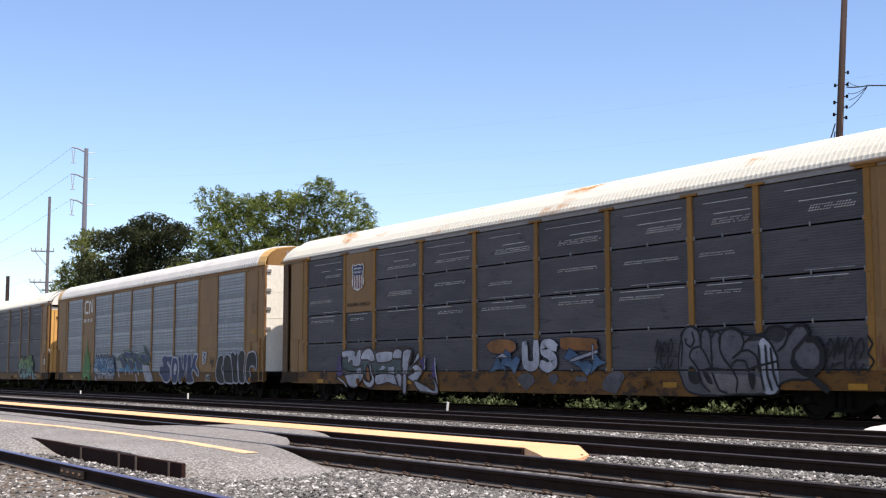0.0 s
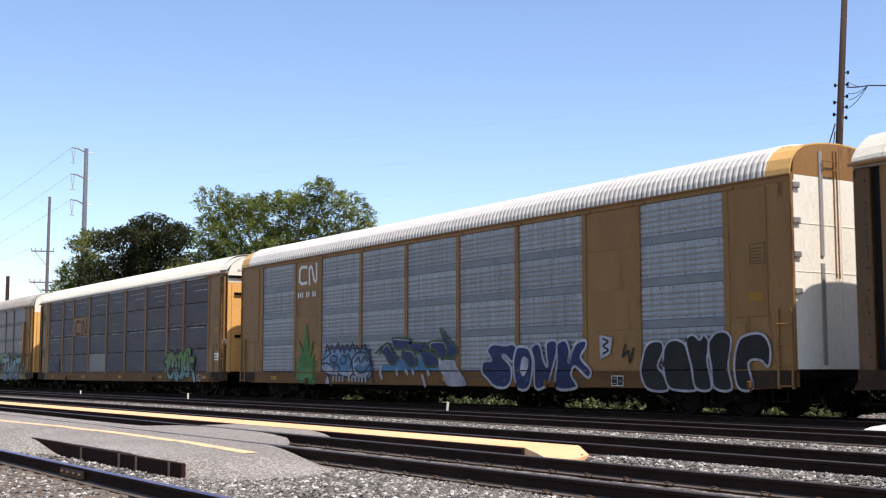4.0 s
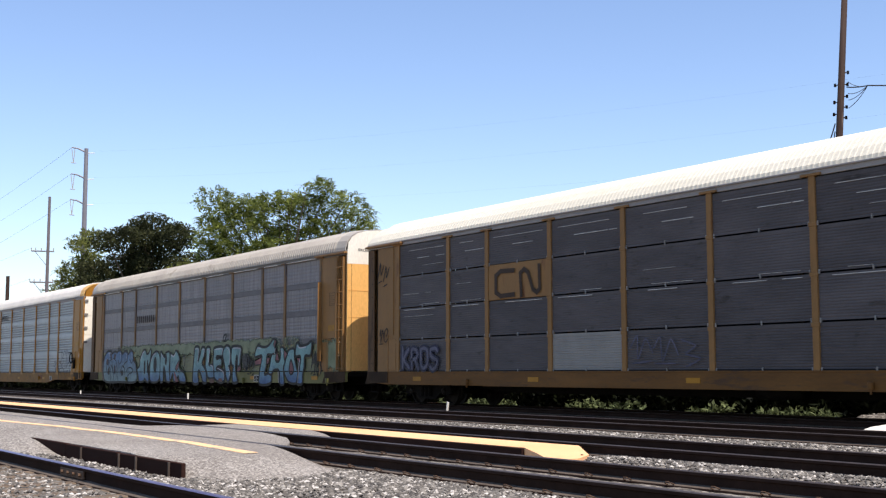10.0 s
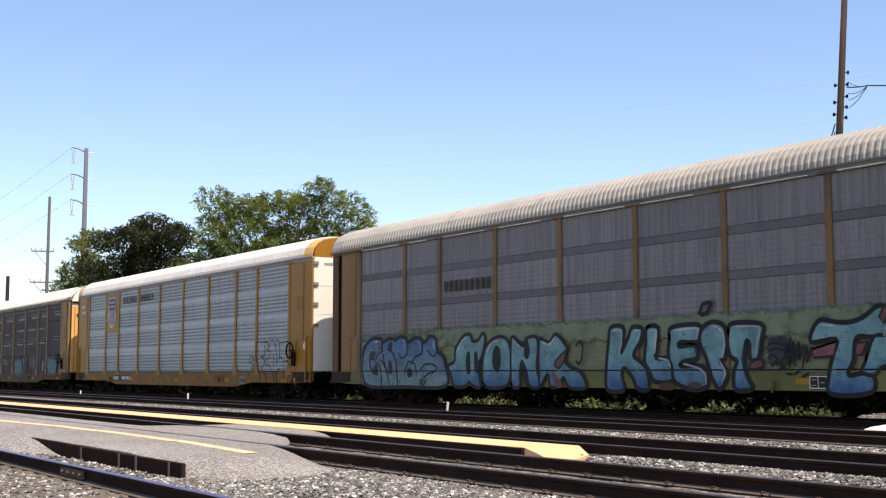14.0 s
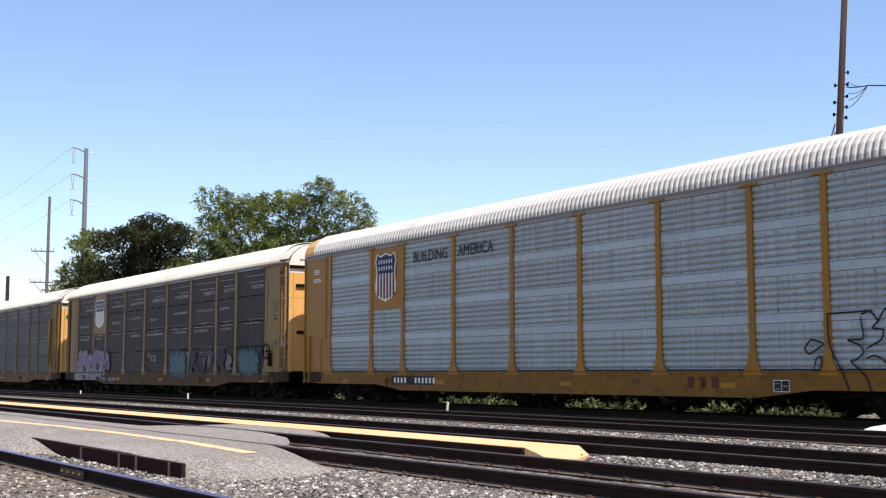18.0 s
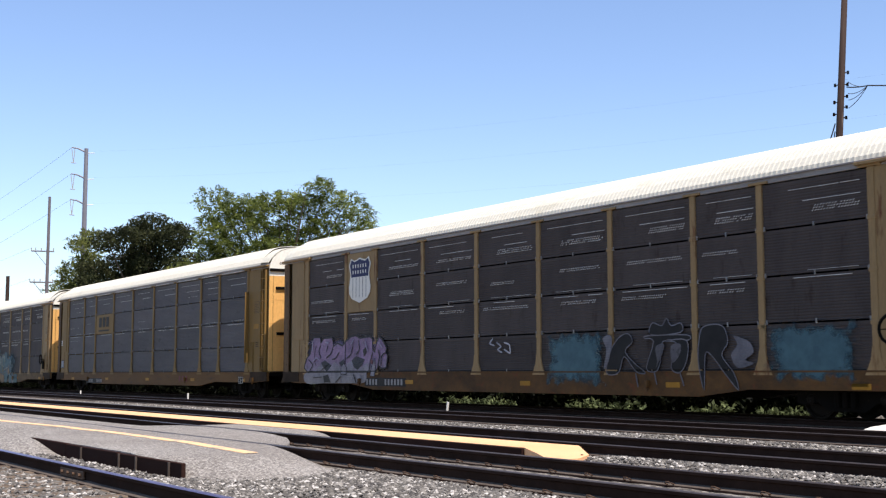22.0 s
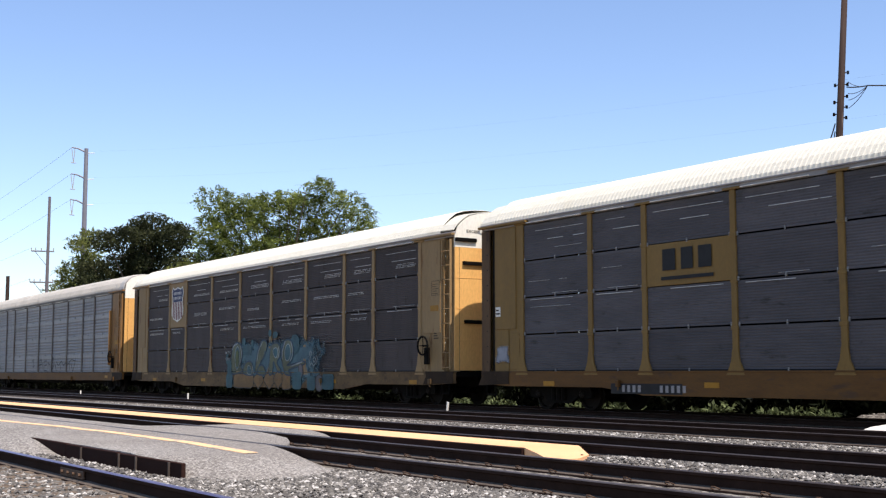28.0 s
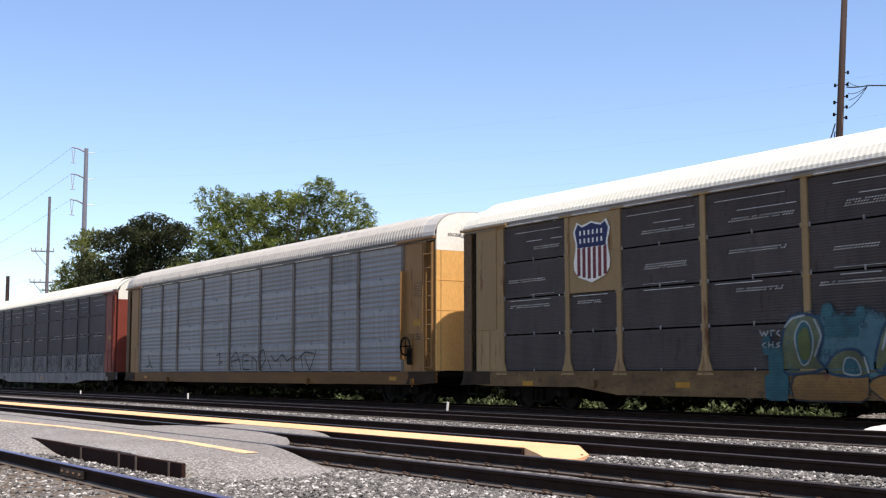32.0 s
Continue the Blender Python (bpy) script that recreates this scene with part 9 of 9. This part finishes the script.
def spill_z(x, y):
    """Asphalt that runs from the walkway's edge down to the siding rail, and heaps over the board's end."""
    if x < -18.75:
        top = platform_z(x, 4.92) + 0.004
    else:
        top = 0.012 - 0.215 * smooth((x + 18.75) / 2.35)
    low = -0.205 if x > -18.2 else -0.205 + 0.045 * smooth((-18.2 - x) / 1.5)
    return top + (low - top) * smooth((4.93 - y) / 1.0) + 0.010 * noise.noise(Vector((x * 2.3, y * 2.3, 2)))


mound = Geo()
mx, my = list(np.arange(-40, -22, 1.0)) + list(np.arange(-22, -16.29, 0.16)), list(np.arange(3.9, 4.9, 0.1)) + [4.93]
mound.add([(x, y, spill_z(x, y)) for x in mx for y in my], [(i * len(my) + j, i * len(my) + j + 1, (i + 1) * len(my) + j + 1, (i + 1) * len(my) + j) for i in range(len(mx) - 1) for j in range(len(my) - 1)])
part("asphalt_spill", mound, asphalt, walkway, "asphalt spilled over the board's end", smooth=True)

yw = tagged(new("yellow_walkway", plan_slab([(-90, 9.42), (-12.5, 9.42), (-12.5, 10.28), (-90, 10.28)], -0.28, 0.0).mesh("yellow_walkway", safety_yellow)), "narrow bright yellow painted walkway between tracks", "walkway", kind="structure")
part("apron", plan_slab([(-12.5, 9.41, 0.0), (-11.9, 9.15, -0.03), (-11.25, 8.8, -0.05), (-11.0, 8.68, -0.05), (-11.05, 9.1, -0.04), (-11.35, 9.5, -0.03), (-12.3, 10.15, 0.0), (-12.5, 10.29, 0.0)], -0.25, 0.0), safety_yellow, yw, "yellow ramped end")
x = -60.0
while x < -12.6:
    part("edging_board", kept("edge_board2", lambda: Geo().soft_box(0, 3.14, -0.045, 0.0, -0.28, -0.006, 0.008).mesh("edging_board", board_dark)), None, yw, at=(min(x, -12.5 - 3.15), 9.418, 0.0))
    part("stake", KEPT["stake"], None, yw, at=(x + 1.4, 9.455, 0))
    x += 3.15

# ---- small things beside the tracks ----
bo = Geo()
bm = bmesh.new()
bmesh.ops.create_icosphere(bm, subdivisions=3, radius=1.0)
for v in bm.verts:
    v.co *= 1 + 0.12 * noise.noise(v.co * 1.7)
    v.co.z = max(v.co.z, -0.35)
bm.verts.index_update()
bo.add([(v.co.x * 0.66, v.co.y * 0.42, v.co.z * 0.20) for v in bm.verts], [[v.index for v in f.verts] for f in bm.faces])
bm.free()
thing("boulder", bo, stone_white, "rounded whitewashed boulder between the tracks", "boulder", at=(-13.95, 18.75, -0.17), smooth=True)
for sx, sy, h, lean in ((-47.5, 18.7, 0.30, 0.0), (-28.4, 18.7, 0.30, 0.12), (-62.0, 18.7, 0.24, 0.0), (-95.0, 18.7, 0.28, 0.05)):
    g = Geo().tube((0, 0, -0.1), (lean * h * 2, 0, h), 0.035, n=8)
    thing("marker_stake", g, white_plain, "short white marker stake in the ballast", "stake", "marker stakes", at=(sx, sy, -0.15))


# ---- plants ----
def leaf_material(name, dark, light, trans):
    m = bpy.data.materials.new(name)
    nt, b = nodes_of(m)
    ge = nt.nodes.new("ShaderNodeNewGeometry")
    tc = nt.nodes.new("ShaderNodeTexCoord")
    col = ramp_of(nt, ge.outputs["Random Per Island"], [(0.0, dark), (0.7, light), (1.0, tuple(min(1, v * 1.35) for v in light))])
    # Broad noise paints sunlit and shaded clumps into the leaf colour.
    col = mix_of(nt, 1.0, col, ramp_of(nt, noise_of(nt, tc.outputs["Object"], 0.85, 3, 0.6), [(0.32, (0.42, 0.46, 0.42)), (0.68, (1.5, 1.42, 1.2))]), "MULTIPLY")
    nt.links.new(col, b.inputs["Base Color"])
    b.inputs["Roughness"].default_value = 0.65
    b.inputs["Specular IOR Level"].default_value = 0.12
    tr = nt.nodes.new("ShaderNodeBsdfTranslucent")
    nt.links.new(col, tr.inputs["Color"])
    mx = nt.nodes.new("ShaderNodeMixShader")
    mx.inputs[0].default_value = trans
    nt.links.new(b.outputs[0], mx.inputs[1])
    nt.links.new(tr.outputs[0], mx.inputs[2])
    nt.links.new(mx.outputs[0], nt.nodes["Material Output"].inputs["Surface"])
    return m


leaf_light = leaf_material("sunny_green_leaves", (0.040, 0.062, 0.015), (0.225, 0.265, 0.075), 0.42)
leaf_dark = leaf_material("dark_green_leaves", (0.016, 0.020, 0.008), (0.046, 0.052, 0.022), 0.15)
# Near-black leaves: the darkness behind the train is painted into them.
leaf_shade = leaf_material("shade_black_hedge_leaves", (0.003, 0.005, 0.002), (0.008, 0.012, 0.004), 0.05)
leaf_olive = leaf_material("olive_green_leaves", (0.065, 0.082, 0.026), (0.19, 0.205, 0.065), 0.4)
leaf_bush = leaf_material("weedy_green_leaves", (0.008, 0.014, 0.004), (0.13, 0.165, 0.085), 0.3)


def leaves_mesh(rng, clumps, count, size, material, name="crown"):
    """Many small folded leaves spread through clumps of (x, y, z, rx, ry, rz)."""
    vol = np.array([c[3] * c[4] * c[5] for c in clumps]) ** 0.8
    pick = rng.choice(len(clumps), count, p=vol / vol.sum())
    C = np.array(clumps)[pick]
    d = rng.normal(size=(count, 3))
    d /= np.linalg.norm(d, axis=1)[:, None]
    r = rng.uniform(0.25, 1.0, count) ** 0.45
    lump = 1 + 0.22 * np.sin(d[:, 0] * 7 + C[:, 0] * 5) * np.sin(d[:, 2] * 6 + C[:, 1] * 3)
    P = C[:, :3] + d * C[:, 3:] * (r * lump)[:, None]
    a = rng.normal(size=(count, 3))
    a /= np.linalg.norm(a, axis=1)[:, None]
    b2 = np.cross(a, rng.normal(size=(count, 3)))
    b2 /= np.linalg.norm(b2, axis=1)[:, None]
    n = np.cross(a, b2)
    s = (size * rng.uniform(0.6, 1.3, count))[:, None]
    V = np.stack([P - a * s, P - b2 * s * 0.45 + n * s * 0.12, P + a * s, P + b2 * s * 0.45 + n * s * 0.12], 1).reshape(-1, 3)
    me = bpy.data.meshes.new(name)
    idx = np.arange(count) * 4
    F = np.concatenate([np.stack([idx, idx + 1, idx + 2], 1), np.stack([idx, idx + 2, idx + 3], 1)])
    me.from_pydata(V.tolist(), [], F.tolist())
    me.materials.append(material)
    return me


def fronds_mesh(rng, clumps, count, long, material, name="fronds"):
    """Sprays of feathered leaves standing out of the upper side of the clumps."""
    V, F = [], []
    C = np.array(clumps)
    area = (C[:, 3] * C[:, 5]) ** 0.9
    for c in C[rng.choice(len(C), count, p=area / area.sum())]:
        d = rng.normal(size=3)
        d[2] = abs(d[2]) * 0.9 - 0.15
        d /= np.linalg.norm(d)
        base = c[:3] + d * c[3:] * rng.uniform(0.7, 1.0)
        for _ in range(rng.integers(5, 9)):
            a = d * 0.7 + rng.normal(size=3) * 0.6
            a /= np.linalg.norm(a)
            side = np.cross(a, (0, 0, 1.0)) + rng.normal(size=3) * 0.1
            side /= np.linalg.norm(side) + 1e-6
            l = long * rng.uniform(0.6, 1.15)
            for k in range(1, 7):
                u = k / 6
                p = base + a * l * u - np.array((0, 0, 0.45 * l * u * u))
                w = 0.34 * l * (1.05 - 0.55 * u)
                for s in (-1, 1):
                    tip = p + side * s * w + a * w * 0.35 - np.array((0, 0, 0.22 * w))
                    mid = (p + tip) / 2
                    n = len(V)
                    V += [p, mid + a * w * 0.17, tip, mid - a * w * 0.17]
                    F += [(n, n + 1, n + 2), (n, n + 2, n + 3)]
    me = bpy.data.meshes.new(name)
    me.from_pydata([tuple(v) for v in V], [], F)
    me.materials.append(material)
    return me


def tree(label, at, clumps, trunk_r, count, size, material, seed, sprays=None):
    """A tapered trunk, limbs reaching into each clump, and a crown of leaves."""
    rng = np.random.default_rng(seed)
    t = tagged(new("tree"), label, "tree")
    t.location = at
    fork = 0.30 * max(c[2] for c in clumps)
    g = Geo()
    pts = [(0, 0, -0.4), (0.08, 0.05, fork * 0.5), (0.0, 0.12, fork)]
    for i, (p, q) in enumerate(zip(pts, pts[1:])):
        g.tube(p, q, trunk_r * (1.25 - 0.3 * i), trunk_r * (0.95 - 0.25 * i), 10)
    part("trunk", g, bark, t)
    for c in clumps[::3]:
        g = Geo()
        mid = Vector((c[0] * 0.45 + rng.uniform(-0.3, 0.3), c[1] * 0.45, fork + (c[2] - fork) * 0.55))
        g.tube((0, 0.12, fork - 0.3), mid, trunk_r * 0.45, trunk_r * 0.26, 7)
        tip = Vector((c[0], c[1], c[2] + c[5] * 0.4))
        g.tube(mid, tip, trunk_r * 0.26, trunk_r * 0.07, 6)
        for k in range(5):
            u = rng.uniform(0.2, 0.9)
            base = mid.lerp(tip, u)
            off = Vector(rng.normal(size=3)) * 0.5
            g.tube(base, base + Vector((off.x * c[3], off.y * c[4], abs(off.z) * c[5] * 0.8)), trunk_r * 0.11, trunk_r * 0.03, 5)
        part("limb", g, bark, t)
    part("crown", leaves_mesh(rng, clumps, count, size, material), material, t)
    if sprays:
        part("leaf_sprays", fronds_mesh(rng, clumps, sprays[0], sprays[1], material), material, t)
    return t


def clump_set(seed, width, depth, z0, z1, n, top_of, small=0.65, big=1.25, gap=1.0):
    """Rounded clumps that fill a crown; top_of gives the crown's height over its width (-1 to 1)."""
    rng = np.random.default_rng(seed)
    out = []
    for k in range(n):
        u = -1 + 2 * (k + 0.5) / n + rng.uniform(-0.06, 0.06)
        top = z0 + (z1 - z0) * top_of(u)
        z = top - small * rng.uniform(0.75, 1.2)
        while z > z0:
            r = rng.uniform(small, big)
            out.append((u * width / 2 + rng.uniform(-0.5, 0.5), rng.uniform(-0.45, 0.45) * depth, z, r * rng.uniform(0.9, 1.3), r * rng.uniform(0.9, 1.4), r * rng.uniform(0.75, 1.0)))
            z -= gap * r * rng.uniform(0.9, 1.5)
    return out


def facing(clumps, ang):
    """Turn a crown so that its width lies across the line of sight."""
    c, s = math.cos(ang), math.sin(ang)
    return [(x * c - y * s, x * s + y * c, z, rx, ry, rz) for x, y, z, rx, ry, rz in clumps]


TURN = radians(62)
prof = lambda pts: (lambda u: float(np.interp(u, [p[0] for p in pts], [p[1] for p in pts])))
twig = np.random.default_rng(8)
TWIGS = []
for k in range(34):
    u = -1 + 2 * k / 33
    top = 4.5 + 8.2 * float(np.interp(u, (-1, -0.82, -0.15, 0.2, 0.34, 0.42, 0.65, 1), (0.70, 0.93, 0.92, 0.96, 1.06, 1.02, 0.96, 0.72)))
    TWIGS.append((u * 5.5 + twig.uniform(-0.2, 0.2), twig.uniform(-2, 2), top + twig.uniform(-0.35, 0.15), twig.uniform(0.2, 0.42), twig.uniform(0.2, 0.4), twig.uniform(0.2, 0.4)))
tree("tall leafy green tree with open sunlit crown", (-70.5, 34.0, -0.2), facing(clump_set(1, 10.8, 5, 4.5, 12.7, 16, prof([(-1, 0.74), (-0.82, 0.94), (-0.5, 0.92), (-0.15, 0.93), (0.1, 0.95), (0.24, 0.99), (0.34, 1.08), (0.42, 1.06), (0.55, 1.0), (0.65, 0.97), (0.85, 0.87), (1, 0.72)]), 0.5, 1.0, 1.1) + TWIGS, TURN), 0.22, 20000, 0.115, leaf_light, 11, (1650, 0.66))
tree("dense dark green tree with rounded crown", (-90.0, 32.0, -0.2), facing(clump_set(2, 8.6, 6, 2.0, 13.1, 8, prof([(-1, 0.62), (-0.6, 0.86), (-0.1, 0.99), (0.2, 1.0), (0.5, 0.93), (0.8, 0.80), (1, 0.62)])), TURN), 0.32, 62000, 0.12, leaf_dark, 12, (900, 0.38))
tree("thin olive-green tree beside the power poles", (-113.5, 33.0, -0.2), facing(clump_set(3, 5.2, 4, 3.0, 15.0, 7, prof([(-1, 0.30), (-0.5, 0.55), (0.0, 0.70), (0.5, 0.97), (1, 0.9)])), TURN), 0.2, 9000, 0.17, leaf_olive, 13, (420, 0.7))
tree("low olive-green tree behind the dark tree", (-84.0, 35.0, -0.2), facing(clump_set(4, 5.0, 4, 3.0, 10.2, 4, prof([(-1, 0.8), (0, 0.95), (1, 0.85)])), TURN), 0.2, 5000, 0.16, leaf_olive, 14, (200, 0.6))

hr = np.random.default_rng(21)
hedge = []
x = -150.0
while x < 12:
    hedge.append((x, 24.4 + hr.uniform(-0.2, 0.2), hr.uniform(0.3, 0.9), hr.uniform(0.9, 1.5), hr.uniform(0.5, 0.7), hr.uniform(1.0, 1.6)))
    x += hr.uniform(0.6, 1.0)
# added solid core that keeps bright ground from showing through the leaves
core = []
cx = list(np.arange(-150.0, 14.0, 0.8))
for x in cx:
    core += [(x, 24.55 + 0.12 * noise.noise(Vector((x, 1, 0))), -0.3), (x, 24.5 + 0.15 * noise.noise(Vector((x, 2, 0))), 0.7), (x, 24.75, 1.75 + 0.3 * noise.noise(Vector((x * 0.6, 3, 0)))), (x, 25.4, 1.2), (x, 25.5, -0.3)]
tagged(new("hedge_thicket", Geo().add(core, [(5 * i + k, 5 * i + k + 1, 5 * i + k + 6, 5 * i + k + 5) for i in range(len(cx) - 1) for k in range(4)]).mesh("hedge_thicket", leaf_shade)), "added solid dark backing inside the hedge", "hedge", kind="stuff")
tagged(new("hedge", leaves_mesh(hr, hedge, 72000, 0.13, leaf_shade, "hedge")), "added hedge behind the tracks, shade put into near-black leaves", "hedge", kind="stuff")
for i, (x0, x1, n) in enumerate(((-35.4, -31.6, 1500), (-28.3, -26.0, 1050), (-23.5, -22.4, 620), (-21.0, -19.2, 1050), (-43.3, -41.2, 500))):
    cl = [(x, 23.35 + hr.uniform(-0.2, 0.2), hr.uniform(-0.12, 0.0), 0.45, 0.3, hr.uniform(0.12, 0.24)) for x in np.arange(x0, x1, 0.45)]
    tagged(new("bush", leaves_mesh(hr, cl, int(n * 0.26), 0.09, leaf_bush, "bush")), "low weedy green bush in the sun", "bush", "weedy bushes beyond the train")


# ---- poles and cables ----
def pipe(pts, r, n=5):
    """One bent tube through the points."""
    g = Geo()
    verts = []
    for i, p in enumerate(pts):
        d = (pts[min(i + 1, len(pts) - 1)] - pts[max(i - 1, 0)]).normalized()
        u = d.cross(Vector((0, 0, 1))).normalized() if abs(d.z) < 0.99 else Vector((1, 0, 0))
        w = d.cross(u)
        verts += [p + (u * math.cos(2 * math.pi * k / n) + w * math.sin(2 * math.pi * k / n)) * r for k in range(n)]
    faces = [(i * n + k, i * n + (k + 1) % n, (i + 1) * n + (k + 1) % n, (i + 1) * n + k) for i in range(len(pts) - 1) for k in range(n)]
    return g.add(verts, faces + [tuple(range(n)), tuple(range((len(pts) - 1) * n, len(pts) * n))])


def cable(a, b2, sag, r, name, label):
    pts = [Vector(a).lerp(Vector(b2), i / 14) - Vector((0, 0, sag * 4 * (i / 14) * (1 - i / 14))) for i in range(15)]
    return thing(name, pipe(pts, r), wire_black, label, "cable", "overhead cables")


ACROSS = Vector((-math.cos(radians(73.3)), -math.sin(radians(73.3)), 0)) * -1   # across the line of sight, to the far poles' right
tower = tagged(new("transmission_pole"), "tall grey steel transmission pole with three davit arms", "power pole")
tower.location = (-149.8, 45.0, -0.2)
part("pole", Geo().tube((0, 0, 0), (0, 0, 29.0), 0.40, 0.24, 12), pole_steel, tower)
for z in (28.7, 25.4, 22.2):
    arm = part("davit_arm", Geo().tube((0, 0, z - 0.2), tuple(-ACROSS * 1.0 + Vector((0, 0, z + 0.25))), 0.11, 0.09, 8).tube(tuple(-ACROSS * 1.0 + Vector((0, 0, z + 0.25))), tuple(-ACROSS * 1.75 + Vector((0, 0, z + 0.35))), 0.09, 0.07, 8), pole_steel, tower)
    for k in (1.35, 1.75):
        part("insulator", Geo().tube(tuple(-ACROSS * k + Vector((0, 0, z + 0.3))), tuple(-ACROSS * 1.5 + Vector((0, 0, z - 1.6))), 0.05, n=6), insulator, arm)
    part("clamp", Geo().tube(tuple(-ACROSS * 1.2 + Vector((0, 0, z - 1.6))), tuple(-ACROSS * 1.8 + Vector((0, 0, z - 1.55))), 0.06, n=6), insulator, arm)
    tip = Vector((-149.8, 45.0, -0.2)) - ACROSS * 1.75 + Vector((0, 0, z + 0.3))
    cable(tip, tip + Vector((-190, -6, -3)), 4.0, 0.012, "power_cable", "thin overhead power cable")
    st = Vector((-149.8, 45.0, -0.2)) + Vector((0, 0, z))
    part("stub_insulator", Geo().tube((0, 0, z - 0.3), tuple(ACROSS * 1.0 + Vector((0, 0, z - 0.2))), 0.05, n=6), door_white, tower)
    cable(st + ACROSS * 1.0, st + Vector((140, 60, -1)), 3.0, 0.002, "power_cable", "thin overhead power cable")

p2 = tagged(new("utility_pole"), "wooden utility pole with two crossarms", "utility pole", "utility poles")
p2.location = (-103.1, 28.0, -0.2)
part("pole", Geo().tube((0, 0, 0), (0.03, 0, 15.9), 0.17, 0.11, 10), pole_far, p2)
for z, l in ((11.3, 1.3), (8.7, 1.35)):
    a1 = part("crossarm", Geo().tube(tuple(-ACROSS * l + Vector((0, 0, z))), tuple(ACROSS * 0.5 + Vector((0, 0, z))), 0.06, n=6), pole_far, p2)
    for k in (-l, -l * 0.75, -l * 0.4, 0.45):
        part("insulator", Geo().tube(tuple(ACROSS * k + Vector((0, 0, z))), tuple(ACROSS * k + Vector((0, 0, z + 0.28))), 0.05, n=6), insulator, a1)
    part("brace", Geo().tube(tuple(-ACROSS * l * 0.8 + Vector((0, 0, z))), (0, 0, z - 1.3), 0.025, n=5), pole_steel, p2)
    st = Vector((-103.1, 28.0, z + 0.05))
    cable(st - ACROSS * l, st + Vector((-120, -4, 1)), 1.5, 0.006, "power_cable", "thin overhead power cable")
p3 = tagged(new("utility_pole"), "plain dark wooden pole", "utility pole", "utility poles")
p3.location = (-116.2, 28.0, -0.2)
part("pole", Geo().tube((0, 0, 0), (0, 0, 10.1), 0.20, 0.16, 10), pole_wood, p3)

rp = tagged(new("utility_pole"), "leaning weathered wooden utility pole with cable brackets", "utility pole", "utility poles")
rp.location = (-29.40, 36.86, -0.2)
RT = Vector((0.8, 0.59, 0)).normalized()
lean_of = lambda z: RT * (0.066 * (z - 10.0))
part("pole", Geo().tube(tuple(lean_of(0)), tuple(lean_of(17.5) + Vector((0, 0, 17.5))), 0.165, 0.105, 14), pole_wood, rp, smooth=True)
for z, s in ((12.3, 1), (11.85, -1), (11.85, 1), (11.4, 1), (11.2, -1), (11.0, 1), (10.75, -1), (10.6, 1)):
    c = lean_of(z) + Vector((0, 0, z))
    br = part("bracket", Geo().tube(tuple(c), tuple(c + RT * s * 0.24), 0.022, n=6), stake_steel, rp)
    part("spool", Geo().tube(tuple(c + RT * s * 0.22 - Vector((0, 0, 0.06))), tuple(c + RT * s * 0.22 + Vector((0, 0, 0.06))), 0.045, n=8), under_black, br)
c = lean_of(11.55) + Vector((-29.40, 36.86, 11.35))
c = c + Vector((0, 0, 0.2))
knot = c + RT * 0.95 + Vector((0, 0, 0.0))
cable(c + RT * 0.2, knot, 0.03, 0.024, "service_cable", "black service cable from the pole")
cable(knot, c + RT * 16 + Vector((0, 0, -0.2)), 0.3, 0.026, "service_cable", "black service cable from the pole")
for dz in (-0.8, -0.5, -0.25, 0.2):
    cable(c + RT * 0.25 + Vector((0, 0, dz)), knot, 0.10, 0.013, "service_cable", "black drooping branch cable")
g0 = Vector((-29.40, 36.86, 0))
cable(g0 + lean_of(10.2) + Vector((0, 0, 10.2)) - RT * 0.15, g0 - RT * 3.4 + Vector((0, 0, 0)), 0.0, 0.025, "guy_wire", "steel guy wire of the pole")
cable(g0 + lean_of(9.9) + Vector((0, 0, 9.9)) - RT * 0.15, g0 - RT * 1.6 + Vector((0, 0, 0)), 0.0, 0.02, "guy_wire", "steel guy wire of the pole")

# ---- movement ----
KNOT_T = (0, 2, 4, 6, 8, 10, 12, 14, 16, 18, 20, 22, 24, 26, 28, 30, 32)
KNOT_S = (-103.57, -91.06, -78.45, -65.72, -52.8, -39.79, -26.67, -13.44, -0.1, 13.27, 26.68, 40.25, 53.87, 67.64, 81.41, 95.29, 109.21)
FRONT = dict(A=90.48, B=61.69, C=32.93, D=4.17, E=-24.6, F=-53.25, G=-81.91, H=-110.6, I=-139.38, J=-168.18)


def travel(t, kt=np.array(KNOT_T), ks=np.array(KNOT_S)):
    """How far the train has rolled at t seconds: a natural spline."""
    h = np.diff(kt)
    n = len(kt)
    A, B = np.eye(n), np.zeros(n)
    for i in range(1, n - 1):
        A[i, i - 1:i + 2] = h[i - 1], 2 * (h[i - 1] + h[i]), h[i]
        B[i] = 6 * ((ks[i + 1] - ks[i]) / h[i] - (ks[i] - ks[i - 1]) / h[i - 1])
    m = np.linalg.solve(A, B)
    i = int(np.clip(np.searchsorted(kt, t) - 1, 0, n - 2))
    a = (kt[i + 1] - t) / h[i]
    b2 = 1 - a
    return float(a * ks[i] + b2 * ks[i + 1] + ((a ** 3 - a) * m[i] + (b2 ** 3 - b2) * m[i + 1]) * h[i] ** 2 / 6)


def motions():
    roll = [(k / 15.0, travel(k / 15.0) / 0.415) for k in range(0, 481)]
    for key, (car, wheels) in TRAIN.items():
        walk(car, [(float(t), pose(FRONT[key] + travel(t) - HALF, LANE, 0.0)) for t in range(0, 33)])
        for w, wx in wheels:
            walk(w, [(t, Matrix.Translation((wx, 0, 0.415)) @ Matrix.Rotation(a, 4, "Y")) for t, a in roll])


motions()
